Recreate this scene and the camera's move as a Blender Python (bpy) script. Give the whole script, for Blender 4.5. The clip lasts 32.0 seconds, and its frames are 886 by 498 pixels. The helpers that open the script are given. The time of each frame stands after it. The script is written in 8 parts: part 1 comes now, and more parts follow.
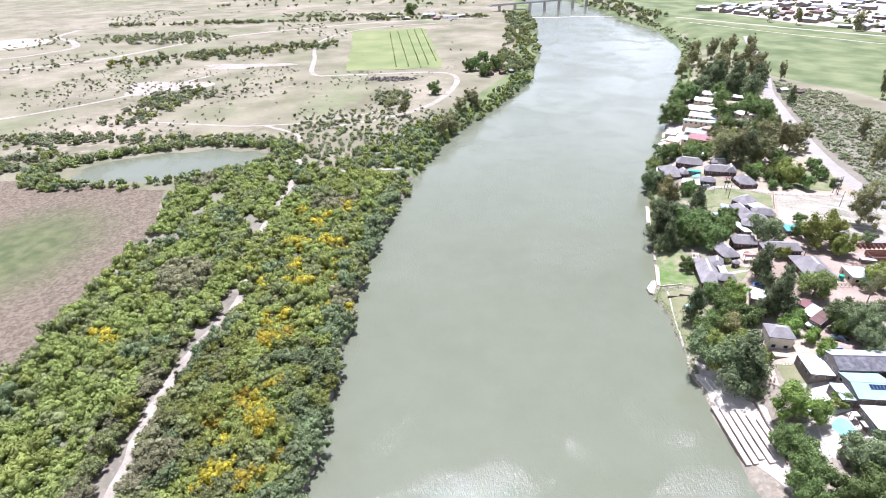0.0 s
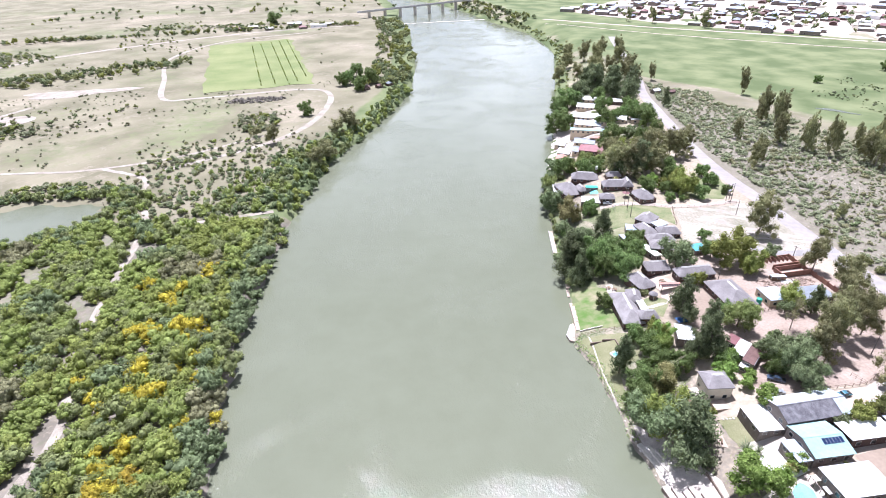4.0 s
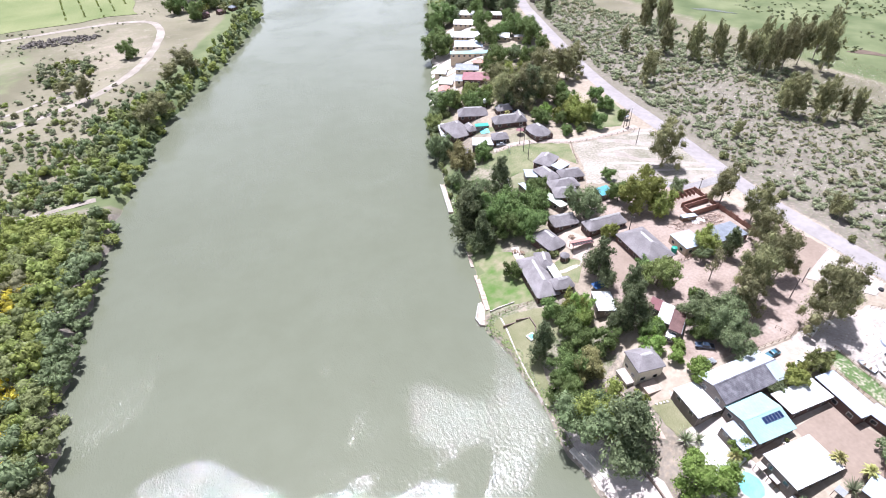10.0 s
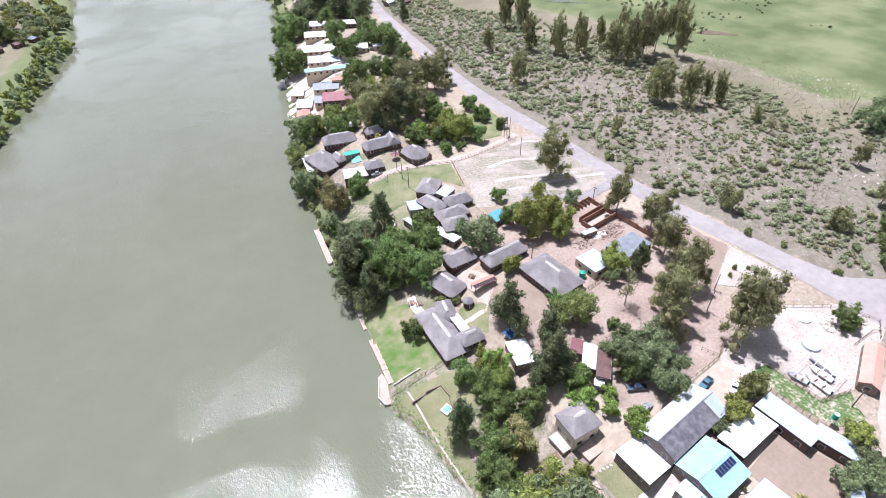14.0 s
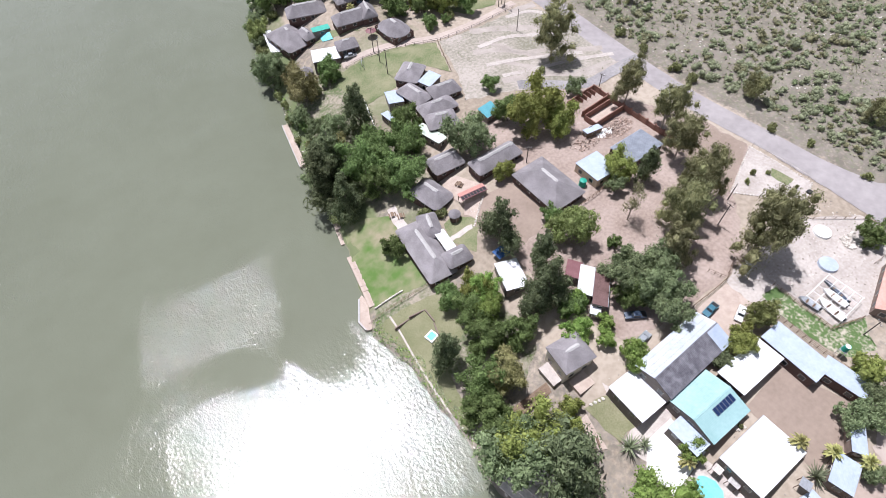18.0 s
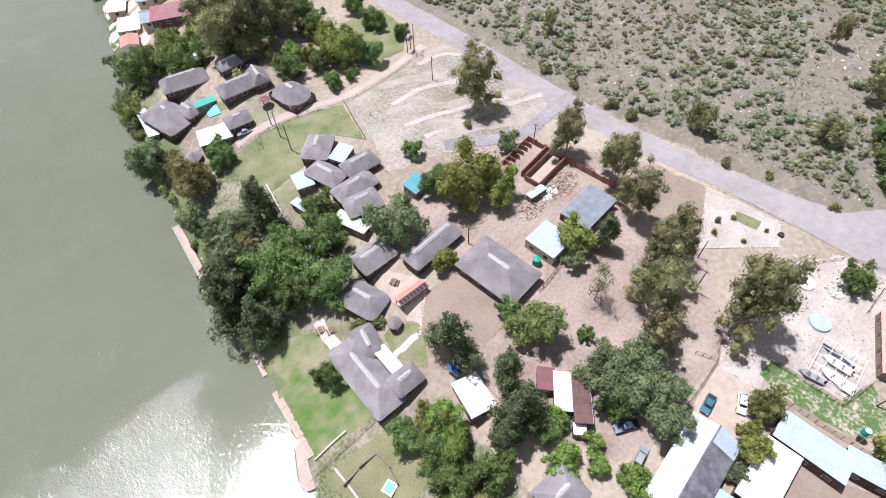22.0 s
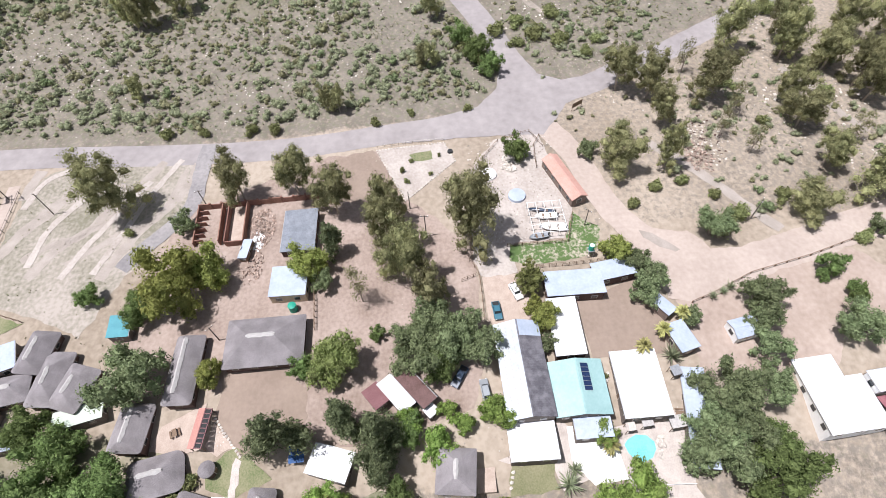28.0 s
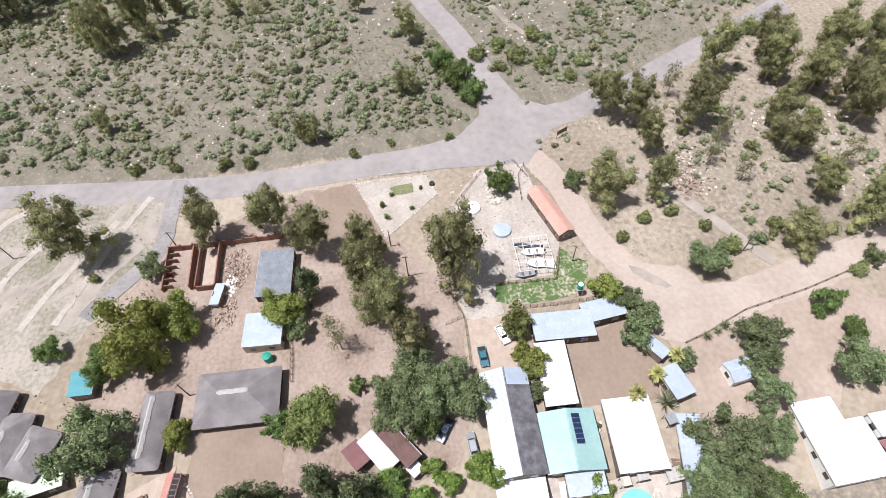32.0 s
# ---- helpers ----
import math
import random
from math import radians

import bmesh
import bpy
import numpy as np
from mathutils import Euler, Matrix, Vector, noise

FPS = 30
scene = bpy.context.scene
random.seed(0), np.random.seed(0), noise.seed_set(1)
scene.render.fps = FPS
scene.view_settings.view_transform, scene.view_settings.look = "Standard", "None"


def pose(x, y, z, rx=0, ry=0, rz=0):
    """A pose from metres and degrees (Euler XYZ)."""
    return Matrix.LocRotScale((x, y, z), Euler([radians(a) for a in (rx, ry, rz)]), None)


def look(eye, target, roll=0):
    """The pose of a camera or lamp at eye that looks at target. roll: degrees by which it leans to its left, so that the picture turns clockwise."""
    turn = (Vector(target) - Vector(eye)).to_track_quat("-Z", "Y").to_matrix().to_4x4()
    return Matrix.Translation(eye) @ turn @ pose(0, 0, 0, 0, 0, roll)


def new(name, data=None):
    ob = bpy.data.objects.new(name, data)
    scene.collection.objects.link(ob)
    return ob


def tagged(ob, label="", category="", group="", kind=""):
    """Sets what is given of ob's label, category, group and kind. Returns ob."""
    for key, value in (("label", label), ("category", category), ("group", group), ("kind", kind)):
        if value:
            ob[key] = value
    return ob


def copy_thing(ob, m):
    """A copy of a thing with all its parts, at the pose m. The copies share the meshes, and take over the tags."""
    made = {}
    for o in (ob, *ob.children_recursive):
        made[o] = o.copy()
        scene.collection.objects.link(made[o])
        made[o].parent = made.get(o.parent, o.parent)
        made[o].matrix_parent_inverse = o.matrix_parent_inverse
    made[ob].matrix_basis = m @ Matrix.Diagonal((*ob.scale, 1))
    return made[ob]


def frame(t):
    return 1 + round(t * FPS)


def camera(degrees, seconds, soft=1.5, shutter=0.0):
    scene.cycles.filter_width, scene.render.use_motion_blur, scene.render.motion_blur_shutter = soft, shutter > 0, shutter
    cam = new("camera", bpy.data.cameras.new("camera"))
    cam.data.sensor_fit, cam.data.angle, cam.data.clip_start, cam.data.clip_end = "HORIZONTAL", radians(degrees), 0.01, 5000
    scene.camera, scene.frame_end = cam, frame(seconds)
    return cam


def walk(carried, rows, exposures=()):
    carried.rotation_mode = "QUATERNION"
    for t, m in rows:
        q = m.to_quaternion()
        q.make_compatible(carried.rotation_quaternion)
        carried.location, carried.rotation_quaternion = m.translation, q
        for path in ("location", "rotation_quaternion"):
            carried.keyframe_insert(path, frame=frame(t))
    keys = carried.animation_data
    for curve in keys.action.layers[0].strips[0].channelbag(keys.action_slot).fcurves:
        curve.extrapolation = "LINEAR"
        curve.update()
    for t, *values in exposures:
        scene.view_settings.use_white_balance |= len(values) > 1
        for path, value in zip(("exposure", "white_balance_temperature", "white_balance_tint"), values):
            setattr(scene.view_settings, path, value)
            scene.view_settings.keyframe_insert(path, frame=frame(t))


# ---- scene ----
cam = camera(79.3, 32.0, soft=0.65)
METRES, EYE, TILT, LEAN, TURN = 186.4, 115.0, 0.0, 0.0, 4.0
ROWS = [
    (0.0, 0.0, 0.0, 0.0, -0.66, -30.45, 1.11),
    (0.5, 0.0023, 0.0283, 0.0005, -0.78, -30.43, 1.07),
    (1.0, 0.0058, 0.0561, 0.001, -1.02, -30.41, 1.05),
    (1.5, 0.01, 0.0838, 0.0018, -2.29, -30.42, 1.1),
    (2.0, 0.0132, 0.1109, 0.0027, -6.31, -30.45, 1.11),
    (2.5, 0.0149, 0.1398, 0.0029, -8.1, -30.45, 1.07),
    (4.5, 0.0403, 0.2426, 0.0044, -16.79, -30.42, 1.18),
    (5.0, 0.0446, 0.2636, 0.0042, -20.73, -30.46, 1.2),
    (5.5, 0.0503, 0.282, 0.0043, -22.65, -30.49, 1.21),
    (6.0, 0.0571, 0.2989, 0.0039, -23.59, -30.49, 1.23),
    (6.5, 0.0642, 0.313, 0.0019, -24.1, -31.73, 1.25),
    (7.0, 0.0718, 0.3278, 0.0016, -24.44, -34.58, 1.23),
    (7.5, 0.08, 0.3423, 0.0012, -24.63, -37.43, 1.23),
    (8.0, 0.0894, 0.3585, 0.0019, -24.76, -39.63, 1.22),
    (8.5, 0.0984, 0.3743, 0.0003, -24.86, -39.6, 1.2),
    (9.0, 0.1074, 0.3903, -0.0018, -24.92, -39.55, 1.16),
    (9.5, 0.1165, 0.4068, -0.0042, -25.02, -39.51, 1.12),
    (10.0, 0.1272, 0.4217, -0.0071, -26.64, -39.45, 1.16),
    (10.5, 0.1351, 0.4365, -0.0104, -31.68, -39.44, 1.19),
    (11.0, 0.1439, 0.4536, -0.0123, -36.71, -39.54, 1.24),
    (11.5, 0.1544, 0.4695, -0.0148, -39.11, -39.54, 1.28),
    (12.0, 0.1664, 0.4857, -0.0166, -39.96, -39.48, 1.25),
    (12.5, 0.181, 0.5029, -0.0188, -40.41, -39.42, 1.24),
    (13.0, 0.1973, 0.5213, -0.0221, -40.64, -39.38, 1.19),
    (13.5, 0.2151, 0.54, -0.026, -40.87, -39.32, 1.17),
    (15.5, 0.2662, 0.5856, -0.0352, -41.73, -46.21, 1.29),
    (16.0, 0.2741, 0.5927, -0.0362, -41.94, -49.43, 1.28),
    (16.5, 0.2815, 0.5986, -0.0371, -42.03, -52.64, 1.3),
    (17.0, 0.2921, 0.6078, -0.0366, -42.07, -54.7, 1.34),
    (17.5, 0.3034, 0.6182, -0.0396, -42.05, -54.59, 1.28),
    (18.0, 0.3163, 0.6306, -0.0424, -42.01, -54.49, 1.25),
    (18.5, 0.3317, 0.6445, -0.0453, -41.95, -54.47, 1.25),
    (19.0, 0.3478, 0.6607, -0.0495, -41.97, -54.38, 1.2),
    (19.5, 0.3649, 0.678, -0.0539, -45.39, -54.39, 1.23),
    (20.0, 0.383, 0.697, -0.061, -48.89, -54.4, 1.29),
    (20.5, 0.401, 0.7142, -0.0671, -50.93, -54.38, 1.34),
    (21.0, 0.4182, 0.7281, -0.0684, -51.78, -54.33, 1.35),
    (21.5, 0.4333, 0.7396, -0.068, -52.32, -54.3, 1.37),
    (22.0, 0.4454, 0.7469, -0.068, -52.63, -54.23, 1.39),
    (22.5, 0.4549, 0.7511, -0.0679, -53.02, -54.18, 1.39),
    (23.0, 0.4618, 0.7526, -0.0677, -53.44, -54.14, 1.43),
    (23.5, 0.4656, 0.7541, -0.0676, -51.32, -54.11, 1.29),
    (24.0, 0.4674, 0.7518, -0.0678, -48.87, -53.97, 1.24),
    (24.5, 0.4688, 0.7489, -0.0668, -51.62, -54.14, 1.22),
    (25.0, 0.4698, 0.7465, -0.0665, -61.0, -54.26, 1.6),
    (25.5, 0.4693, 0.7462, -0.0675, -69.92, -54.36, 1.85),
    (26.0, 0.469, 0.7457, -0.067, -76.32, -54.52, 2.02),
    (26.5, 0.4686, 0.7439, -0.0663, -86.74, -54.82, 2.33),
    (28.5, 0.4728, 0.7439, -0.0648, -99.94, -55.05, 2.32),
    (29.0, 0.4775, 0.7418, -0.0646, -100.67, -55.02, 2.29),
    (29.5, 0.4831, 0.7398, -0.0647, -101.11, -54.92, 2.25),
    (30.0, 0.4896, 0.7373, -0.0647, -100.88, -54.84, 2.19),
    (30.5, 0.4964, 0.7345, -0.0645, -100.93, -54.78, 2.18),
    (31.0, 0.5036, 0.7321, -0.0646, -100.96, -54.72, 2.14),
    (31.5, 0.5114, 0.7297, -0.0647, -100.97, -54.63, 2.12),
    (32.0, 0.5199, 0.7272, -0.0647, -100.95, -54.57, 2.09),
]
EXPOSURES = ((0, 0.99, 5810, 16), (6, 0.98, 5860, 16), (13, 0.71, 5920, 16), (16, 0.54, 5980, 15), (19, 0.34, 6050, 14), (23, 0.46, 6100, 14), (26, 0.45, 6130, 14), (29, 0.32, 6340, 12), (32, 0.3, 6370, 11))
walk(cam, [(t, pose(0, 0, EYE, TILT, LEAN, TURN) @ pose(METRES * x, METRES * y, METRES * z, 90 + pitch, roll, yaw)) for t, x, y, z, yaw, pitch, roll in ROWS], EXPOSURES)

# ---- light ----
SUN_AZ, SUN_EL = 96.0, 70.5          # degrees, from +x towards +y, and above the horizon
world = bpy.data.worlds.new("sky")
scene.world = world
world.use_nodes = True
wn = world.node_tree
wbg = wn.nodes["Background"]
sky = wn.nodes.new("ShaderNodeTexSky")
sky.sky_type, sky.sun_disc = "NISHITA", False
sky.dust_density = 2.5
sky.sun_elevation, sky.sun_rotation = radians(SUN_EL), radians(90 - SUN_AZ)
wtc = wn.nodes.new("ShaderNodeTexCoord")
wmap = wn.nodes.new("ShaderNodeMapping")
wmap.inputs["Scale"].default_value = (1.0, 1.0, 2.6)
wnoise = wn.nodes.new("ShaderNodeTexNoise")
wnoise.inputs["Scale"].default_value, wnoise.inputs["Detail"].default_value = 2.3, 6
wramp = wn.nodes.new("ShaderNodeValToRGB")
wramp.color_ramp.elements[0].position, wramp.color_ramp.elements[1].position = 0.41, 0.60
wmix = wn.nodes.new("ShaderNodeMix")
wmix.data_type = "RGBA"
wmix.inputs[7].default_value = (24.0, 24.6, 25.8, 1)
wn.links.new(wtc.outputs["Generated"], wmap.inputs["Vector"])
wn.links.new(wmap.outputs["Vector"], wnoise.inputs["Vector"])
wn.links.new(wnoise.outputs["Fac"], wramp.inputs["Fac"])
# clouds stand closer together towards the horizon
wsep = wn.nodes.new("ShaderNodeSeparateXYZ")
wlow = wn.nodes.new("ShaderNodeMapRange")
wlow.inputs["From Min"].default_value, wlow.inputs["From Max"].default_value = 0.15, 0.65
wlow.inputs["To Min"].default_value, wlow.inputs["To Max"].default_value = 1.0, 0.12
wmul = wn.nodes.new("ShaderNodeMath")
wmul.operation = "MULTIPLY"
wn.links.new(wtc.outputs["Generated"], wsep.inputs[0])
wn.links.new(wsep.outputs["Z"], wlow.inputs["Value"])
wn.links.new(wramp.outputs["Color"], wmul.inputs[0])
wn.links.new(wlow.outputs["Result"], wmul.inputs[1])
wn.links.new(wmul.outputs[0], wmix.inputs[0])
wn.links.new(sky.outputs["Color"], wmix.inputs[6])
wn.links.new(wmix.outputs[2], wbg.inputs["Color"])
wbg.inputs["Strength"].default_value = 0.048
sun = new("sun", bpy.data.lights.new("sun", "SUN"))
sun.data.energy, sun.data.angle, sun.data.color = 5.0, radians(0.53), (1.0, 0.98, 0.965)
sun_to = Vector((math.cos(radians(SUN_AZ)) * math.cos(radians(SUN_EL)), math.sin(radians(SUN_AZ)) * math.cos(radians(SUN_EL)), math.sin(radians(SUN_EL))))
sun.matrix_world = look(sun_to * 300, (0, 0, 0))

# ---- materials ----


def material(name, a, b, scale=1.0, rough=0.9, bump=0.2, fine=8.0, metal=0.0, island=0.0, vary=0.0, spread=(0.35, 0.65), dist=0.05, stripes=None, spec=0.3, coarse=0.0):
    """Two colours mixed by noise at two scales, with a bump; stripes: (period in metres, axis, depth) of a ribbed sheet."""
    m = bpy.data.materials.new(name)
    m.use_nodes = True
    nt = m.node_tree
    bs = nt.nodes["Principled BSDF"]
    tc = nt.nodes.new("ShaderNodeTexCoord")
    n1 = nt.nodes.new("ShaderNodeTexNoise")
    n1.inputs["Scale"].default_value, n1.inputs["Detail"].default_value = scale, 5
    n2 = nt.nodes.new("ShaderNodeTexNoise")
    n2.inputs["Scale"].default_value, n2.inputs["Detail"].default_value = scale * fine, 4
    for n in (n1, n2):
        nt.links.new(tc.outputs["Object"], n.inputs["Vector"])
    add = nt.nodes.new("ShaderNodeMath")
    add.operation = "MULTIPLY_ADD"
    add.inputs[1].default_value = 0.45
    nt.links.new(n2.outputs["Fac"], add.inputs[0])
    sc = nt.nodes.new("ShaderNodeMath")
    sc.operation = "MULTIPLY"
    sc.inputs[1].default_value = 0.55
    nt.links.new(n1.outputs["Fac"], sc.inputs[0])
    nt.links.new(sc.outputs[0], add.inputs[2])
    ramp = nt.nodes.new("ShaderNodeValToRGB")
    ramp.color_ramp.elements[0].position, ramp.color_ramp.elements[1].position = spread
    ramp.color_ramp.elements[0].color, ramp.color_ramp.elements[1].color = (*a, 1), (*b, 1)
    nt.links.new(add.outputs[0], ramp.inputs["Fac"])
    last = ramp.outputs["Color"]
    for amount, node, out in ((island, "ShaderNodeNewGeometry", "Random Per Island"), (vary, "ShaderNodeObjectInfo", "Random")):
        if amount:
            g = nt.nodes.new(node)
            mr = nt.nodes.new("ShaderNodeMapRange")
            mr.inputs["To Min"].default_value, mr.inputs["To Max"].default_value = 1 - amount, 1 + amount
            nt.links.new(g.outputs[out], mr.inputs["Value"])
            hs = nt.nodes.new("ShaderNodeHueSaturation")
            nt.links.new(last, hs.inputs["Color"])
            nt.links.new(mr.outputs["Result"], hs.inputs["Value"])
            if node == "ShaderNodeObjectInfo":
                hr = nt.nodes.new("ShaderNodeMapRange")
                hr.inputs["To Min"].default_value, hr.inputs["To Max"].default_value = 0.5 - 0.06 * amount, 0.5 + 0.06 * amount
                nt.links.new(g.outputs[out], hr.inputs["Value"])
                nt.links.new(hr.outputs["Result"], hs.inputs["Hue"])
            last = hs.outputs["Color"]
    nt.links.new(last, bs.inputs["Base Color"])
    bs.inputs["Roughness"].default_value, bs.inputs["Metallic"].default_value = rough, metal
    bs.inputs["Specular IOR Level"].default_value = spec
    height = add.outputs[0]
    if stripes:
        period, axis, depth = stripes
        w = nt.nodes.new("ShaderNodeTexWave")
        w.wave_type, w.bands_direction, w.wave_profile = "BANDS", axis, "SIN"
        w.inputs["Scale"].default_value = 0.314 / period
        nt.links.new(tc.outputs["Object"], w.inputs["Vector"])
        mx = nt.nodes.new("ShaderNodeMath")
        mx.operation = "MULTIPLY_ADD"
        mx.inputs[1].default_value = depth
        nt.links.new(w.outputs["Fac"], mx.inputs[0])
        nt.links.new(height, mx.inputs[2])
        height = mx.outputs[0]
    if bump:
        bp = nt.nodes.new("ShaderNodeBump")
        bp.inputs["Strength"].default_value, bp.inputs["Distance"].default_value = bump, dist
        nt.links.new(height, bp.inputs["Height"])
        nt.links.new(bp.outputs["Normal"], bs.inputs["Normal"])
    return m


def leaf_material(name, a, b, island=0.42, vary=0.22, through_light=0.34):
    """Leaves: some of the light goes through them."""
    m = material(name, [1.42 * v for v in a], [1.42 * v for v in b], scale=2.6, rough=0.7, bump=0.9, dist=0.16, fine=7, island=island, vary=vary, spec=0.12)
    nt = m.node_tree
    bs, out = nt.nodes["Principled BSDF"], nt.nodes["Material Output"]
    tr = nt.nodes.new("ShaderNodeBsdfTranslucent")
    hs = nt.nodes.new("ShaderNodeHueSaturation")
    hs.inputs["Value"].default_value, hs.inputs["Saturation"].default_value = 1.5, 1.0
    nt.links.new(bs.inputs["Base Color"].links[0].from_socket, hs.inputs["Color"])
    nt.links.new(hs.outputs["Color"], tr.inputs["Color"])
    mx = nt.nodes.new("ShaderNodeMixShader")
    mx.inputs[0].default_value = through_light
    nt.links.new(bs.outputs[0], mx.inputs[1])
    nt.links.new(tr.outputs[0], mx.inputs[2])
    nt.links.new(mx.outputs[0], out.inputs["Surface"])
    return m


M = {}
M["thatch"] = material("thatch", (0.168, 0.152, 0.156), (0.275, 0.252, 0.260), 0.30, 0.95, 0.6, 20, dist=0.08, vary=0.14, spread=(0.38, 0.62))
M["cement"] = material("cement", (0.34, 0.32, 0.31), (0.48, 0.46, 0.45), 2.0, 0.9, 0.3)
# brick and plaster are darkened to carry the shade under the eaves
M["brick"] = material("shaded_brick_wall", (0.072, 0.046, 0.040), (0.125, 0.080, 0.068), 3.0, 0.9, 0.4)
M["shaded_plaster"] = material("shaded_plaster", (0.15, 0.125, 0.11), (0.23, 0.195, 0.175), 0.7, 0.9, 0.15)
M["dark_plaster"] = material("dark_plaster", (0.16, 0.12, 0.10), (0.25, 0.19, 0.16), 0.9, 0.9, 0.2)
M["cream"] = material("cream_plaster", (0.60, 0.54, 0.44), (0.72, 0.66, 0.56), 0.8, 0.9, 0.15)
M["beige"] = material("beige_plaster", (0.45, 0.36, 0.26), (0.56, 0.46, 0.35), 0.8, 0.9, 0.15)
M["white_sheet"] = material("white_sheet", (0.54, 0.54, 0.55), (0.68, 0.68, 0.70), 0.35, 0.45, 0.25, 5, stripes=(0.3, "Y", 0.5), spec=0.5)
M["pale_blue_sheet"] = material("pale_blue_sheet", (0.33, 0.38, 0.47), (0.43, 0.48, 0.58), 0.35, 0.4, 0.3, 5, stripes=(0.3, "Y", 0.5), spec=0.5)
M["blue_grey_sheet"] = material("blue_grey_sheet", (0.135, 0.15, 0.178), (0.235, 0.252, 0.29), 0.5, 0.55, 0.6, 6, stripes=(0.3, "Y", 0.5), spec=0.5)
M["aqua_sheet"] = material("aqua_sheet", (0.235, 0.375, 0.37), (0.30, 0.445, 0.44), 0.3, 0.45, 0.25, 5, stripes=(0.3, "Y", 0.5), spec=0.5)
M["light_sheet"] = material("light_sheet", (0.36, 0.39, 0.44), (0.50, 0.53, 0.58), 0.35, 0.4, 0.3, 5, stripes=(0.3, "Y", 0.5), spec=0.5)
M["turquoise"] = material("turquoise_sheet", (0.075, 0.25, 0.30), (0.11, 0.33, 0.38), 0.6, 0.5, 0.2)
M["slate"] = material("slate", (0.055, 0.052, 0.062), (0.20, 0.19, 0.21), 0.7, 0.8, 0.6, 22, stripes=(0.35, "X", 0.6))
M["maroon"] = material("maroon_sheet", (0.155, 0.066, 0.072), (0.215, 0.105, 0.11), 0.6, 0.6, 0.2, stripes=(0.3, "Y", 0.4))
M["brown_sheet"] = material("brown_sheet", (0.10, 0.055, 0.05), (0.17, 0.10, 0.095), 0.5, 0.65, 0.25, stripes=(0.3, "Y", 0.5))
M["red_tile"] = material("red_tile", (0.22, 0.085, 0.10), (0.30, 0.13, 0.145), 0.5, 0.6, 0.4, stripes=(0.3, "X", 0.5))
M["pink_tile"] = material("pink_tile", (0.44, 0.245, 0.20), (0.55, 0.335, 0.285), 0.5, 0.75, 0.4, stripes=(0.3, "X", 0.5))
M["pale_red"] = material("pale_red", (0.38, 0.185, 0.155), (0.48, 0.25, 0.215), 0.5, 0.75, 0.3)
M["sea_green"] = material("sea_green_sheet", (0.05, 0.30, 0.235), (0.08, 0.38, 0.30), 0.6, 0.5, 0.2)
M["pale_green"] = material("pale_green_sheet", (0.42, 0.48, 0.40), (0.55, 0.60, 0.52), 0.5, 0.6, 0.25, stripes=(0.3, "Y", 0.5))
M["glass"] = material("window_glass", (0.02, 0.025, 0.03), (0.04, 0.045, 0.05), 1.0, 0.08, 0, spec=0.6)
M["frame"] = material("window_frame", (0.55, 0.52, 0.48), (0.65, 0.62, 0.58), 3.0, 0.6, 0.1)
M["wood"] = material("weathered_wood", (0.13, 0.085, 0.06), (0.24, 0.17, 0.12), 3.0, 0.85, 0.3)
M["pole"] = material("pole_wood", (0.10, 0.085, 0.075), (0.17, 0.15, 0.13), 3.0, 0.85, 0.3)
M["stone"] = material("pale_stone", (0.40, 0.36, 0.32), (0.60, 0.55, 0.50), 1.3, 0.95, 0.5, vary=0.2)
M["paving"] = material("paving", (0.37, 0.32, 0.29), (0.53, 0.47, 0.43), 0.5, 0.9, 0.3)
M["pink_paving"] = material("pink_paving", (0.345, 0.27, 0.225), (0.46, 0.375, 0.32), 0.6, 0.9, 0.3)
M["white_paint"] = material("white_paint", (0.74, 0.73, 0.72), (0.82, 0.81, 0.80), 1.0, 0.6, 0.1)
M["metal"] = material("galvanised_metal", (0.35, 0.36, 0.38), (0.5, 0.51, 0.53), 3.0, 0.4, 0.1, metal=0.6)
M["black"] = material("black_rubber", (0.02, 0.02, 0.022), (0.04, 0.04, 0.042), 3.0, 0.8, 0.1)
M["solar"] = material("solar_cell", (0.012, 0.022, 0.06), (0.02, 0.035, 0.09), 3.0, 0.25, 0.0, spec=0.5)
M["green_plastic"] = material("green_plastic", (0.02, 0.25, 0.17), (0.03, 0.33, 0.24), 2.0, 0.5, 0.05)
M["road"] = material("road_gravel", (0.235, 0.212, 0.210), (0.335, 0.304, 0.300), 0.09, 0.95, 0.15, 5, spread=(0.33, 0.66))
M["dirt_road"] = material("dirt_road", (0.325, 0.262, 0.225), (0.455, 0.38, 0.335), 0.1, 0.95, 0.2, 9, spread=(0.3, 0.7))
M["yard"] = material("yard_soil", (0.215, 0.160, 0.130), (0.375, 0.30, 0.26), 0.11, 0.95, 0.15, 11, spread=(0.33, 0.66))
M["brown_yard"] = material("raked_soil", (0.225, 0.172, 0.138), (0.285, 0.222, 0.18), 0.12, 0.95, 0.2, 9)
M["mud"] = material("mud", (0.10, 0.072, 0.052), (0.16, 0.118, 0.09), 0.3, 0.9, 0.3, 8)
M["pink_soil"] = material("pink_soil", (0.285, 0.220, 0.182), (0.42, 0.34, 0.292), 0.1, 0.95, 0.15, 9, spread=(0.32, 0.68))
M["pale_sand"] = material("pale_sand", (0.30, 0.258, 0.228), (0.48, 0.43, 0.395), 0.16, 0.95, 0.1, 9, spread=(0.30, 0.68))
M["lawn"] = material("lawn_grass", (0.10, 0.132, 0.052), (0.235, 0.222, 0.135), 0.2, 0.95, 0.6, 14, spread=(0.36, 0.62))
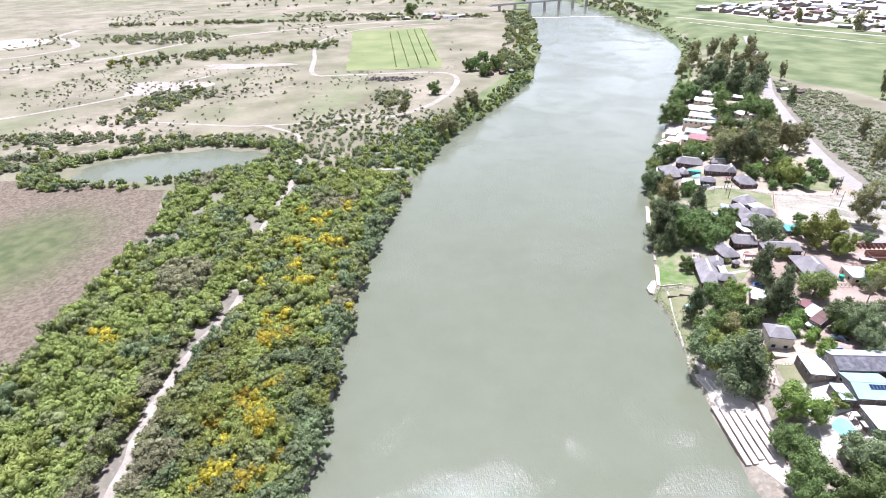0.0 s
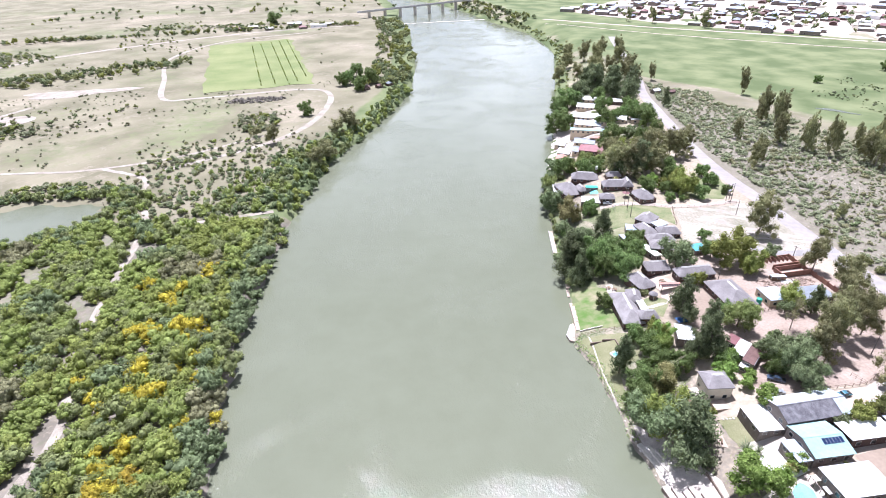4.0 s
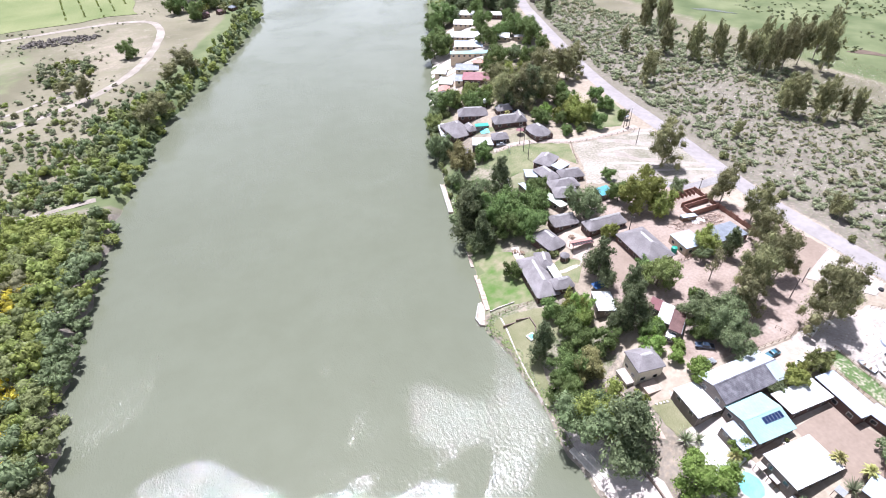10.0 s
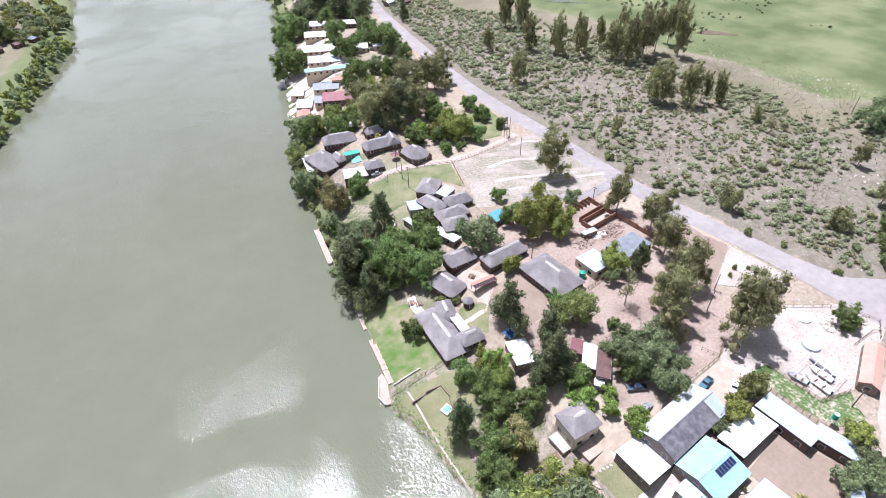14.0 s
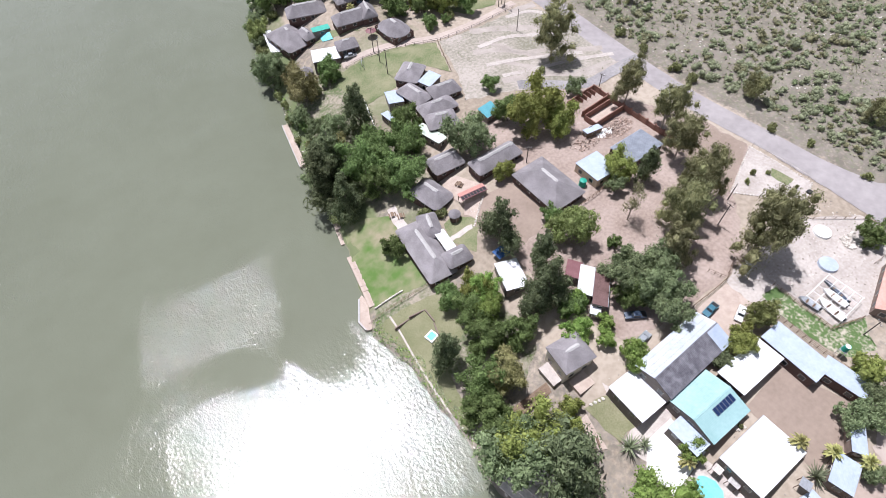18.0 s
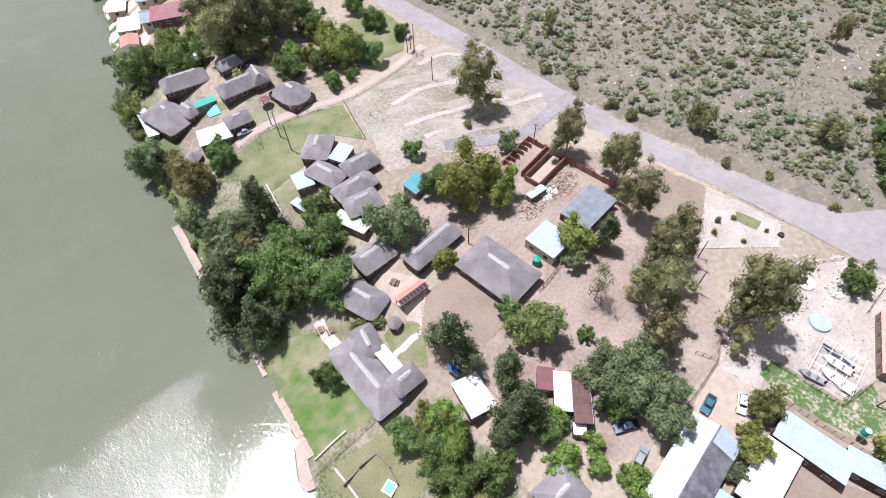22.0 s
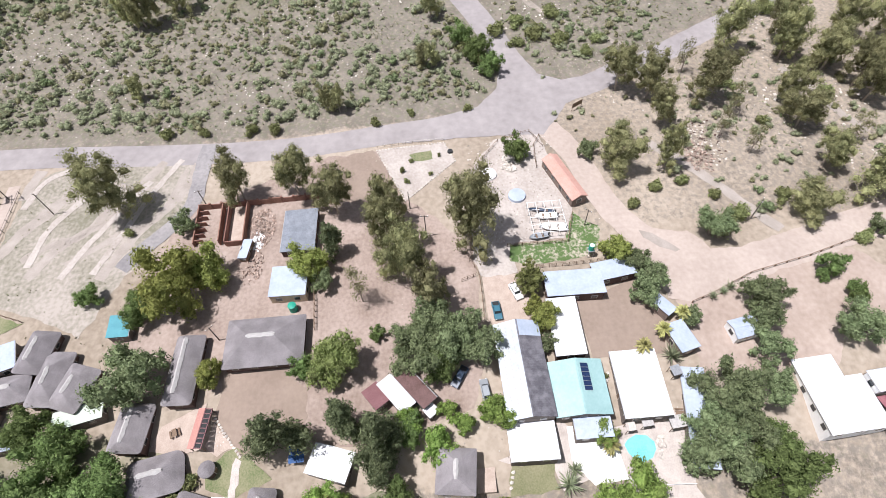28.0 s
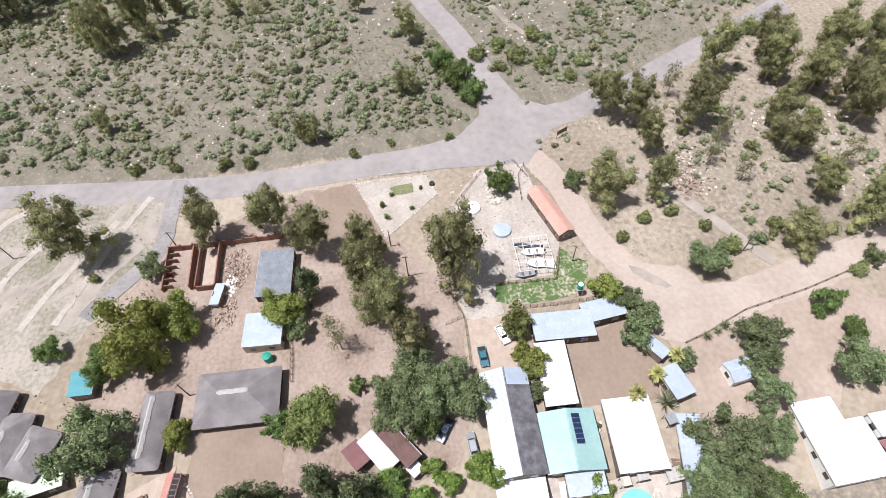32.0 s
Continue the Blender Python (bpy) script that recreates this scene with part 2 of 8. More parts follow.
M["bright_lawn"] = material("watered_lawn", (0.085, 0.15, 0.035), (0.26, 0.225, 0.15), 0.06, 0.95, 0.4, 5, spread=(0.40, 0.64))
M["patchy_grass"] = material("patchy_grass", (0.085, 0.135, 0.045), (0.42, 0.37, 0.30), 0.22, 0.95, 0.5, 7, spread=(0.47, 0.60))
M["dry_lawn"] = material("dry_grass", (0.135, 0.143, 0.068), (0.25, 0.232, 0.145), 0.16, 0.95, 0.5, 20, spread=(0.35, 0.65))
M["bank_cover"] = material("bank_cover", (0.105, 0.128, 0.058), (0.30, 0.255, 0.205), 0.16, 0.95, 0.5, 8, spread=(0.40, 0.62))
M["crop"] = material("crop_field", (0.115, 0.150, 0.052), (0.215, 0.225, 0.105), 0.03, 0.95, 0.5, 30, spread=(0.35, 0.65), stripes=(3.2, "X", 0.4))
M["pool_water"] = material("pool_water", (0.16, 0.50, 0.56), (0.24, 0.60, 0.65), 0.5, 0.05, 0.05, spec=0.5)
# tarpaulin blue lowered to include the tree shade that falls on it
M["cover_blue"] = material("shaded_blue_tarpaulin", (0.02, 0.06, 0.17), (0.04, 0.10, 0.24), 1.5, 0.6, 0.2)
M["car_teal"] = material("teal_car_paint", (0.04, 0.13, 0.18), (0.05, 0.15, 0.20), 1.0, 0.3, 0, spec=0.6)
M["car_white"] = material("white_car_paint", (0.68, 0.68, 0.68), (0.75, 0.75, 0.75), 1.0, 0.3, 0, spec=0.6)
M["car_silver"] = material("silver_car_paint", (0.36, 0.38, 0.41), (0.42, 0.44, 0.47), 1.0, 0.3, 0, metal=0.4, spec=0.6)
M["car_dark"] = material("dark_car_paint", (0.03, 0.05, 0.09), (0.05, 0.07, 0.11), 1.0, 0.3, 0, spec=0.6)
M["bark"] = material("bark", (0.12, 0.095, 0.075), (0.24, 0.20, 0.165), 4.0, 0.9, 0.4)
M["pale_bark"] = material("pale_bark", (0.22, 0.18, 0.15), (0.42, 0.36, 0.31), 3.0, 0.85, 0.3)
M["worn_tar"] = material("worn_tar", (0.19, 0.178, 0.182), (0.31, 0.288, 0.285), 0.14, 0.95, 0.2, 9, spread=(0.34, 0.66))
M["track_sand"] = material("track_sand", (0.21, 0.178, 0.148), (0.37, 0.325, 0.285), 0.12, 0.95, 0.5, 18, spread=(0.36, 0.62))
M["dry_sand"] = material("dry_sand", (0.190, 0.178, 0.132), (0.375, 0.330, 0.292), 0.075, 0.95, 0.2, 14, spread=(0.38, 0.60))
M["plot_sand"] = material("plot_sand", (0.265, 0.23, 0.200), (0.385, 0.338, 0.305), 0.3, 0.95, 0.2, 30, spread=(0.35, 0.65))
M["ruin_brick"] = material("ruin_brick", (0.175, 0.090, 0.070), (0.30, 0.165, 0.13), 0.8, 0.9, 0.4, 12, vary=0.12)
M["rubble"] = material("rubble", (0.24, 0.165, 0.13), (0.44, 0.35, 0.30), 1.0, 0.95, 0.5, island=0.4)

LEAF = {
    "green": leaf_material("leaves_green", (0.066, 0.096, 0.032), (0.138, 0.180, 0.068)),
    "plane": leaf_material("leaves_yellow_green", (0.112, 0.132, 0.036), (0.212, 0.220, 0.070)),
    "lime": leaf_material("leaves_bright_green", (0.092, 0.142, 0.034), (0.185, 0.236, 0.070)),
    "grey": leaf_material("leaves_grey_green", (0.084, 0.108, 0.052), (0.165, 0.190, 0.102)),
    "gum": leaf_material("leaves_olive", (0.112, 0.117, 0.056), (0.228, 0.218, 0.115)),
    "sparse": leaf_material("leaves_thin_olive", (0.12, 0.115, 0.06), (0.185, 0.175, 0.10)),
    "dark": leaf_material("leaves_dark", (0.066, 0.082, 0.042), (0.135, 0.152, 0.082)),
    "willow": leaf_material("leaves_willow", (0.108, 0.128, 0.042), (0.192, 0.208, 0.086)),
    "brown": leaf_material("leaves_brown", (0.115, 0.106, 0.046), (0.195, 0.175, 0.088)),
    "shrub": leaf_material("leaves_shrub", (0.108, 0.122, 0.050), (0.185, 0.195, 0.090)),
    "yellow": leaf_material("flowers_yellow", (0.19, 0.17, 0.03), (0.37, 0.29, 0.04)),
    "scrub": leaf_material("leaves_scrub", (0.148, 0.160, 0.098), (0.236, 0.246, 0.158), island=0.30),
    "thicket": leaf_material("leaves_thicket", (0.122, 0.148, 0.042), (0.222, 0.245, 0.085), island=0.3),
    "drygrey": leaf_material("twigs_grey", (0.125, 0.122, 0.068), (0.205, 0.192, 0.118), island=0.4),
}

# ---- ground shape ----
RIGHT_BANK = ((-400, 85), (60, 76), (91, 74.5), (107, 73.2), (137, 72), (154, 73.4), (170, 73), (182, 71.5), (188, 74), (199, 78), (211, 80.7), (222, 83.6), (243, 87), (257, 91), (293, 99), (345, 118), (407, 143), (467, 165), (581, 207), (708, 250), (845, 262), (972, 240), (1200, 215), (1500, 120))
LEFT_BANK = ((-400, -30), (60, -41), (97, -44.5), (144, -46), (196, -48.5), (216, -47), (258, -43), (306, -36), (381, -18), (431, 7), (473, 25), (545, 53), (673, 74), (900, 92), (1050, 88), (1200, 104), (1500, 90))
WATER = -12.4
RISE = ((0, -12.9), (0.8, -11.5), (8, -9.6), (15, -8), (25, -5.6), (30, -4.2), (35, -2.6), (42, -1.2), (50, -0.4), (60, 0))
POND = (-196.0, 311.0, 57.0, 24.0, 17.0)     # centre, half axes, turn in degrees


def right_x(y):
    return float(np.interp(y, [p[0] for p in RIGHT_BANK], [p[1] for p in RIGHT_BANK])) + 0.5 * math.sin(y * 0.31) + 0.3 * math.sin(y * 0.83 + 1)


def left_x(y):
    return float(np.interp(y, [p[0] for p in LEFT_BANK], [p[1] for p in LEFT_BANK])) + 1.1 * math.sin(y * 0.21) + 0.7 * math.sin(y * 0.57 + 2)


def pond_at(x, y):
    c, s = math.cos(radians(POND[4])), math.sin(radians(POND[4]))
    u, v = (x - POND[0]) * c + (y - POND[1]) * s, -(x - POND[0]) * s + (y - POND[1]) * c
    return math.hypot(u / POND[2], v / POND[3]) + 0.06 * math.sin(u * 0.2) + 0.05 * math.sin(v * 0.33 + u * 0.1)


def ground_z(x, y):
    r, l = right_x(y), left_x(y)
    if x >= r:
        k = float(np.interp(y, (230, 275), (1, 1.35)))
        z = float(np.interp((x - r) * k, [p[0] for p in RISE], [p[1] for p in RISE]))
        if x - r > 75:
            z += min(1.0, (x - r - 75) / 60) * (0.5 * noise.noise((x * 0.02, y * 0.02, 0)))
        return z
    if x <= l:
        z = float(np.interp(l - x, (0, 1, 4, 15), (-13.0, -11.4, -9.2, -8)))
        q = pond_at(x, y)
        if q < 1.1:
            z = -8 - 2.0 * min(1.0, (1.1 - q) / 0.2)
        return z
    return -12.9 - 2.2 * min(1.0, min(r - x, x - l) / 8)


def mesh_object(name, verts, faces, mats=(), smooth=False):
    me = bpy.data.meshes.new(name)
    me.from_pydata(verts, [], faces)
    for m in mats if isinstance(mats, (list, tuple)) else [mats]:
        me.materials.append(m)
    if smooth:
        me.shade_smooth()
    me.update()
    return me


def part(name, data, mat, parent, label="", m=None):
    """One mesh object under a thing or a part; data: a bmesh or a mesh."""
    if isinstance(data, bmesh.types.BMesh):
        me = bpy.data.meshes.new(name)
        data.to_mesh(me)
        data.free()
    else:
        me = data
    if mat is not None and not me.materials:
        me.materials.append(mat)
    ob = new(name, me)
    ob.parent = parent
    if m is not None:
        ob.matrix_basis = m
    return tagged(ob, label)


def thing(name, label, category, m=None, group="", kind=""):
    ob = new(name)
    ob.empty_display_size = 0.3
    if m is not None:
        ob.matrix_basis = m
    return tagged(ob, label, category, group, kind)


def box(sx, sy, sz, x=0.0, y=0.0, z=0.0, turn=0.0, bevel=0.0, bm=None):
    """A box that stands on z, centred on x, y."""
    bm = bm or bmesh.new()
    r = bmesh.ops.create_cube(bm, size=1, matrix=Matrix.Translation((x, y, z + sz / 2)) @ Matrix.Rotation(radians(turn), 4, "Z") @ Matrix.Diagonal((sx, sy, sz, 1)))
    if bevel:
        bmesh.ops.bevel(bm, geom=list({e for v in r["verts"] for e in v.link_edges}), offset=bevel, segments=1, affect="EDGES")
    return bm


def rod(a, b, r0, r1=None, sides=6, bm=None):
    """A tapered rod from a to b."""
    bm = bm or bmesh.new()
    a, b = Vector(a), Vector(b)
    d = b - a
    m = Matrix.Translation((a + b) / 2) @ d.to_track_quat("Z", "Y").to_matrix().to_4x4()
    bmesh.ops.create_cone(bm, cap_ends=True, segments=sides, radius1=r0, radius2=r0 if r1 is None else r1, depth=d.length, matrix=m)
    return bm


# ---- the ground sheet, with columns that follow the two banks ----
def ladder(limit, steps):
    out, v = [0.0], 0.0
    while v < limit:
        v += next(s for top, s in steps if v < top)
        out.append(v)
    return out


offs_r = sorted(set([0.8] + ladder(2600, ((50, 2.5), (130, 3.0), (330, 7.0), (800, 30.0), (9999, 150.0)))))
offs_l = sorted(set([1.0] + ladder(2600, ((12, 2.0), (230, 6.0), (500, 25.0), (9999, 150.0)))))
ys = [-400, -200, -60, 20] + [50 + 3.0 * i for i in range(90)] + [322 + 8.0 * i for i in range(40)] + [650 + 25.0 * i for i in range(36)] + [1600, 1800, 2100, 2600, 3400]
verts, faces, green, litter, dryness, tufts = [], [], [], [], [], []
for y in ys:
    r, l = right_x(y), left_x(y)
    row = [l - o for o in reversed(offs_l)] + [l + (r - l) * f for f in (0.08, 0.3, 0.5, 0.7, 0.92)] + [r + o for o in offs_r]
    for x in row:
        verts.append((x, y, ground_z(x, y)))
        side = x - r
        n = noise.noise((x * 0.012, y * 0.012, 3.0))
        if side > 0:
            # meadow beyond the scrub, scrub beyond the road
            edge = float(np.interp(y, (60, 110, 164, 188, 227, 334, 380, 450, 517, 1000), (420, 365, 331, 310, 312, 318, 304, 290, 255, 270)))
            g = max(0.0, min(1.0, (x - edge + 26 * n) / 22))
            g *= float(np.interp(x - edge, (0, 170, 330, 420), (1, 1, 0.75, 0.0)))
            road_x = float(np.interp(y, (-400, 20, 98, 125, 210, 277, 321, 360, 407, 457, 700), (330, 245, 203, 196, 193, 199, 204, 214, 225, 239, 300)))
            s = max(0.0, min(1.0, (x - road_x + 3) / 2.5)) * (1 - g)
            if y < 118 and x > 150:
                s = max(s, 0.65 + 0.3 * n)
            if side < 26 and y < 300:
                s = max(s, 0.8)
            green.append(g + (0.35 if side < 12 else 0.0) + (float(np.interp(y, (440, 520), (0, 0.55))) if side < 75 else 0.0) + (0.32 + 0.3 * n if side < 34 and 186 < y < 300 else 0.36 + 0.3 * n if 262 < y < 480 and x < road_x - 8 else 0.0))
            litter.append(0.52 * s)
            tufts.append(0.50 * s)
            dryness.append(float(np.interp(x - edge, (-70, -22, 12, 40), (0.12, 0.62, 0.5, 0.05))) if x > road_x + 8 else 0.0)
        else:
            d = l - x
            g = 0.31 + 0.45 * n if d > 120 else 0.30
            if y > 300 and d < 26:
                g = 0.9
            green.append(max(0.0, g))
            t = 1.0 if d < 112 and y < 300 else float(np.interp(d, (20, 90, 200), (0.75, 0.5, 0.15)))
            litter.append(0.55 * t)
            tufts.append(0.54 + 0.25 * n if d > 60 else 0.3 if y < 295 else 0.52)
            dryness.append((float(np.interp(d, (60, 130), (0, 0.5))) if y < 295 else 0.58) + 0.3 * n)
cols = len(offs_l) + 5 + len(offs_r)
faces = [(j * cols + i, j * cols + i + 1, (j + 1) * cols + i + 1, (j + 1) * cols + i) for j in range(len(ys) - 1) for i in range(cols - 1)]

gm = material("ground_soil", (0.240, 0.194, 0.148), (0.385, 0.323, 0.262), 0.03, 0.95, 0.5, 25, spread=(0.36, 0.62))
nt = gm.node_tree
bs = nt.nodes["Principled BSDF"]
soil = bs.inputs["Base Color"].links[0].from_socket
tc = next(n for n in nt.nodes if n.type == "TEX_COORD")


def cover(attr, a, b, scale, width, bias, last):
    """Lays a plant cover over the soil where the attribute and a noise agree."""
    at = nt.nodes.new("ShaderNodeAttribute")
    at.attribute_name = attr
    n1 = nt.nodes.new("ShaderNodeTexNoise")
    n1.inputs["Scale"].default_value, n1.inputs["Detail"].default_value = scale, 8
    n1.inputs["Roughness"].default_value = 0.65
    n2 = nt.nodes.new("ShaderNodeTexNoise")
    n2.inputs["Scale"].default_value, n2.inputs["Detail"].default_value = scale * 0.25, 5
    for n in (n1, n2):
        nt.links.new(tc.outputs["Object"], n.inputs["Vector"])
    s = nt.nodes.new("ShaderNodeMath")
    s.operation = "ADD"
    nt.links.new(n1.outputs["Fac"], s.inputs[0])
    nt.links.new(at.outputs["Fac"], s.inputs[1])
    mr = nt.nodes.new("ShaderNodeMapRange")
    mr.inputs["From Min"].default_value, mr.inputs["From Max"].default_value = bias, bias + width
    nt.links.new(s.outputs[0], mr.inputs["Value"])
    ramp = nt.nodes.new("ShaderNodeValToRGB")
    ramp.color_ramp.elements[0].position, ramp.color_ramp.elements[1].position = 0.38, 0.64
    ramp.color_ramp.elements[0].color, ramp.color_ramp.elements[1].color = (*a, 1), (*b, 1)
    nt.links.new(n2.outputs["Fac"], ramp.inputs["Fac"])
    mix = nt.nodes.new("ShaderNodeMix")
    mix.data_type = "RGBA"
    nt.links.new(mr.outputs["Result"], mix.inputs[0])
    nt.links.new(last, mix.inputs[6])
    nt.links.new(ramp.outputs["Color"], mix.inputs[7])
    return mix.outputs[2]


c1 = cover("litter", (0.150, 0.130, 0.108), (0.215, 0.187, 0.158), 0.8, 0.24, 0.79, soil)
c1 = cover("tufts", (0.118, 0.126, 0.078), (0.175, 0.178, 0.118), 0.7, 0.22, 0.97, c1)
c3 = cover("dry", (0.140, 0.127, 0.082), (0.225, 0.200, 0.140), 0.11, 0.35, 0.74, c1)
c2 = cover("green", (0.085, 0.110, 0.045), (0.170, 0.188, 0.094), 0.12, 0.35, 0.85, c3)
nt.links.new(c2, bs.inputs["Base Color"])
me = mesh_object("ground", verts, faces, gm, True)
for key, vals in (("green", green), ("litter", litter), ("dry", dryness), ("tufts", tufts)):
    me.attributes.new(key, "FLOAT", "POINT").data.foreach_set("value", vals)
tagged(new("ground", me), "dry sandy ground with scrub litter and green meadow", "ground", kind="structure")

# ---- water ----
wm = material("river_water", (0.132, 0.139, 0.098), (0.146, 0.154, 0.111), 0.02, 0.05, 0.0, 6, spec=0.5)
nt = wm.node_tree
bs = nt.nodes["Principled BSDF"]
bs.inputs["IOR"].default_value = 1.46
tc = next(n for n in nt.nodes if n.type == "TEX_COORD")
mp = nt.nodes.new("ShaderNodeMapping")
mp.inputs["Rotation"].default_value, mp.inputs["Scale"].default_value = (0, 0, radians(20)), (1.0, 0.55, 1.0)
nt.links.new(tc.outputs["Object"], mp.inputs["Vector"])
last = None
for scale, dist, octaves in ((0.35, 0.20, 2), (1.5, 0.15, 2), (3.4, 0.11, 2)):
    n = nt.nodes.new("ShaderNodeTexNoise")
    n.inputs["Scale"].default_value, n.inputs["Detail"].default_value = scale, octaves
    nt.links.new(mp.outputs["Vector"], n.inputs["Vector"])
    bp = nt.nodes.new("ShaderNodeBump")
    bp.inputs["Strength"].default_value, bp.inputs["Distance"].default_value = 1.0, dist
    nt.links.new(n.outputs["Fac"], bp.inputs["Height"])
    gust = nt.nodes.new("ShaderNodeTexNoise")
    gust.inputs["Scale"].default_value, gust.inputs["Detail"].default_value = 0.026, 7
    gust.inputs["Distortion"].default_value = 0.7
    nt.links.new(tc.outputs["Object"], gust.inputs["Vector"])
    gr = nt.nodes.new("ShaderNodeMapRange")
    gr.inputs["From Min"].default_value, gr.inputs["From Max"].default_value = 0.42, 0.60
    gr.inputs["To Min"].default_value, gr.inputs["To Max"].default_value = 0.24, 1.0
    nt.links.new(gust.outputs["Fac"], gr.inputs["Value"])
    nt.links.new(gr.outputs["Result"], bp.inputs["Strength"])
    if last:
        nt.links.new(last, bp.inputs["Normal"])
    last = bp.outputs["Normal"]
nt.links.new(last, bs.inputs["Normal"])
rr = nt.nodes.new("ShaderNodeMapRange")
rr.inputs["From Min"].default_value, rr.inputs["From Max"].default_value = 0.44, 0.60
rr.inputs["To Min"].default_value, rr.inputs["To Max"].default_value = 0.06, 0.10
nt.links.new(gust.outputs["Fac"], rr.inputs["Value"])
nt.links.new(rr.outputs["Result"], bs.inputs["Roughness"])
wy = [y for y in ys if y <= 1500]
wv = [(f(y) + s, y, WATER) for y in wy for f, s in ((left_x, -1.5), (right_x, 1.5))]
wf = [(2 * i, 2 * i + 1, 2 * i + 3, 2 * i + 2) for i in range(len(wy) - 1)]
tagged(new("river", mesh_object("river", wv, wf, wm)), "broad turbid grey-green river with fine ripples", "water", kind="structure")
pv = []
for i in range(64):
    a = math.tau * i / 64
    c, s = math.cos(radians(POND[4])), math.sin(radians(POND[4]))
    u, v = 1.12 * POND[2] * math.cos(a), 1.12 * POND[3] * math.sin(a)
    pv.append((POND[0] + u * c - v * s, POND[1] + u * s + v * c, -8.9))
tagged(new("pond", mesh_object("pond", pv, [tuple(range(64))], wm)), "still green pond ringed by bushes", "water", kind="structure")


# ---- sheets that lie on the ground ----
def drape(name, outline, mat, label, lift=0.06, step=2.5, category="ground", jitter=0.55):
    """A flat cover inside an outline with a ragged edge, following the ground at a small lift."""
    if jitter:
        ragged = []
        for (x0, y0), (x1, y1) in zip(outline, outline[1:] + outline[:1]):
            n = max(1, round(math.hypot(x1 - x0, y1 - y0) / (step * 0.5)))
            for i in range(n):
                x, y = x0 + (x1 - x0) * i / n, y0 + (y1 - y0) * i / n
                a = jitter * step / 2.5
                ragged.append((x + a * noise.noise((x * 0.9 / step, y * 0.9 / step, 1)) * 1.4, y + a * noise.noise((x * 0.9 / step, y * 0.9 / step, 5)) * 1.4))
        outline = ragged
    bm = bmesh.new()
    bm.faces.new([bm.verts.new((x, y, 0)) for x, y in outline])
    xs, yy = [p[0] for p in outline], [p[1] for p in outline]
    for lo, hi, n in ((min(xs), max(xs), (1, 0, 0)), (min(yy), max(yy), (0, 1, 0))):
        v = math.ceil(lo / step) * step
        while v < hi:
            bmesh.ops.bisect_plane(bm, geom=bm.verts[:] + bm.edges[:] + bm.faces[:], dist=1e-5, plane_co=(v * n[0], v * n[1], 0), plane_no=n)
            v += step
    bmesh.ops.triangulate(bm, faces=bm.faces[:])
    for v in bm.verts:
        v.co.z = ground_z(v.co.x, v.co.y) + lift
    bmesh.ops.recalc_face_normals(bm, faces=bm.faces[:])
    if sum(f.normal.z for f in bm.faces) < 0:
        bmesh.ops.reverse_faces(bm, faces=bm.faces[:])
    me = bpy.data.meshes.new(name)
    bm.to_mesh(me)
    bm.free()
    me.materials.append(mat)
    return tagged(new(name, me), label, category, kind="structure")


def smooth_line(points, n=6):
    """A Catmull-Rom line through a few points."""
    p = [Vector(q) for q in points]
    p = [2 * p[0] - p[1]] + p + [2 * p[-1] - p[-2]]
    out = []
    for i in range(1, len(p) - 2):
        for k in range(n):
            t = k / n
            out.append(0.5 * (2 * p[i] + (p[i + 1] - p[i - 1]) * t + (2 * p[i - 1] - 5 * p[i] + 4 * p[i + 1] - p[i + 2]) * t * t + (3 * p[i] - p[i - 1] - 3 * p[i + 1] + p[i + 2]) * t ** 3))
    return out + [p[-2]]


def ribbon(name, points, width, mat, label, lift=0.08, rough=0.5, category="road"):
    """A road or path along a smooth line, with a slightly uneven edge."""
    line = smooth_line([(*q, 0) for q in points], 8)
    vs, fs = [], []
    for i, q in enumerate(line):
        d = (line[min(i + 1, len(line) - 1)] - line[max(i - 1, 0)]).normalized()
        nrm = Vector((-d.y, d.x, 0))
        for k in range(5):
            f = (k / 4 - 0.5) * (width + (rough * noise.noise((q.x * 0.3, q.y * 0.3, k)) if k in (0, 4) else 0))
            x, y = q.x + nrm.x * f, q.y + nrm.y * f
            vs.append((x, y, ground_z(x, y) + lift))
    for i in range(len(line) - 1):
        for k in range(4):
            a = i * 5 + k
            fs.append((a, a + 1, a + 6, a + 5))
    return tagged(new(name, mesh_object(name, vs, fs, mat)), label, category, kind="structure")

def blob(cx, cy, rx, ry, turn, n=28, lump=0.12):
    c, s = math.cos(radians(turn)), math.sin(radians(turn))
    out = []
    for i in range(n):
        a = math.tau * i / n
        k = 1 + lump * math.sin(3 * a + 1)
        u, v = rx * k * math.cos(a), ry * k * math.sin(a)
        out.append((cx + u * c - v * s, cy + u * s + v * c))
    return out


# ---- roads, yards and lawns ----
ribbon("road", ((330, 720), (262, 520), (237, 457), (223, 407), (211, 360), (202, 321), (196.5, 287), (194, 250), (190, 212), (188.5, 181), (190, 158), (192, 137), (197, 118), (202.5, 97), (208.7, 82), (213, 72), (219, 60.9), (225.8, 48), (232.7, 34.5), (240, 19), (285, -60)), 8.0, M["road"], "pale gravel road with a worn crown", 0.06)
ribbon("side_road", ((196, 121), (205, 115), (222, 116.5), (247, 123), (270, 131), (330, 150), (420, 190)), 8.5, M["road"], "pale gravel side road through the scrub", 0.075)
ribbon("dirt_road", ((199, 116), (188, 110), (176, 105), (159, 101), (149, 96), (141, 88), (138, 76), (141.5, 62), (148, 36), (156, 0)), 7.0, M["dirt_road"], "pinkish dirt road past the long building", 0.09, 1.2)
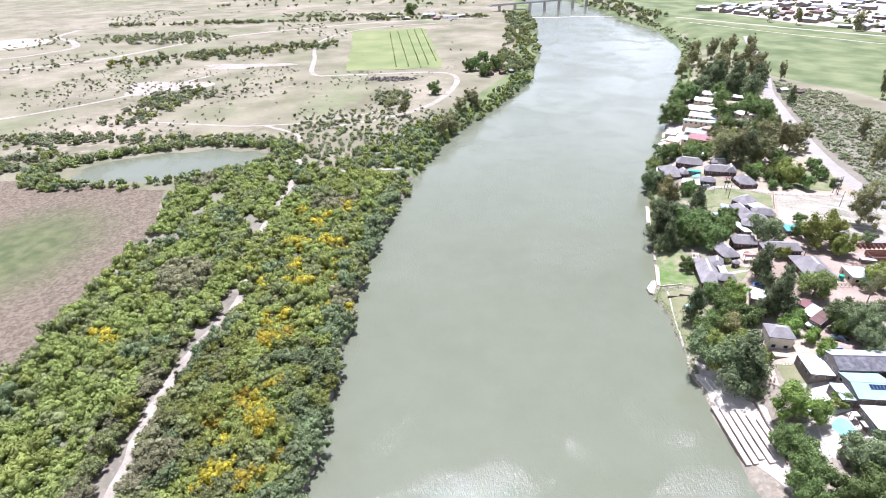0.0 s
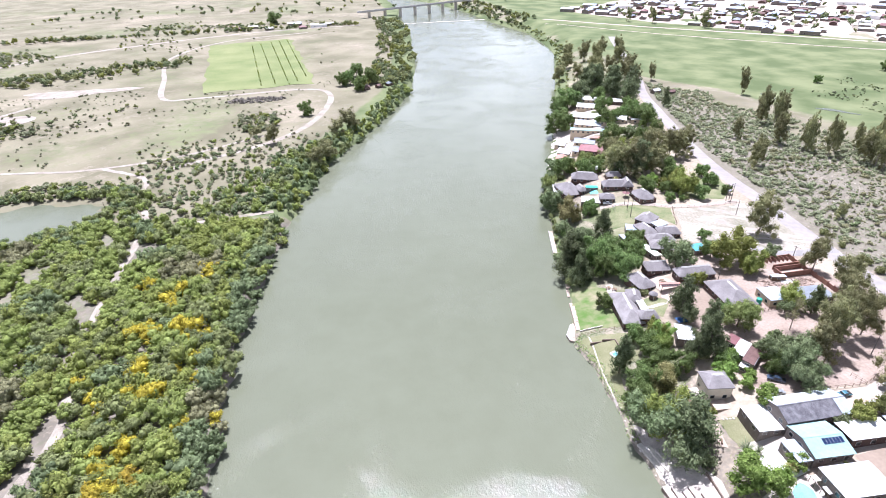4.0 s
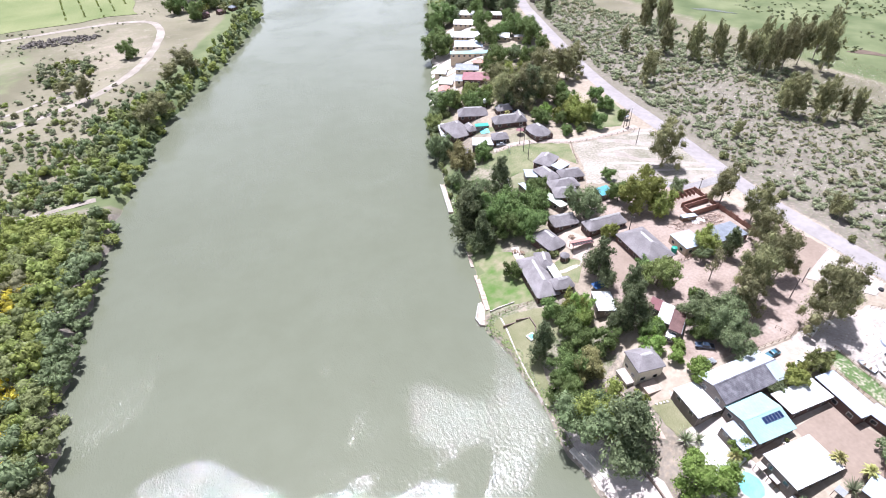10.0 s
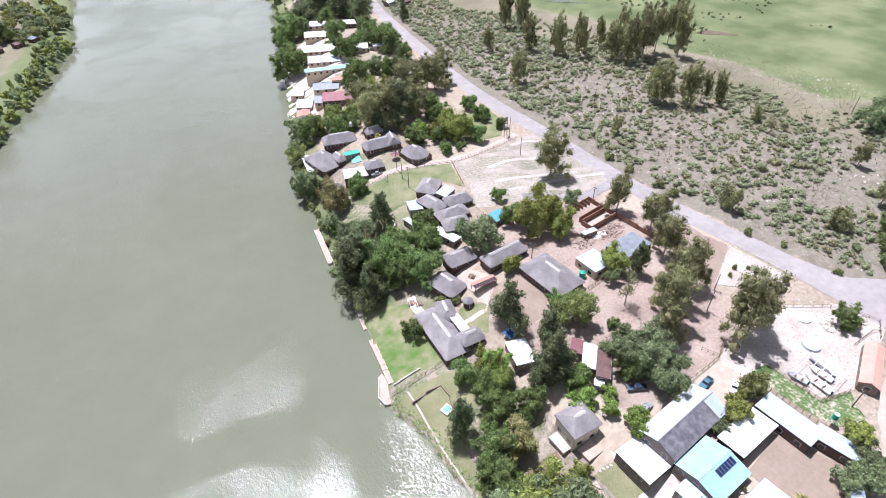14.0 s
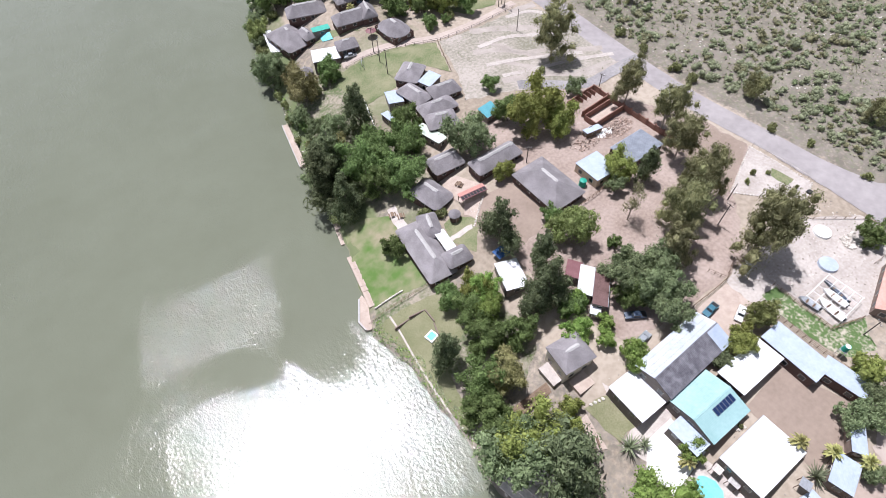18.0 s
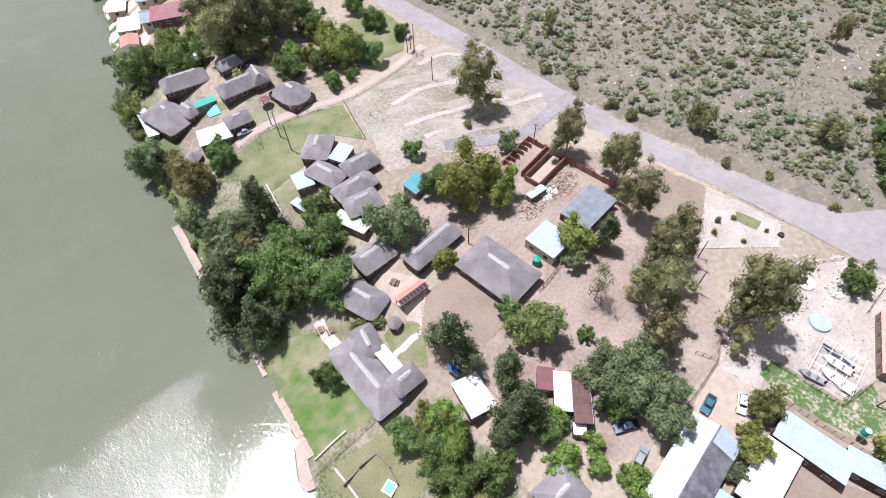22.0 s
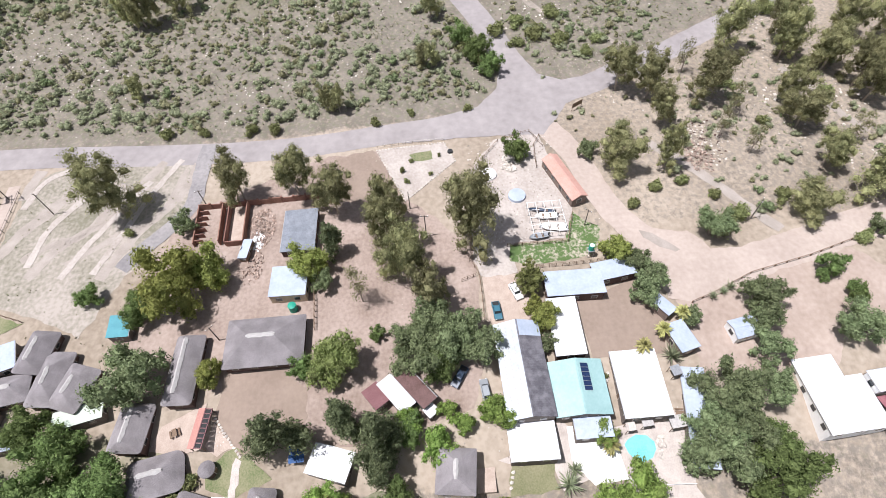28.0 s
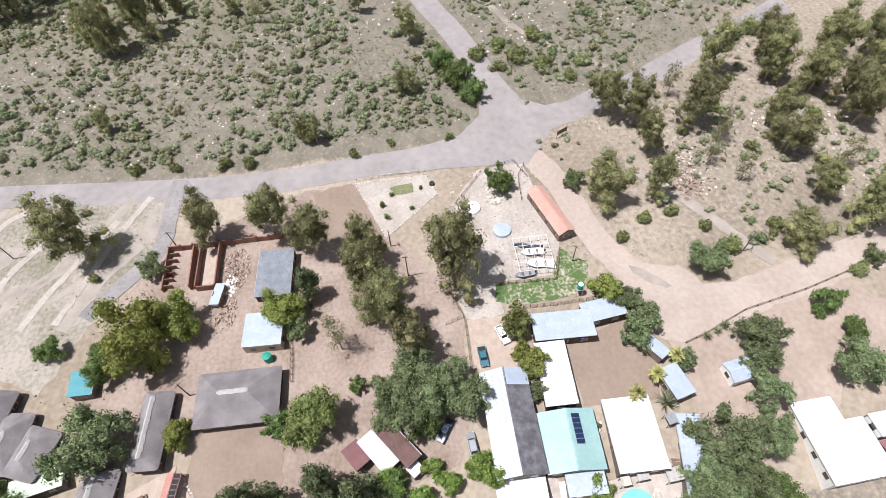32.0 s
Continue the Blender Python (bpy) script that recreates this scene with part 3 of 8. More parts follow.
drape("dirt_apron", ((152, 99), (148.6, 88), (148.4, 84.3), (142.8, 81.2), (142.2, 75.1), (143.4, 68.3), (145.2, 61), (147, 50.4), (149.5, 30), (142, 30), (140, 48.1), (137, 58.5), (135, 68.8), (132.2, 77.7), (129.9, 90), (131, 95), (136, 95), (142, 98)), M["dirt_road"], "wide pinkish apron of swept soil", 0.11)
drape("road_verge", ((149.7, 95.5), (148.2, 92.8), (145.6, 90), (143.2, 88.0), (142.6, 89.2), (144.3, 92.2), (147.5, 95.2)), M["plot_sand"], "narrow dry verge between two wheel tracks", 0.14, jitter=0.3)
drape("road_junction", ((186.2, 150), (186.2, 134.3), (185.6, 122.3), (184.6, 111.4), (189.9, 106.8), (196, 102.4), (200.5, 94), (205, 84), (212, 86), (207.4, 94.2), (206.6, 101.8), (210.7, 108), (220.8, 111.5), (231, 114.5), (228, 121.6), (215, 118.6), (205.4, 121.2), (195.4, 130.2), (192, 140), (192, 152)), M["road"], "wide gravel junction worn pale by wheels", 0.10, jitter=0.25)
ribbon("approach", ((193, 203.3), (186.5, 203.8), (178, 204), (170.5, 204.6), (163.3, 209.6), (156.6, 215.6), (153, 218)), 4.2, M["worn_tar"], "worn grey tar approach to the yards", 0.13)
for line in (((188, 210), (182, 213), (175, 216.3), (163.1, 220.6), (152.4, 224.5)), ((181, 217), (173, 221.6), (166, 225.6), (159.4, 229), (152, 232)), ((183, 229), (175, 234.8), (167.6, 239.5), (156.3, 241.2)), ((188, 240), (184.6, 246), (175.2, 248.5))):
    ribbon("wheel_track", line, 1.7, M["pale_sand"], "pale wheel track worn into dry sand", 0.10, 0.7, category="track")
ribbon("river_lane", ((118, 267), (135, 261), (150, 254.5), (168, 253), (184, 254)), 3.2, M["dirt_road"], "narrow dirt lane beside a fence", 0.09)
drape("open_sand", ((148, 252), (166, 250), (184, 250), (190, 240), (187, 206), (166, 206), (150, 217), (136, 223), (143, 236)), M["dry_sand"], "open plot of pale sand and dry grass", 0.04)
drape("village_yard", ((112, 139), (124, 136), (140, 135), (148, 134), (166, 149), (184, 152), (184, 170), (168, 206), (150, 212), (137, 216), (128, 214), (121, 205), (122, 193), (110, 178), (107, 160)), M["yard"], "swept reddish soil between the houses", 0.05)
drape("raked_yard", ((115.6, 190.9), (118.5, 190.5), (124.2, 189.6), (124.2, 177.2), (119, 173), (114.1, 172), (108.4, 177.2), (107.9, 185.4)), M["brown_yard"], "raked brown soil yard beside the thatch", 0.09)
drape("bare_plot", ((183, 168), (184.4, 158), (166, 150), (162, 156), (168, 166)), M["brown_yard"], "bare brown plot beside the road", 0.09)
drape("court_soil", ((133, 115), (134, 108.5), (137.5, 99), (131, 96.5), (119, 99), (119.5, 114)), M["brown_yard"], "flat brown soil court between white roofs", 0.10, jitter=0)
drape("boat_yard", ((172, 134), (184, 125), (186, 113), (160, 109), (149.5, 113), (149.3, 125.5), (141, 126), (141, 134), (148, 135)), M["pale_sand"], "glaring pale sand of a boat and stone yard", 0.10)
drape("boat_yard_grass", ((149, 126.5), (148.6, 113), (157, 110), (151, 104), (144, 108), (143, 122), (144.6, 127)), M["patchy_grass"], "strip of green grass by the fence with bare sand", 0.12)
drape("driveway", ((141, 134), (141, 125.5), (128.8, 123.5), (128.4, 134)), M["pink_paving"], "pale paved driveway with parked cars", 0.09, jitter=0)
drape("river_lawn", ((84, 214.5), (94.5, 206), (90.4, 181.4), (75.8, 185.6), (79, 202)), M["bright_lawn"], "green watered lawn above the river wall", 0.10)
drape("dry_lawn", ((72.5, 181), (80.1, 180.4), (92.4, 176.4), (88.6, 165.4), (81, 164), (78.5, 155.7), (75, 144.8), (73.6, 151.3), (74.1, 166.4)), M["dry_lawn"], "dry riverside grass bank", 0.10)
drape("garden_lawn", ((134.2, 259.5), (147, 252.6), (141, 236.5), (136.3, 246), (127.7, 249), (123.8, 243.3), (120.4, 243.5), (113.5, 245.5), (111.5, 258.8), (111, 265), (118, 264), (123.1, 262.5)), M["lawn"], "mown lawn behind the thatched cluster", 0.10)
drape("bank_grass", ((108.3, 276), (110.5, 268.7), (112.4, 259), (112.8, 246.3), (109.1, 239.8), (103.7, 239.2), (99.9, 244.3), (95.5, 248.8), (95, 256), (97.5, 266), (104, 274)), M["bank_cover"], "rough green grass on the river bank", 0.09)
drape("court_grass", ((124.1, 286), (131.7, 276.1), (123.9, 280.4), (117.2, 285.9)), M["lawn"], "narrow lawn between thatched houses", 0.08)
drape("paved_court", ((102.4, 136), (105, 125.4), (108.7, 123.5), (103.2, 117.3), (98, 118), (96.2, 124.5), (101.4, 126), (101.6, 134)), M["paving"], "pale paved court beside the white block", 0.085, jitter=0)
drape("lower_court", ((84.4, 111), (90.1, 110), (96, 112), (94.5, 99.6), (88, 96), (85.5, 101)), M["paving"], "pale paved court below the pool", 0.085, jitter=0)
drape("orchard_lawn", ((178.6, 284), (190.5, 280), (187, 266), (177.8, 257), (165.7, 260), (158, 270), (163, 281)), M["lawn"], "green lawn under garden trees", 0.08)
drape("court_lawn", ((107.5, 192), (109.5, 185.5), (103, 179), (100.5, 186.7), (103, 192)), M["lawn"], "small green lawn between the wings", 0.10)
drape("bank_strip", ((72.6, 180.6), (76, 185.8), (83, 184.2), (91, 181.8), (92.6, 176), (84, 178.5)), M["bank_cover"], "rough grass between the two riverside lawns", 0.06)
drape("tree_garden", ((83, 176), (91, 177), (97, 170), (99.5, 160), (98, 151), (91, 147.5), (82, 149), (79.5, 160)), M["bank_cover"], "dry grass under the riverside garden trees", 0.07)
drape("front_lawn", ((96.1, 134.9), (101.4, 133.5), (101.6, 125.5), (96.1, 125.3)), M["dry_lawn"], "small dry lawn before the white block", 0.10)
drape("pool_terrace", ((106, 113), (108, 98.7), (94.5, 99.6), (96, 112)), M["paving"], "pale paved terrace round the pool", 0.10, jitter=0)
drape("white_terrace", ((107, 122), (107, 113.5), (97, 112), (96.5, 118.5), (101, 122)), M["white_paint"], "white painted concrete terrace", 0.14, jitter=0)
drape("cleared_soil", ((130.4, 93), (133, 82), (134, 75), (139, 50), (132, 43), (124, 48), (124, 57), (113, 66), (113, 82), (114, 93)), M["pink_soil"], "cleared pinkish soil plot", 0.07)
drape("river_terrace", ((74.5, 142), (73.6, 122), (77, 100), (83, 89), (85, 103), (87, 118), (80, 135)), M["paving"], "pale paved river terrace with steps", 0.12, jitter=0)
drape("crop_field", ((-188, 850), (-82, 880), (-36, 590), (-140, 580)), M["crop"], "irrigated green crop field in rows", 0.25, 20)
fm = material("fallow_soil", (0.078, 0.062, 0.042), (0.185, 0.143, 0.108), 0.7, 0.95, 0.9, 4, dist=0.3, spread=(0.40, 0.58))
nt = fm.node_tree
bs = nt.nodes["Principled BSDF"]
tc = next(n for n in nt.nodes if n.type == "TEX_COORD")
nt.links.new(cover("weeds", (0.07, 0.085, 0.035), (0.12, 0.125, 0.06), 0.6, 0.35, 0.72, bs.inputs["Base Color"].links[0].from_socket), bs.inputs["Base Color"])
fallow = drape("fallow_field", ((-420, 250), (-300, 281), (-262, 283), (-178, 270), (-160, 228), (-158, 186), (-153, 144), (-160, 90), (-260, 20), (-420, 40)), fm, "ploughed brown fallow field with green weeds", 0.15, 5)
fallow.data.attributes.new("weeds", "FLOAT", "POINT").data.foreach_set("value", [max(0.0, 0.8 * (1 - math.hypot((v.co.x + 214) / 62, (v.co.y - 200) / 78))) for v in fallow.data.vertices])
ribbon("bush_track", ((-92, 40), (-93, 81), (-97, 103), (-98, 118), (-97, 140), (-93, 167), (-101, 195), (-104, 218), (-106, 260), (-109, 303), (-122, 340), (-129, 368), (-160, 390)), 3.0, M["track_sand"], "pale sandy track through the thicket", 0.10, 2.0)
ribbon("bank_track", ((-112, 296), (-85, 300), (-62, 303), (-46, 306)), 3.0, M["track_sand"], "sandy spur track to the river", 0.11, 1.5)
ribbon("far_track", ((-120, 380), (-60, 420), (-30, 470), (-20, 540), (-45, 570), (-137, 560), (-170, 564), (-190, 640), (-216, 770), (-170, 880), (-60, 930)), 5.0, M["track_sand"], "winding sandy farm track", 0.12, 2.5)
ribbon("plain_track", ((-520, 330), (-400, 400), (-330, 470), (-280, 560)), 5.0, M["track_sand"], "straight sandy track across the plain", 0.12, 2.5)
ribbon("farm_road", ((-620, 560), (-470, 640), (-380, 800), (-250, 900), (-120, 960), (20, 985)), 9.0, M["track_sand"], "wide sandy farm road", 0.12, 3.0)
ribbon("meadow_road", ((300, 900), (420, 770), (520, 680), (640, 560), (760, 430)), 7.0, M["dirt_road"], "pale road along the far town", 0.12, 2.0)
ribbon("meadow_track", ((290, 860), (400, 720), (520, 600), (640, 500)), 3.0, M["dirt_road"], "faint track across the meadow", 0.10, 2.0)


# ---- houses ----
def rounded(l, w, r, n=5):
    """Outline of a rectangle with rounded corners; r = 0 gives the plain corners with points along the sides."""
    if r <= 0:
        out = []
        c = [(l / 2, -w / 2), (l / 2, w / 2), (-l / 2, w / 2), (-l / 2, -w / 2)]
        for i in range(4):
            for k in range(3):
                t = k / 3
                out.append((c[i][0] * (1 - t) + c[(i + 1) % 4][0] * t, c[i][1] * (1 - t) + c[(i + 1) % 4][1] * t))
        return out
    out = []
    for k, (sx, sy) in enumerate(((1, 1), (-1, 1), (-1, -1), (1, -1))):
        for i in range(n):
            a = math.pi / 2 * (k + i / (n - 1))
            out.append((sx * (l / 2 - r) + r * math.cos(a), sy * (w / 2 - r) + r * math.sin(a)))
    return out


def hip_roof(l, w, z, rise, ridge, thick=0.3, r=0.8, sag=0.06, seed=0):
    """A hipped or conical roof over a rounded outline that rises to a ridge of the given length."""
    ring = rounded(l, w, r)
    n, levels = len(ring), 6
    vs = []
    for k in range(levels + 1):
        s = k / levels
        for x, y in ring:
            tx = max(-ridge / 2, min(ridge / 2, x))
            px, py = x + (tx - x) * s, y * (1 - s)
            pz = z + rise * (s ** 0.92) + sag * noise.noise((px * 0.7 + seed, py * 0.7, s * 2)) * (0 if k == levels else 1)
            vs.append((px, py, pz))
    base = len(vs)
    vs += [(x * 0.99, y * 0.99, z - thick) for x, y in ring]
    fs = [(k * n + i, k * n + (i + 1) % n, (k + 1) * n + (i + 1) % n, (k + 1) * n + i) for k in range(levels) for i in range(n)]
    fs += [(base + i, base + (i + 1) % n, (i + 1) % n, i) for i in range(n)] + [tuple(reversed(range(base, base + n)))]
    return vs, fs


def ridge_saddle(w, z, rise, ridge, seed):
    """A hand-laid cement saddle over a thatch ridge, with a wavy lower edge on both slopes."""
    n, vs, fs = max(6, round(ridge * 2)), [], []
    for i in range(n + 1):
        x = (i / n - 0.5) * (ridge + 0.9)
        fade = 0.55 if i in (0, n) else 1.0
        for side in (-1, 1):
            reach = fade * (0.50 + 0.22 * noise.noise((x * 1.3, seed + 9 * side, 0)))
            for f in (1.0, 0.0) if side < 0 else (0.0, 1.0):
                e = reach * f
                drop = rise * (1 - max(0.0, 1 - e / (w / 2)) ** 0.92)
                vs.append((x, side * e, z + rise - drop + 0.07 + (0.02 if f == 0 else 0) - (0.12 if i in (0, n) else 0)))
    for i in range(n):
        for k in (0, 1, 2):
            a = i * 4 + k
            fs.append((a, a + 4, a + 5, a + 1))
    m = len(vs)
    vs += [(x, y, q - 0.14) for x, y, q in vs]
    fs += [tuple(m + q for q in reversed(f)) for f in fs]
    rim = [(i * 4, i * 4 + 4) for i in range(n)] + [(i * 4 + 7, i * 4 + 3) for i in range(n)] + [(1, 0), (3, 2), (n * 4, n * 4 + 1), (n * 4 + 2, n * 4 + 3)]
    return vs, fs + [(b, a, m + a, m + b) for a, b in rim]


def gable_roof(l, w, z, rise, thick=0.12, skew=0.0):
    """Two pitched slabs; skew moves the ridge across."""
    half, y0 = l / 2, skew
    out = [[], []]
    for i, (ya, yb) in enumerate(((-w / 2, y0), (y0, w / 2))):
        za, zb = (z, z + rise) if i == 0 else (z + rise, z)
        nx = 14
        vs = [(-half + l * k / nx, yy, zz + d) for k in range(nx + 1) for yy, zz in ((ya, za), (yb, zb)) for d in (0, -thick)]
        fs = []
        for k in range(nx):
            a = k * 4
            fs += [(a, a + 4, a + 6, a + 2), (a + 1, a + 3, a + 7, a + 5), (a, a + 1, a + 5, a + 4), (a + 2, a + 6, a + 7, a + 3)]
        fs += [(0, 2, 3, 1), (nx * 4, nx * 4 + 1, nx * 4 + 3, nx * 4 + 2)]
        out[i] = (vs, fs)
    return out


def slab_roof(l, w, z, rise, thick=0.14):
    """A single-pitch roof, low along -y."""
    a, b = l / 2, w / 2
    vs = [(sx * a, sy * b, z + (rise if sy > 0 else 0) + d) for d in (0, -thick) for sx, sy in ((-1, -1), (1, -1), (1, 1), (-1, 1))]
    return vs, [(0, 1, 2, 3), (7, 6, 5, 4), (0, 4, 5, 1), (1, 5, 6, 2), (2, 6, 7, 3), (3, 7, 4, 0)]


def opening(parent, x, y, z, turn, w, hgt, door=False):
    """A window or door set in a wall, with its frame and pane or leaf."""
    ob = part("door" if door else "window", box(w + 0.16, 0.10, hgt + 0.16, 0, 0, -0.08), M["frame"], parent, m=pose(x, y, z, 0, 0, turn))
    part("leaf" if door else "pane", box(w, 0.05, hgt, 0, -0.06, 0), M["wood" if door else "glass"], ob)


def house(label, cx, cy, l, w, turn, eave=2.5, rise=2.2, kind="hip", roof="thatch", wall="brick", ridge=None, over=0.5, r=0.8, thick=0.3, name="house", category="house", cap=True, skew=0.0, roof2=None, base=None, group="", far=False):
    """A house on its wall ring: roof of one kind, ridge cap, windows and doors. l runs along the turn."""
    zc = ground_z(cx, cy) if base is None else base
    c, s = math.cos(radians(turn)), math.sin(radians(turn))
    low = min([ground_z(cx + x * c - y * s, cy + x * s + y * c) for x in (-l / 2, l / 2) for y in (-w / 2, w / 2)] + [zc])
    ob = thing(name, label, category, pose(cx, cy, zc, 0, 0, turn), group)
    d = low - zc - 0.3
    wl, ww, t = l - 2 * over, w - 2 * over, 0.24
    bm = bmesh.new()
    top = eave - (0.05 if kind in ("hip", "cone") else 0.12)
    if kind == "cone":
        bmesh.ops.create_cone(bm, cap_ends=False, segments=20, radius1=ww / 2, radius2=ww / 2, depth=top - d, matrix=Matrix.Translation((0, 0, (top + d) / 2)) @ Matrix.Diagonal((wl / ww, 1, 1, 1)))
        bmesh.ops.create_cone(bm, cap_ends=False, segments=20, radius1=ww / 2 - t, radius2=ww / 2 - t, depth=top - d, matrix=Matrix.Translation((0, 0, (top + d) / 2)) @ Matrix.Diagonal((wl / ww, 1, 1, 1)))
    else:
        for x, y, sx, sy in ((0, ww / 2 - t / 2, wl, t), (0, t / 2 - ww / 2, wl, t), (wl / 2 - t / 2, 0, t, ww - 2 * t), (t / 2 - wl / 2, 0, t, ww - 2 * t)):
            box(sx, sy, top - d, x, y, d, bm=bm)
    if kind == "gable":
        for sx in (-1, 1):
            v = [bm.verts.new((sx * (wl / 2 - e), y, z)) for e in (0, t) for y, z in ((-ww / 2, top), (ww / 2, top), (skew, top + rise * 0.93))]
            for f in ((0, 1, 2), (5, 4, 3), (0, 3, 4, 1), (1, 4, 5, 2), (2, 5, 3, 0)):
                bm.faces.new([v[i] for i in f])
    if kind == "slab":
        for sx in (-1, 1):
            v = [bm.verts.new((sx * (wl / 2 - e), y, z)) for e in (0, t) for y, z in ((-ww / 2, top), (ww / 2, top), (ww / 2, top + rise * (0.5 + 0.5 * ww / w)))]
            for f in ((0, 1, 2), (5, 4, 3), (0, 3, 4, 1), (1, 4, 5, 2), (2, 5, 3, 0)):
                bm.faces.new([v[i] for i in f])
        box(wl, t, rise * (0.5 + 0.5 * ww / w) - 0.08, 0, ww / 2 - t / 2, top, bm=bm)
    bmesh.ops.recalc_face_normals(bm, faces=bm.faces[:])
    part("wall", bm, M[wall], ob)
    if kind in ("hip", "cone"):
        rg = (max(0.0, l - w) if ridge is None else ridge) if kind == "hip" else 0.0
        rr = r if kind == "hip" else w / 2 - 0.01
        vs, fs = hip_roof(l, w, eave, rise, rg, thick, rr, 0.08 if roof == "thatch" else 0.0, cx)
        part("roof", mesh_object("roof", vs, fs, M[roof]), None, ob)
        if cap and rg > 0.5:
            part("ridge_cap", mesh_object("ridge_cap", *ridge_saddle(w, eave, rise, rg, cx)), M["cement"], ob)
        elif cap:
            part("ridge_cap", rod((0, 0, eave + rise - 0.25), (0, 0, eave + rise + 0.18), 0.5, 0.1, 8), M["cement"], ob)
    elif kind == "gable":
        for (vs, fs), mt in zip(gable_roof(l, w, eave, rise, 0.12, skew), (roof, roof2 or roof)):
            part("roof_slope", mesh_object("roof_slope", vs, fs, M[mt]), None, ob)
        part("ridge_cap", box(l, 0.35, 0.06, 0, skew, eave + rise - 0.01), M["cement" if roof == "thatch" else roof], ob)
    else:
        vs, fs = slab_roof(l, w, eave, rise)
        part("roof", mesh_object("roof", vs, fs, M[roof]), None, ob)
        part("gutter", box(l, 0.12, 0.14, 0, -w / 2 - 0.06, eave - 0.2), M["metal"], ob)
    if kind != "cone":
        for side, length, off in ((0, wl, -ww / 2), (180, wl, -ww / 2), (90, ww, -wl / 2), (270, ww, -wl / 2)):
            n = max(1, int(length / 3.2)) if not far else (2 if side in (0, 180) else 0)
            for i in range(n):
                u = (i + 0.5) / n * length - length / 2
                q = Matrix.Rotation(radians(side), 3, "Z") @ Vector((u, off - 0.02, 0))
                door = side == 0 and i == n // 2
                opening(ob, q.x, q.y, 0.1 if door else 0.95, side, 0.9 if door else 1.2, 2.0 if door else min(1.1, eave - 1.4), door)
    else:
        opening(ob, 0, -ww / 2 - 0.02, 0.1, 0, 0.9, 1.9, True)
    return ob


thatched = "thatched houses"
house("long grey thatched house with cement ridge above the river lawn", 94, 188, 19.5, 8.2, 82, 2.6, 3.1, ridge=9.5, group=thatched)
house("grey thatched wing with a blunt end", 99.2, 193.2, 8.5, 5.6, 70, 2.5, 2.2, ridge=3.5, name="house_wing", group=thatched)
house("grey thatched gabled wing beside the court", 98.3, 180.6, 7.0, 5.4, 172, 2.5, 2.2, ridge=2.5, name="house_wing", group=thatched)
house("rounded grey thatched hut with dormer", 105.8, 201, 11.0, 7.8, 100, 2.4, 2.9, ridge=4.0, r=1.8, group=thatched)
house("grey thatched cottage with white ridge", 114.9, 206.5, 9.8, 7.0, 173, 2.5, 2.6, ridge=6.0, group=thatched)
house("long grey thatched cottage with white ridge", 125.2, 197.2, 15.2, 6.2, 177, 2.5, 2.6, ridge=11.0, group=thatched)
house("large square grey hipped thatch hall", 129.3, 181, 16.6, 11.2, 89, 2.6, 3.3, ridge=5.0, r=0.4, group=thatched)
house("grey thatched house of a joined cluster", 129.6, 243.0, 9.8, 7.8, 35, 2.4, 2.6, ridge=3.0, group=thatched)
house("grey thatched house of a joined cluster", 132.6, 229.6, 9.8, 6.6, 170, 2.4, 2.4, ridge=4.5, group=thatched)
house("grey thatched house of a joined cluster", 124.8, 234.4, 10.8, 6.6, 98, 2.4, 2.3, ridge=4.5, group=thatched)
house("grey thatched house of a joined cluster", 126.4, 225.0, 12.0, 6.6, 174, 2.4, 2.4, ridge=3.0, group=thatched)
house("grey thatched house of a joined cluster", 124.0, 219.8, 9.6, 7.4, 160, 2.4, 2.5, ridge=3.0, group=thatched)
house("pale blue sheet roof between thatched houses", 131.9, 236, 6.6, 4.4, 20, 2.7, 0.3, "slab", "pale_blue_sheet", "shaded_plaster", over=0.2, name="shed")
house("pale green sheet-roofed lean-to shed", 118.4, 217.8, 9.8, 4.0, 102, 2.4, 0.4, "slab", "pale_green", "shaded_plaster", over=0.2, name="shed")
house("white sheet-roofed carport beside the lawn", 119.6, 238, 6.0, 4.8, 70, 2.5, 0.3, "slab", "pale_blue_sheet", "shaded_plaster", over=0.2, name="shed")
house("small pale blue lean-to roof by the lawn", 114.6, 233.5, 5.5, 2.6, 95, 2.2, 0.3, "slab", "pale_blue_sheet", "shaded_plaster", over=0.2, name="shed")
house("bright turquoise sheet-roofed shed under trees", 136.5, 213, 5.4, 4.2, 4, 2.3, 0.8, "slab", "turquoise", "shaded_plaster", over=0.2, name="shed")
house("long grey thatched house with white chimney", 124.1, 302, 15, 8.2, 160, 2.5, 3.0, ridge=8.0, group=thatched)
house("pyramid thatched house above the water", 112.4, 295.0, 16.5, 10.8, 96, 2.5, 4.0, ridge=1.2, r=1.5, group=thatched)
tank = thing("water_tank", "round white water tank on a stand", "tank", pose(131.8, 304.2, ground_z(131.8, 304.2)))
part("stand", rod((0, 0, -0.2), (0, 0, 3.0), 0.9, 0.7, 10), M["brick"], tank)
part("body", rod((0, 0, 3.0), (0, 0, 4.7), 1.15, 1.0, 16), M["white_paint"], tank)
part("lid", rod((0, 0, 4.7), (0, 0, 5.0), 1.0, 0.3, 16), M["white_paint"], tank)
house("short grey thatched wing of the pyramid house", 117.2, 290.2, 7.6, 4.6, 92, 2.5, 2.2, ridge=3.6, name="house_wing", group=thatched)
house("white lean-to verandah roof on the river side", 107.4, 301.0, 15, 3.2, 76, 2.2, 0.5, "slab", "white_sheet", "shaded_plaster", over=0.2, name="verandah")
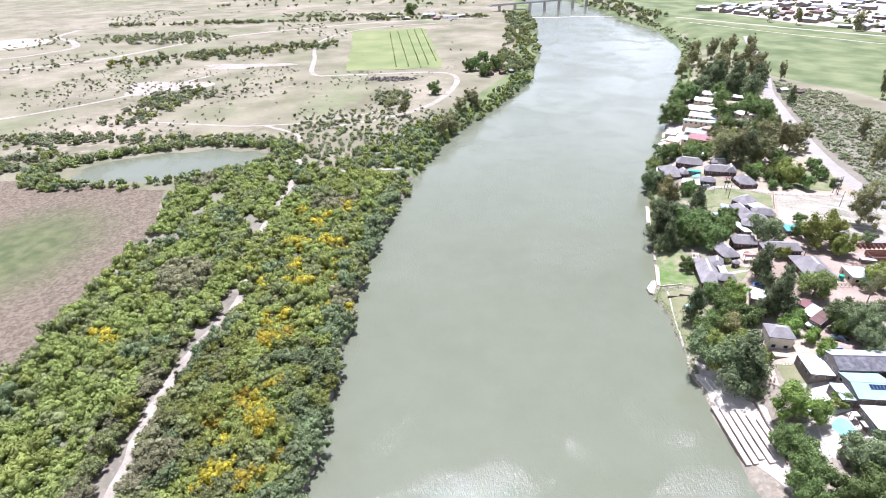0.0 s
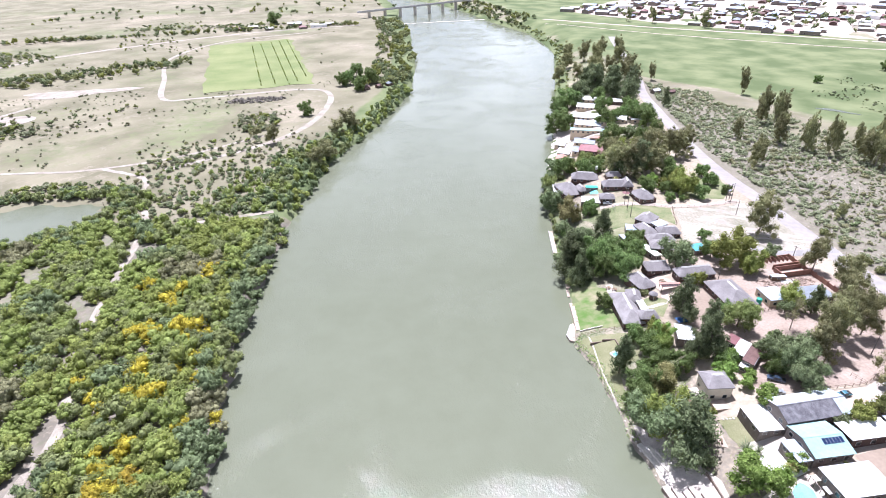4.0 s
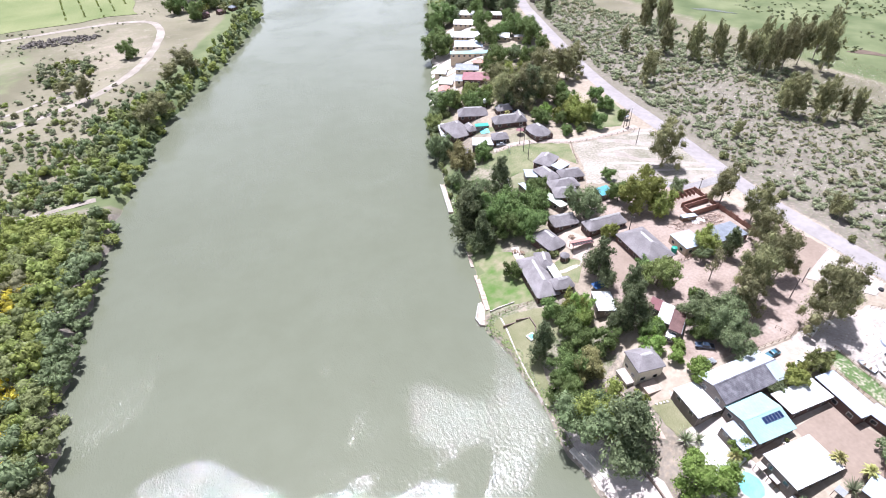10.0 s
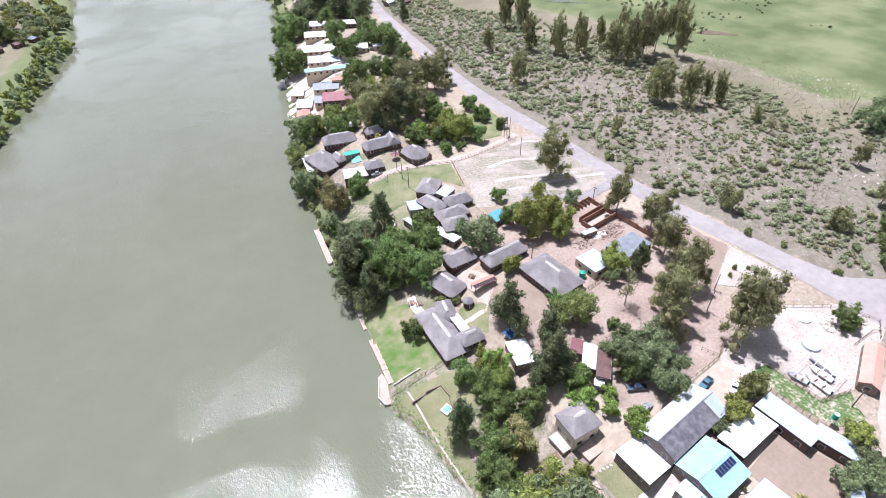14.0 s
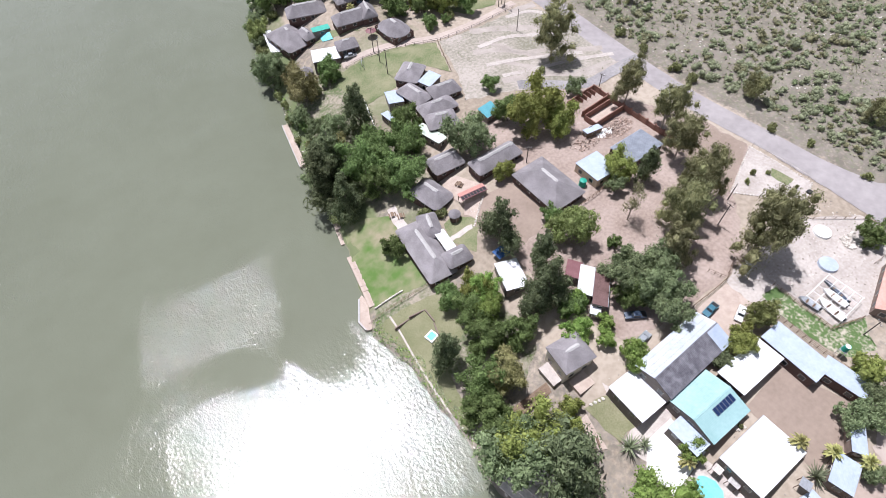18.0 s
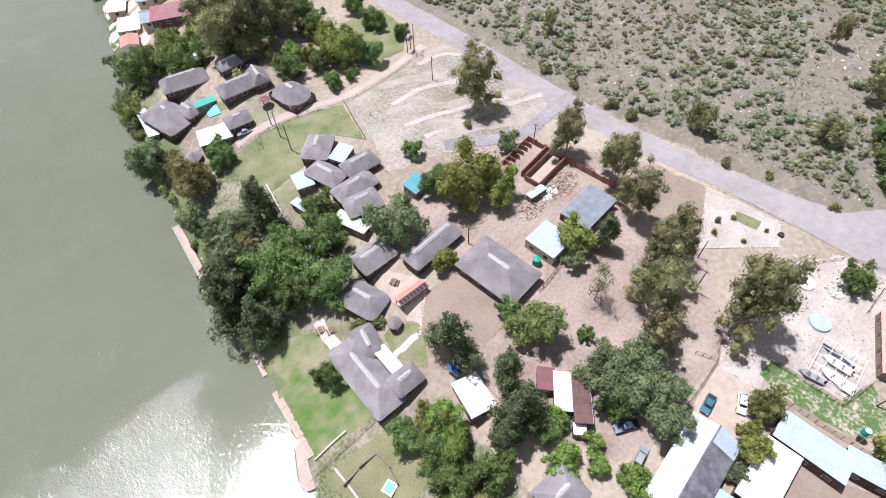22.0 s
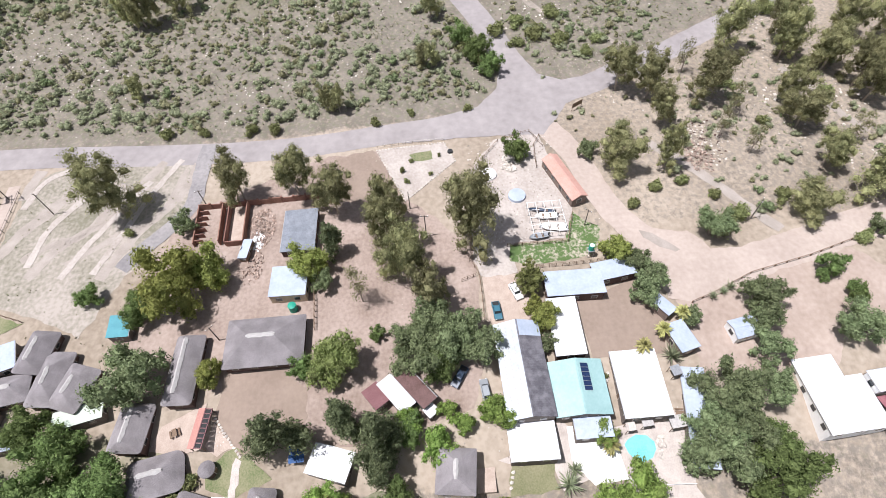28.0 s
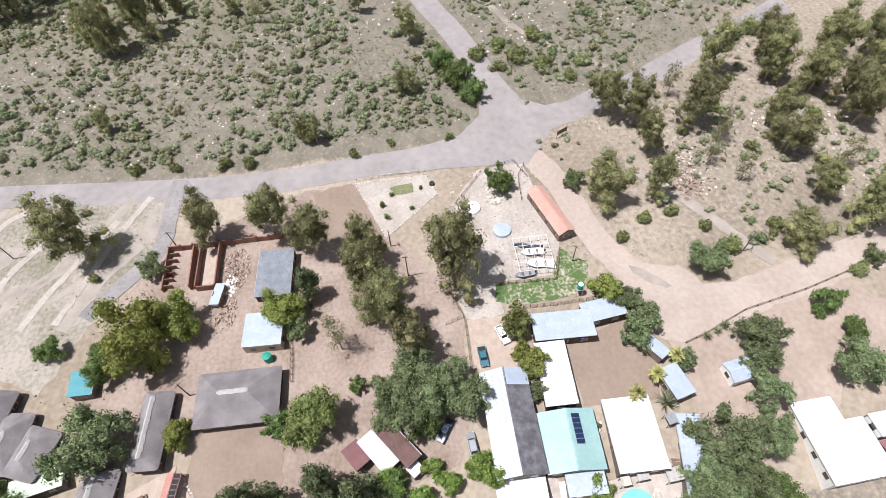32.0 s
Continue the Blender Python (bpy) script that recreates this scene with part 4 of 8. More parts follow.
house("cross-winged grey thatched house", 131.8, 281.5, 13.5, 7.4, 168, 2.5, 2.8, ridge=7.0, group=thatched)
house("short thatched wing of the cross-winged house", 137.5, 280, 8.5, 6.0, 75, 2.5, 2.8, ridge=5.0, name="house_wing", group=thatched)
house("round grey thatched hut with scalloped eaves", 139.2, 265.8, 12.4, 9.2, 92, 2.3, 3.0, "hip", ridge=2.2, r=4.3, group=thatched)
house("small grey thatched cottage among trees", 136.2, 293, 8.0, 5.5, 172, 2.4, 2.0, ridge=4.5, group=thatched)
house("white flat sheet-roofed garage", 115.9, 273.8, 9.6, 7.6, 157, 2.6, 0.3, "slab", "white_sheet", "shaded_plaster", over=0.2, name="garage", category="garage")
house("small grey thatched garage beside a parked car", 122.9, 271, 7.6, 6.4, 165, 2.4, 2.0, ridge=1.5, name="garage", category="garage", group=thatched)
house("small round thatched hut under trees", 107.5, 274.5, 5.0, 5.0, 0, 2.1, 1.9, "cone", group=thatched)
house("sea-green shade roof beside the pool", 122, 287.6, 6.4, 3.4, 166, 2.2, 0.2, "slab", "sea_green", "shaded_plaster", over=0.2, name="shade_roof")
house("little round thatched gazebo on the lawn", 106.0, 191.2, 3.3, 3.3, 0, 2.1, 1.1, "cone", over=0.35, name="gazebo", category="gazebo", cap=False)
house("small maroon sheet-roofed annex among trees", 115.6, 158.3, 4.8, 3.7, 36, 2.5, 0.4, "slab", "maroon", "shaded_plaster", over=0.2, name="annex")
house("white ribbed sheet-roofed cottage", 115.6, 154.4, 8.0, 3.5, 37, 2.6, 0.3, "slab", "white_sheet", "shaded_plaster", over=0.2)
house("brown sheet-roofed cottage among trees", 116.4, 150.5, 8.8, 3.5, 38, 2.6, 0.4, "slab", "brown_sheet", "shaded_plaster", over=0.2)
house("small white lean-to against the brown cottage", 112.0, 147.9, 2.3, 2.4, 38, 2.1, 0.2, "slab", "white_sheet", "shaded_plaster", over=0.1, name="lean_to", category="shed")
house("white flat sheet-roofed cottage under tall trees", 104.6, 167.6, 8.2, 5.8, 70, 2.6, 0.3, "slab", "white_sheet", "shaded_plaster", over=0.2)
villa = house("two-storey cream villa with grey hipped roof", 100.4, 144.2, 8.2, 7.4, 172, 5.2, 2.1, "hip", "thatch", "cream", ridge=2.6, r=0.15, over=0.45, base=-4.9)
for i in range(3):
    opening(villa, -2.4 + 2.4 * i, -3.28, 3.4, 0, 1.3, 1.1)
    opening(villa, -3.68, -2.0 + 2.0 * i, 3.4, 270, 1.0, 1.1)
long_shed = house("long shed, white sheet slope and dark slate slope", 117.8, 128.9, 20.2, 9.4, 0, 3.0, 1.7, "gable", "slate", "shaded_plaster", over=0.3, name="long_shed", category="shed", roof2="light_sheet")
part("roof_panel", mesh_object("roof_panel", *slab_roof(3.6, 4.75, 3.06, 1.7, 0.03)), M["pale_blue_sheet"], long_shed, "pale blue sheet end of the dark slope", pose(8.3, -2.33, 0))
house("white flat-roofed front block", 104.4, 129.3, 9.2, 7.2, 88, 2.4, 0.3, "slab", "white_sheet", "shaded_plaster", over=0.25, base=-2.9)
aqua = house("low house with pale aqua sheet roof and solar panels", 113, 118.8, 11.2, 10.8, 178, 2.8, 1.4, "gable", "aqua_sheet", "shaded_plaster", over=0.3, base=-1.4)
house("lower aqua sheet-roofed porch", 105.6, 117.6, 4.0, 7.0, 178, 2.4, 0.3, "slab", "pale_blue_sheet", "shaded_plaster", over=0.2, name="porch", base=-2.4)
house("white flat sheet-roofed house", 112.8, 106.8, 13.6, 9.0, 178, 2.9, 0.4, "slab", "white_sheet", "shaded_plaster", over=0.25, base=-1.7)
# dark brick on the court wings stands in for shade inside open fronts
house("white sheet-roofed wing of the court", 125.8, 118.7, 13.2, 6.2, 178, 2.9, 0.3, "slab", "white_sheet", "brick", over=0.25)
house("pale blue sheet-roofed wing of the court", 135.5, 114.8, 12.6, 6.4, 88, 3.1, 0.4, "slab", "pale_blue_sheet", "brick", over=0.25)
house("stepped pale blue sheet-roofed wing", 138.1, 105.5, 9.0, 4.8, 97, 2.9, 0.3, "slab", "pale_blue_sheet", "brick", over=0.25)
house("narrow angled pale sheet-roofed shed", 129, 97.7, 6.2, 2.9, 33, 2.5, 0.3, "slab", "pale_blue_sheet", "dark_plaster", over=0.2, name="shed", category="shed")
house("pale blue sheet-roofed outbuilding", 121.2, 95.9, 6.6, 4.5, 15, 2.6, 0.4, "slab", "pale_blue_sheet", "dark_plaster", over=0.2, name="shed", category="shed")
house("long narrow pale blue sheet-roofed block", 106.0, 96.9, 19.5, 4.6, 169, 2.6, 0.3, "slab", "pale_blue_sheet", "shaded_plaster", over=0.2, base=-3.6)
house("little white cottage with pale gabled roof", 121.9, 82.4, 5.8, 4.3, 99, 2.4, 0.8, "gable", "pale_blue_sheet", "white_paint", over=0.2, name="cottage", group="")
house("wide white sheet-roofed hall", 107.5, 70.4, 15.2, 8.6, 3, 2.6, 0.3, "slab", "white_sheet", "white_paint", over=0.25, name="hall")
house("red sheet-roofed house beside the white hall", 103.2, 57.0, 8.6, 6.6, 93, 2.6, 1.0, "gable", "red_tile", "shaded_plaster", over=0.3)
house("long narrow barn with pink tiled roof", 166.2, 110.0, 15.4, 4.4, 17, 2.7, 1.1, "gable", "pink_tile", "dark_plaster", over=0.25, name="barn", category="barn")
house("white sheet-roofed middle block of the hall", 105.6, 63.9, 10.6, 4.3, 3, 2.5, 0.2, "slab", "white_sheet", "white_paint", over=0.15, name="hall_wing")
house("white sheet-roofed side wing of the hall", 109.0, 57.2, 9.0, 4.4, 93, 2.5, 0.2, "slab", "white_sheet", "white_paint", over=0.25, name="hall_wing")
house("white sheet-roofed shed with beige walls", 143.4, 177, 8.2, 8.0, 88, 2.9, 0.3, "slab", "pale_blue_sheet", "beige", over=0.15, name="shed", category="shed")
house("grey-blue ribbed sheet-roofed shed", 157.8, 175.5, 12.4, 8.1, 178, 2.5, 0.3, "slab", "blue_grey_sheet", "brick", over=0.2, name="shed", category="shed")
house("small pale blue lean-to among rubble", 154.3, 188.3, 5.5, 2.2, 170, 1.8, 0.25, "slab", "pale_blue_sheet", "wood", over=0.1, name="shed", category="shed")
house("brick house with dark red tiled hip roof", 143.6, 335.2, 18.5, 10.5, 150, 3.0, 2.3, "hip", "red_tile", "brick", r=0.1, thick=0.15, cap=False, base=-1.8)
house("pale red roofed boathouse near the water", 126.3, 344.2, 7.5, 6.5, 64, 2.6, 0.8, "gable", "pale_red", "white_paint", over=0.25)

drape("riverside_paving", [(right_x(y) + 0.6, y) for y in range(336, 440, 6)] + [(right_x(y) + w, y) for y, w in ((436, 30), (410, 34), (380, 42), (355, 36), (338, 14))], M["paving"], "pale paved yards and walls by the water", 0.06, 4)
# houses upriver, close together
row = "riverside houses"
for label, x, y, l, w, a, roof, kind in (
    ("white gabled cottage by the river", 184.5, 462, 9, 7, 60, "white_sheet", "gable"), ("white ribbed sheet-roofed house", 187, 443, 14, 8, 150, "white_sheet", "gable"),
    ("brick-fronted flat-roofed riverside house", 202, 430, 11, 9, 150, "white_sheet", "slab"), ("white sheet-roofed long house", 178, 428, 15, 8, 150, "white_sheet", "gable"),
    ("white gabled house facing the river", 168.5, 408, 18, 11, 152, "white_sheet", "gable"), ("pale blue gabled sheet-roofed house", 162, 389, 16, 10, 152, "pale_blue_sheet", "gable"),
    ("pale red sheet-roofed annex", 172, 384, 7, 6, 152, "pale_red", "slab"), ("long pale aqua roofed house", 157, 373, 24, 5.5, 158, "aqua_sheet", "slab"),
    ("small white flat-roofed cottage", 184, 386, 8, 6, 150, "white_sheet", "gable"), ("small white flat-roofed cottage", 195, 381, 9, 5, 160, "white_sheet", "slab"),
    ("grey sheet-roofed house beside the red roof", 146, 356, 12, 8, 150, "blue_grey_sheet", "gable"), ("low white flat-roofed block", 161, 353, 9, 8, 150, "white_sheet", "slab"),
    ("small pale red flat roof", 153, 354.5, 7, 5, 150, "pale_red", "slab"), ("white terrace house on the water", 131.5, 353.5, 9, 7, 60, "white_sheet", "slab"),
    ("grey sheet-roofed boathouse by the water", 138.5, 345, 8, 8, 150, "blue_grey_sheet", "gable"), ("white flat-roofed riverside room", 135.5, 371, 8, 6, 60, "white_sheet", "slab")):
    house(label, x, y, 1.12 * l, 1.15 * w, a, 2.5, 0.35 if kind == "slab" else 1.9, kind, roof, "brick" if "brick" in label else "beige", over=0.4, group=row)

# ---- plants ----
def ico(sub):
    bm = bmesh.new()
    bmesh.ops.create_icosphere(bm, subdivisions=sub, radius=1)
    v, f = np.array([q.co[:] for q in bm.verts]), [[q.index for q in face.verts] for face in bm.faces]
    bm.free()
    return v, f


ICO1 = ico(1)


def crown_arrays(rng, lobes, leaves, size, aspect, core=0.84, long=1.0, inner=0.86, droop=0.0):
    """Small leaf sprays on the skins of some lobes, over uneven cores. The crown is 1 in radius and 1 high; aspect: its true height by radius."""
    vs, tris, n0 = [], [], 0
    lobes = np.array(lobes)
    iv, itri = ICO1
    itri = np.array(itri)
    sc = np.array((1, 1, 1 / aspect))
    for cx, cy, cz, r in lobes:
        k = 1 + 0.25 * rng.standard_normal(len(iv))[:, None].clip(-1.6, 1.6)
        vs.append(iv * k * core * r * sc + (cx, cy, cz))
        tris.append(itri + n0)
        n0 += len(iv)
    pick = rng.choice(len(lobes), leaves, p=lobes[:, 3] ** 2 / (lobes[:, 3] ** 2).sum())
    d = rng.standard_normal((leaves, 3))
    d[:, 2] += 0.35
    d /= np.linalg.norm(d, axis=1)[:, None]
    L = lobes[pick]
    ph = rng.uniform(0, math.tau, 3)
    lump = 1 + 0.12 * np.sin(d[:, 0] * 6 + ph[0] + pick) + 0.12 * np.sin(d[:, 1] * 7 + ph[1] + 2 * pick) + 0.10 * np.sin(d[:, 2] * 8 + ph[2])
    pos = L[:, :3] + d * (L[:, 3] * lump * rng.uniform(inner, 1.12, leaves))[:, None] * sc
    nrm = d + 0.5 * rng.standard_normal((leaves, 3))
    nrm /= np.linalg.norm(nrm, axis=1)[:, None]
    t1 = np.cross(nrm, rng.standard_normal((leaves, 3)))
    t1[:, 2] -= droop
    t1 /= np.linalg.norm(t1, axis=1)[:, None]
    t2 = np.cross(nrm, t1)
    s = size * rng.uniform(0.5, 1.5, (leaves, 1))
    a, w = t1 * s * 1.5 * long, t2 * s * 0.62
    q = np.stack([-w - a * 0.45, w - a * 0.45, a * 0.9 + nrm * s * 0.2], 1) * sc + pos[:, None, :]
    vs.append(q.reshape(-1, 3))
    tris.append(np.arange(leaves * 3).reshape(-1, 3) + n0)
    return np.concatenate(vs), np.concatenate(tris)


def budding(lobes, rng, n, size):
    """Smaller lobes on the outer side of each lobe, for an uneven skin."""
    out = list(lobes)
    for x, y, z, r in lobes:
        for k in range(n):
            d = rng.standard_normal(3) + np.array((x, y, z - 0.35)) * 1.6
            d /= np.linalg.norm(d)
            q = r * rng.uniform(0.75, 1.05)
            out.append((x + d[0] * q, y + d[1] * q, z + d[2] * q * 0.7, r * size * rng.uniform(0.7, 1.3)))
    return out


def lobes_for(kind, rng):
    out = []
    if kind in ("gum", "sparse"):
        for i in range(16 if kind == "gum" else 12):
            a, rad = rng.uniform(0, math.tau), math.sqrt(rng.uniform(0.02, 1)) * 0.52
            out.append((rad * math.cos(a), rad * math.sin(a), (0.25 if kind == "gum" else 0.28) + 0.64 * (i + 0.5) / (16 if kind == "gum" else 12) + rng.uniform(-0.05, 0.05), rng.uniform(0.31, 0.46) * (1 if kind == "gum" else 0.8)))
        if kind == "gum":
            out = budding(out, rng, 2, 0.55)
    elif kind == "dark":
        for i in range(14):
            hgt = rng.uniform(0.14, 0.93)
            a, rad = rng.uniform(0, math.tau), (1.02 - hgt) ** 0.7 * rng.uniform(0.1, 0.72)
            out.append((rad * math.cos(a), rad * math.sin(a), hgt, 0.18 + 0.26 * (1 - hgt)))
        out = budding(out, rng, 2, 0.5)
    elif kind == "shrub":
        for i in range(6):
            a, rad = rng.uniform(0, math.tau), rng.uniform(0.1, 0.55)
            out.append((rad * math.cos(a), rad * math.sin(a), rng.uniform(0.3, 0.62), rng.uniform(0.32, 0.48)))
    else:
        out.append((0, 0, 0.56, 0.50))
        for i in range(11):
            a, rad = math.tau * (i * 0.382) + rng.uniform(-0.5, 0.5), rng.uniform(0.25, 0.68)
            out.append((rad * math.cos(a), rad * math.sin(a), rng.uniform(0.26, 0.84) - 0.12 * rad, rng.uniform(0.20, 0.36)))
        out = budding(out, rng, 4, 0.52)
    return out


ASPECT = {"gum": 2.6, "sparse": 2.7, "dark": 2.0, "shrub": 1.1}


def crown_mesh(kind, seed, leaves=3300, size=0.042, mat=None):
    rng = np.random.default_rng(seed)
    lobes = lobes_for(kind, rng)
    n = {"sparse": int(leaves * 0.4), "shrub": int(leaves * 0.3), "gum": int(leaves * 1.5)}.get(kind, leaves)
    core = {"sparse": 0.2, "gum": 0.58, "dark": 0.54}.get(kind, 0.62)
    v, tris = crown_arrays(rng, lobes, n, size * {"shrub": 1.9, "gum": 1.0}.get(kind, 1), ASPECT.get(kind, 1.5), core, 1.35 if kind in ("dark", "willow") else 1.0, 0.55 if kind in ("gum", "sparse") else 0.62, 0.9 if kind in ("gum", "willow", "sparse") else 0.0)
    return mesh_object("crown", v.tolist(), tris.tolist(), mat or LEAF[kind]), lobes


def trunk_mesh(lobes, kind, seed):
    rng = random.Random(seed)
    bm = bmesh.new()
    thick = {"shrub": 0.035}.get(kind, 0.05)
    lean = (rng.uniform(-0.08, 0.08), rng.uniform(-0.08, 0.08))
    fork = 0.34 if kind in ("gum", "sparse") else 0.25
    rod((0, 0, -0.05), (lean[0], lean[1], fork), thick, thick * 0.75, 7, bm)
    for x, y, z, r in lobes[:6 if kind != "dark" else 2]:
        rod((lean[0], lean[1], fork - 0.02), (x * 0.85, y * 0.85, z), thick * 0.6, thick * 0.2, 5, bm)
    if kind == "dark":
        rod((lean[0], lean[1], fork - 0.02), (0, 0, 0.9), thick * 0.7, thick * 0.15, 5, bm)
    me = bpy.data.meshes.new("trunk")
    bm.to_mesh(me)
    bm.free()
    me.materials.append(M["pale_bark" if kind in ("gum", "sparse") else "bark"])
    return me


NAMES = {
    "gum": ("gum_tree", "tall olive-green gum tree with open crown", "tree"), "sparse": ("gum_tree", "thin half-bare gum tree with pale limbs", "tree"),
    "dark": ("sheoak_tree", "tall dark feathery she-oak tree", "tree"), "grey": ("olive_tree", "broad grey-green leafy tree", "tree"),
    "green": ("garden_tree", "dense dark green garden tree", "tree"), "plane": ("shade_tree", "broad yellow-green shade tree", "tree"),
    "lime": ("round_tree", "round bright green garden tree", "tree"), "willow": ("willow_tree", "soft pale green willow tree", "tree"),
    "brown": ("bronze_tree", "tall bronze-brown leafed garden tree", "tree"), "shrub": ("shrub", "low rounded green shrub", "shrub"), "yellow": ("flowering_tree", "yellow flowering acacia bush", "tree"),
}
PLANT_MESH = {}
for n_kind, kind in enumerate(NAMES):
    # fine crowns for the broad trees, coarse ones for the small
    PLANT_MESH[kind] = {}
    for level, (leaves, size) in enumerate(((1200, 0.068), (2900, 0.043), (5800, 0.031))):
        PLANT_MESH[kind][level] = []
        for k in range(3):
            me, lobes = crown_mesh(kind, 100 * n_kind + k, leaves, size)
            PLANT_MESH[kind][level].append((me, trunk_mesh(lobes, kind, k)))
plant_rng = random.Random(5)


def grow(kind, x, y, r, hgt, name=None, group=""):
    """One tree: trunk and crown under an Empty at its foot."""
    nm, label, cat = NAMES[kind]
    z = ground_z(x, y)
    k = plant_rng.randrange(3)
    crown, trunk = PLANT_MESH[kind][0 if r < 2.7 else 1 if r < 5.0 else 2][k]
    ob = thing(name or nm, label, cat, pose(x, y, z - 0.05, 0, 0, plant_rng.uniform(0, 360)) @ Matrix.Diagonal((r, r * plant_rng.uniform(0.86, 1.0), hgt, 1)), group)
    part("trunk", trunk, None, ob)
    part("crown", crown, None, ob)
    return ob


def plant(kind, *spots):
    for x, y, r, hgt in spots:
        grow(kind, x, y, r, hgt, group=NAMES[kind][2] + "s of the village" if x > 60 else "")


plant("gum", (283.8, 281.8, 4.6, 26.1), (282.9, 273.1, 4.6, 24.6), (299.8, 279.4, 5.5, 26.1), (308.2, 275.6, 5.5, 26.1), (324, 278.2, 5.5, 24.6), (337.5, 282.2, 4.6, 24.6), (255.2, 238.1, 4.6, 17.4), (257.5, 233.6, 4.6, 17.4), (264.5, 227.2, 3.7, 15.9), (270.2, 221.4, 3.2, 14.5), (273.5, 216.7, 2.8, 13), (273.5, 359.9, 3.7, 24.6), (277.7, 352.8, 3.7, 23.2), (258.1, 323.3, 3.7, 18.8), (223.5, 295, 3.7, 17.2), (262.8, 305.7, 4.1, 21.8), (270.4, 297.3, 4.6, 23.2), (170.6, 221.6, 7.3, 18.4), (171.2, 191, 5.4, 16.1), (170.2, 176.5, 5.7, 17.2))
plant("gum", (163.7, 166.8, 5.7, 16.1), (141.6, 150.6, 6.0, 20.2), (158.4, 154.4, 5.4, 17.5), (149.6, 154.2, 5.6, 19.4), (134.8, 146, 4.9, 15), (151.2, 135.2, 7.3, 21.8), (157.3, 135.2, 6.1, 17.2), (244.6, 137.6, 4.1, 11.5), (202.9, 170.6, 2.9, 8), (219.1, 141.5, 2.9, 8), (215.6, 227.2, 2.9, 8), (282.3, 277.2, 7.1, 23.2), (294.1, 273, 7.1, 24.6), (312, 263.7, 6.5, 26.1), (281, 283.9, 5.9, 18.8), (253.9, 234.1, 5.9, 18.8), (262.5, 224.6, 5.9, 18.8), (274.7, 217, 4.1, 14.5), (274.3, 361.1, 5.9, 24.6), (282.6, 354.1, 5.9, 21.8), (256.7, 321.9, 4.7, 18.8))
plant("gum", (264.6, 309.3, 4.7, 17.4), (279.1, 303.1, 4.7, 17.4), (220.4, 292.6, 5.3, 14.9), (270.9, 197.1, 2.9, 8), (201.6, 167.1, 2.9, 9.2), (218.1, 139.2, 3.5, 9.2), (265.8, 153.4, 3.5, 10.3), (239, 336.8, 3.5, 13), (290.1, 300, 4.1, 17.4), (139.3, 298.3, 8.3, 17.2), (144.5, 317.1, 7.1, 14.9), (146.1, 293.9, 8.3, 19.5), (160, 293.8, 7.1, 16.1), (170.2, 314.4, 8.3, 18.4), (184.2, 313.7, 7.1, 14.9), (223, 590.9, 7.1, 16.1), (205.3, 519.1, 7.1, 17.2), (235.2, 547.5, 7.1, 23.2), (257.8, 549.8, 7.1, 23.2), (264.3, 493.9, 4.1, 14.5))
plant("gum", (242.7, 480.5, 4.7, 17.4), (570.8, 476.2, 11.8, 29), (533.8, 477.7, 10.6, 26.1), (533.4, 494.6, 9.4, 21.8), (570.2, 459.9, 8.3, 20.3), (432.9, 809.4, 7.1, 20.3), (478.2, 752.7, 8.3, 21.8), (409.2, 836, 5.9, 18.8), (310, 432.3, 4.7, 20.3), (-3.6, 436.9, 8.3, 14.9), (-13.1, 422.5, 7.1, 12.6), (-19.1, 384.4, 7.1, 13.8), (-25.2, 370.8, 7.1, 12.6), (-57.5, 416.2, 5.9, 13.8), (-71.1, 435.6, 4.7, 6.9), (200.1, 87.1, 6.2, 15.7), (195.4, 79.6, 5.6, 14.6), (184.2, 80, 4.4, 13.4), (169.3, 95.2, 6.9, 13.4), (168.8, 83.3, 3.8, 13.4))
plant("gum", (192.8, 63.8, 6.2, 15.7), (213.9, 49.5, 6.9, 16.8), (187.6, 42.8, 5, 13.4), (178.4, 44.1, 6.2, 12.3), (207.6, 35.6, 6.9, 16.8), (200.4, 26.2, 6.9, 14.6), (192.4, 21.3, 6.2, 15.7), (149.4, 55.6, 6.2, 10.1), (164.1, 44.1, 5.6, 12.3), (153.9, 37, 6.9, 13.4), (160.1, 27.4, 6.9, 13.4), (185.8, 21.7, 6.2, 14.6), (211.5, 2.2, 7.5, 15.7), (213.5, 13.3, 7.5, 16.8), (216, 33, 6.2, 15.7), (176, 14, 6.2, 13.4), (168, 12, 6.2, 13.4), (198, 8, 7.5, 15.7))
plant("sparse", (137.9, 160.9, 4.4, 13.6), (265.3, 187.5, 4.1, 9.2), (185.5, 59.1, 3.9, 11.2), (177.4, 65.7, 3.3, 10.1), (170.7, 60.2, 3.3, 10.1), (205, 66, 3.9, 11.2), (172, 33, 3.9, 10.1))
plant("dark", (85.1, 224.9, 10.5, 19.5), (106.2, 237.9, 7.7, 16.8), (92.2, 231.1, 10, 19), (86.5, 215.2, 6.8, 16), (108.2, 176.2, 7.6, 17), (106.6, 158.2, 6.8, 16.9), (110.4, 163.9, 6.6, 15.7), (151.1, 167.4, 4.7, 11.8), (79.7, 162, 6.2, 15.4), (83, 129, 11.8, 20), (149.9, 293.2, 11.2, 20.2), (194.7, 459.9, 16, 24.8), (207.3, 449.6, 15.8, 24.6), (212.8, 435.7, 12.4, 21.3), (234.8, 416.8, 5.5, 13.8), (103.0, 157.2, 5.2, 14))
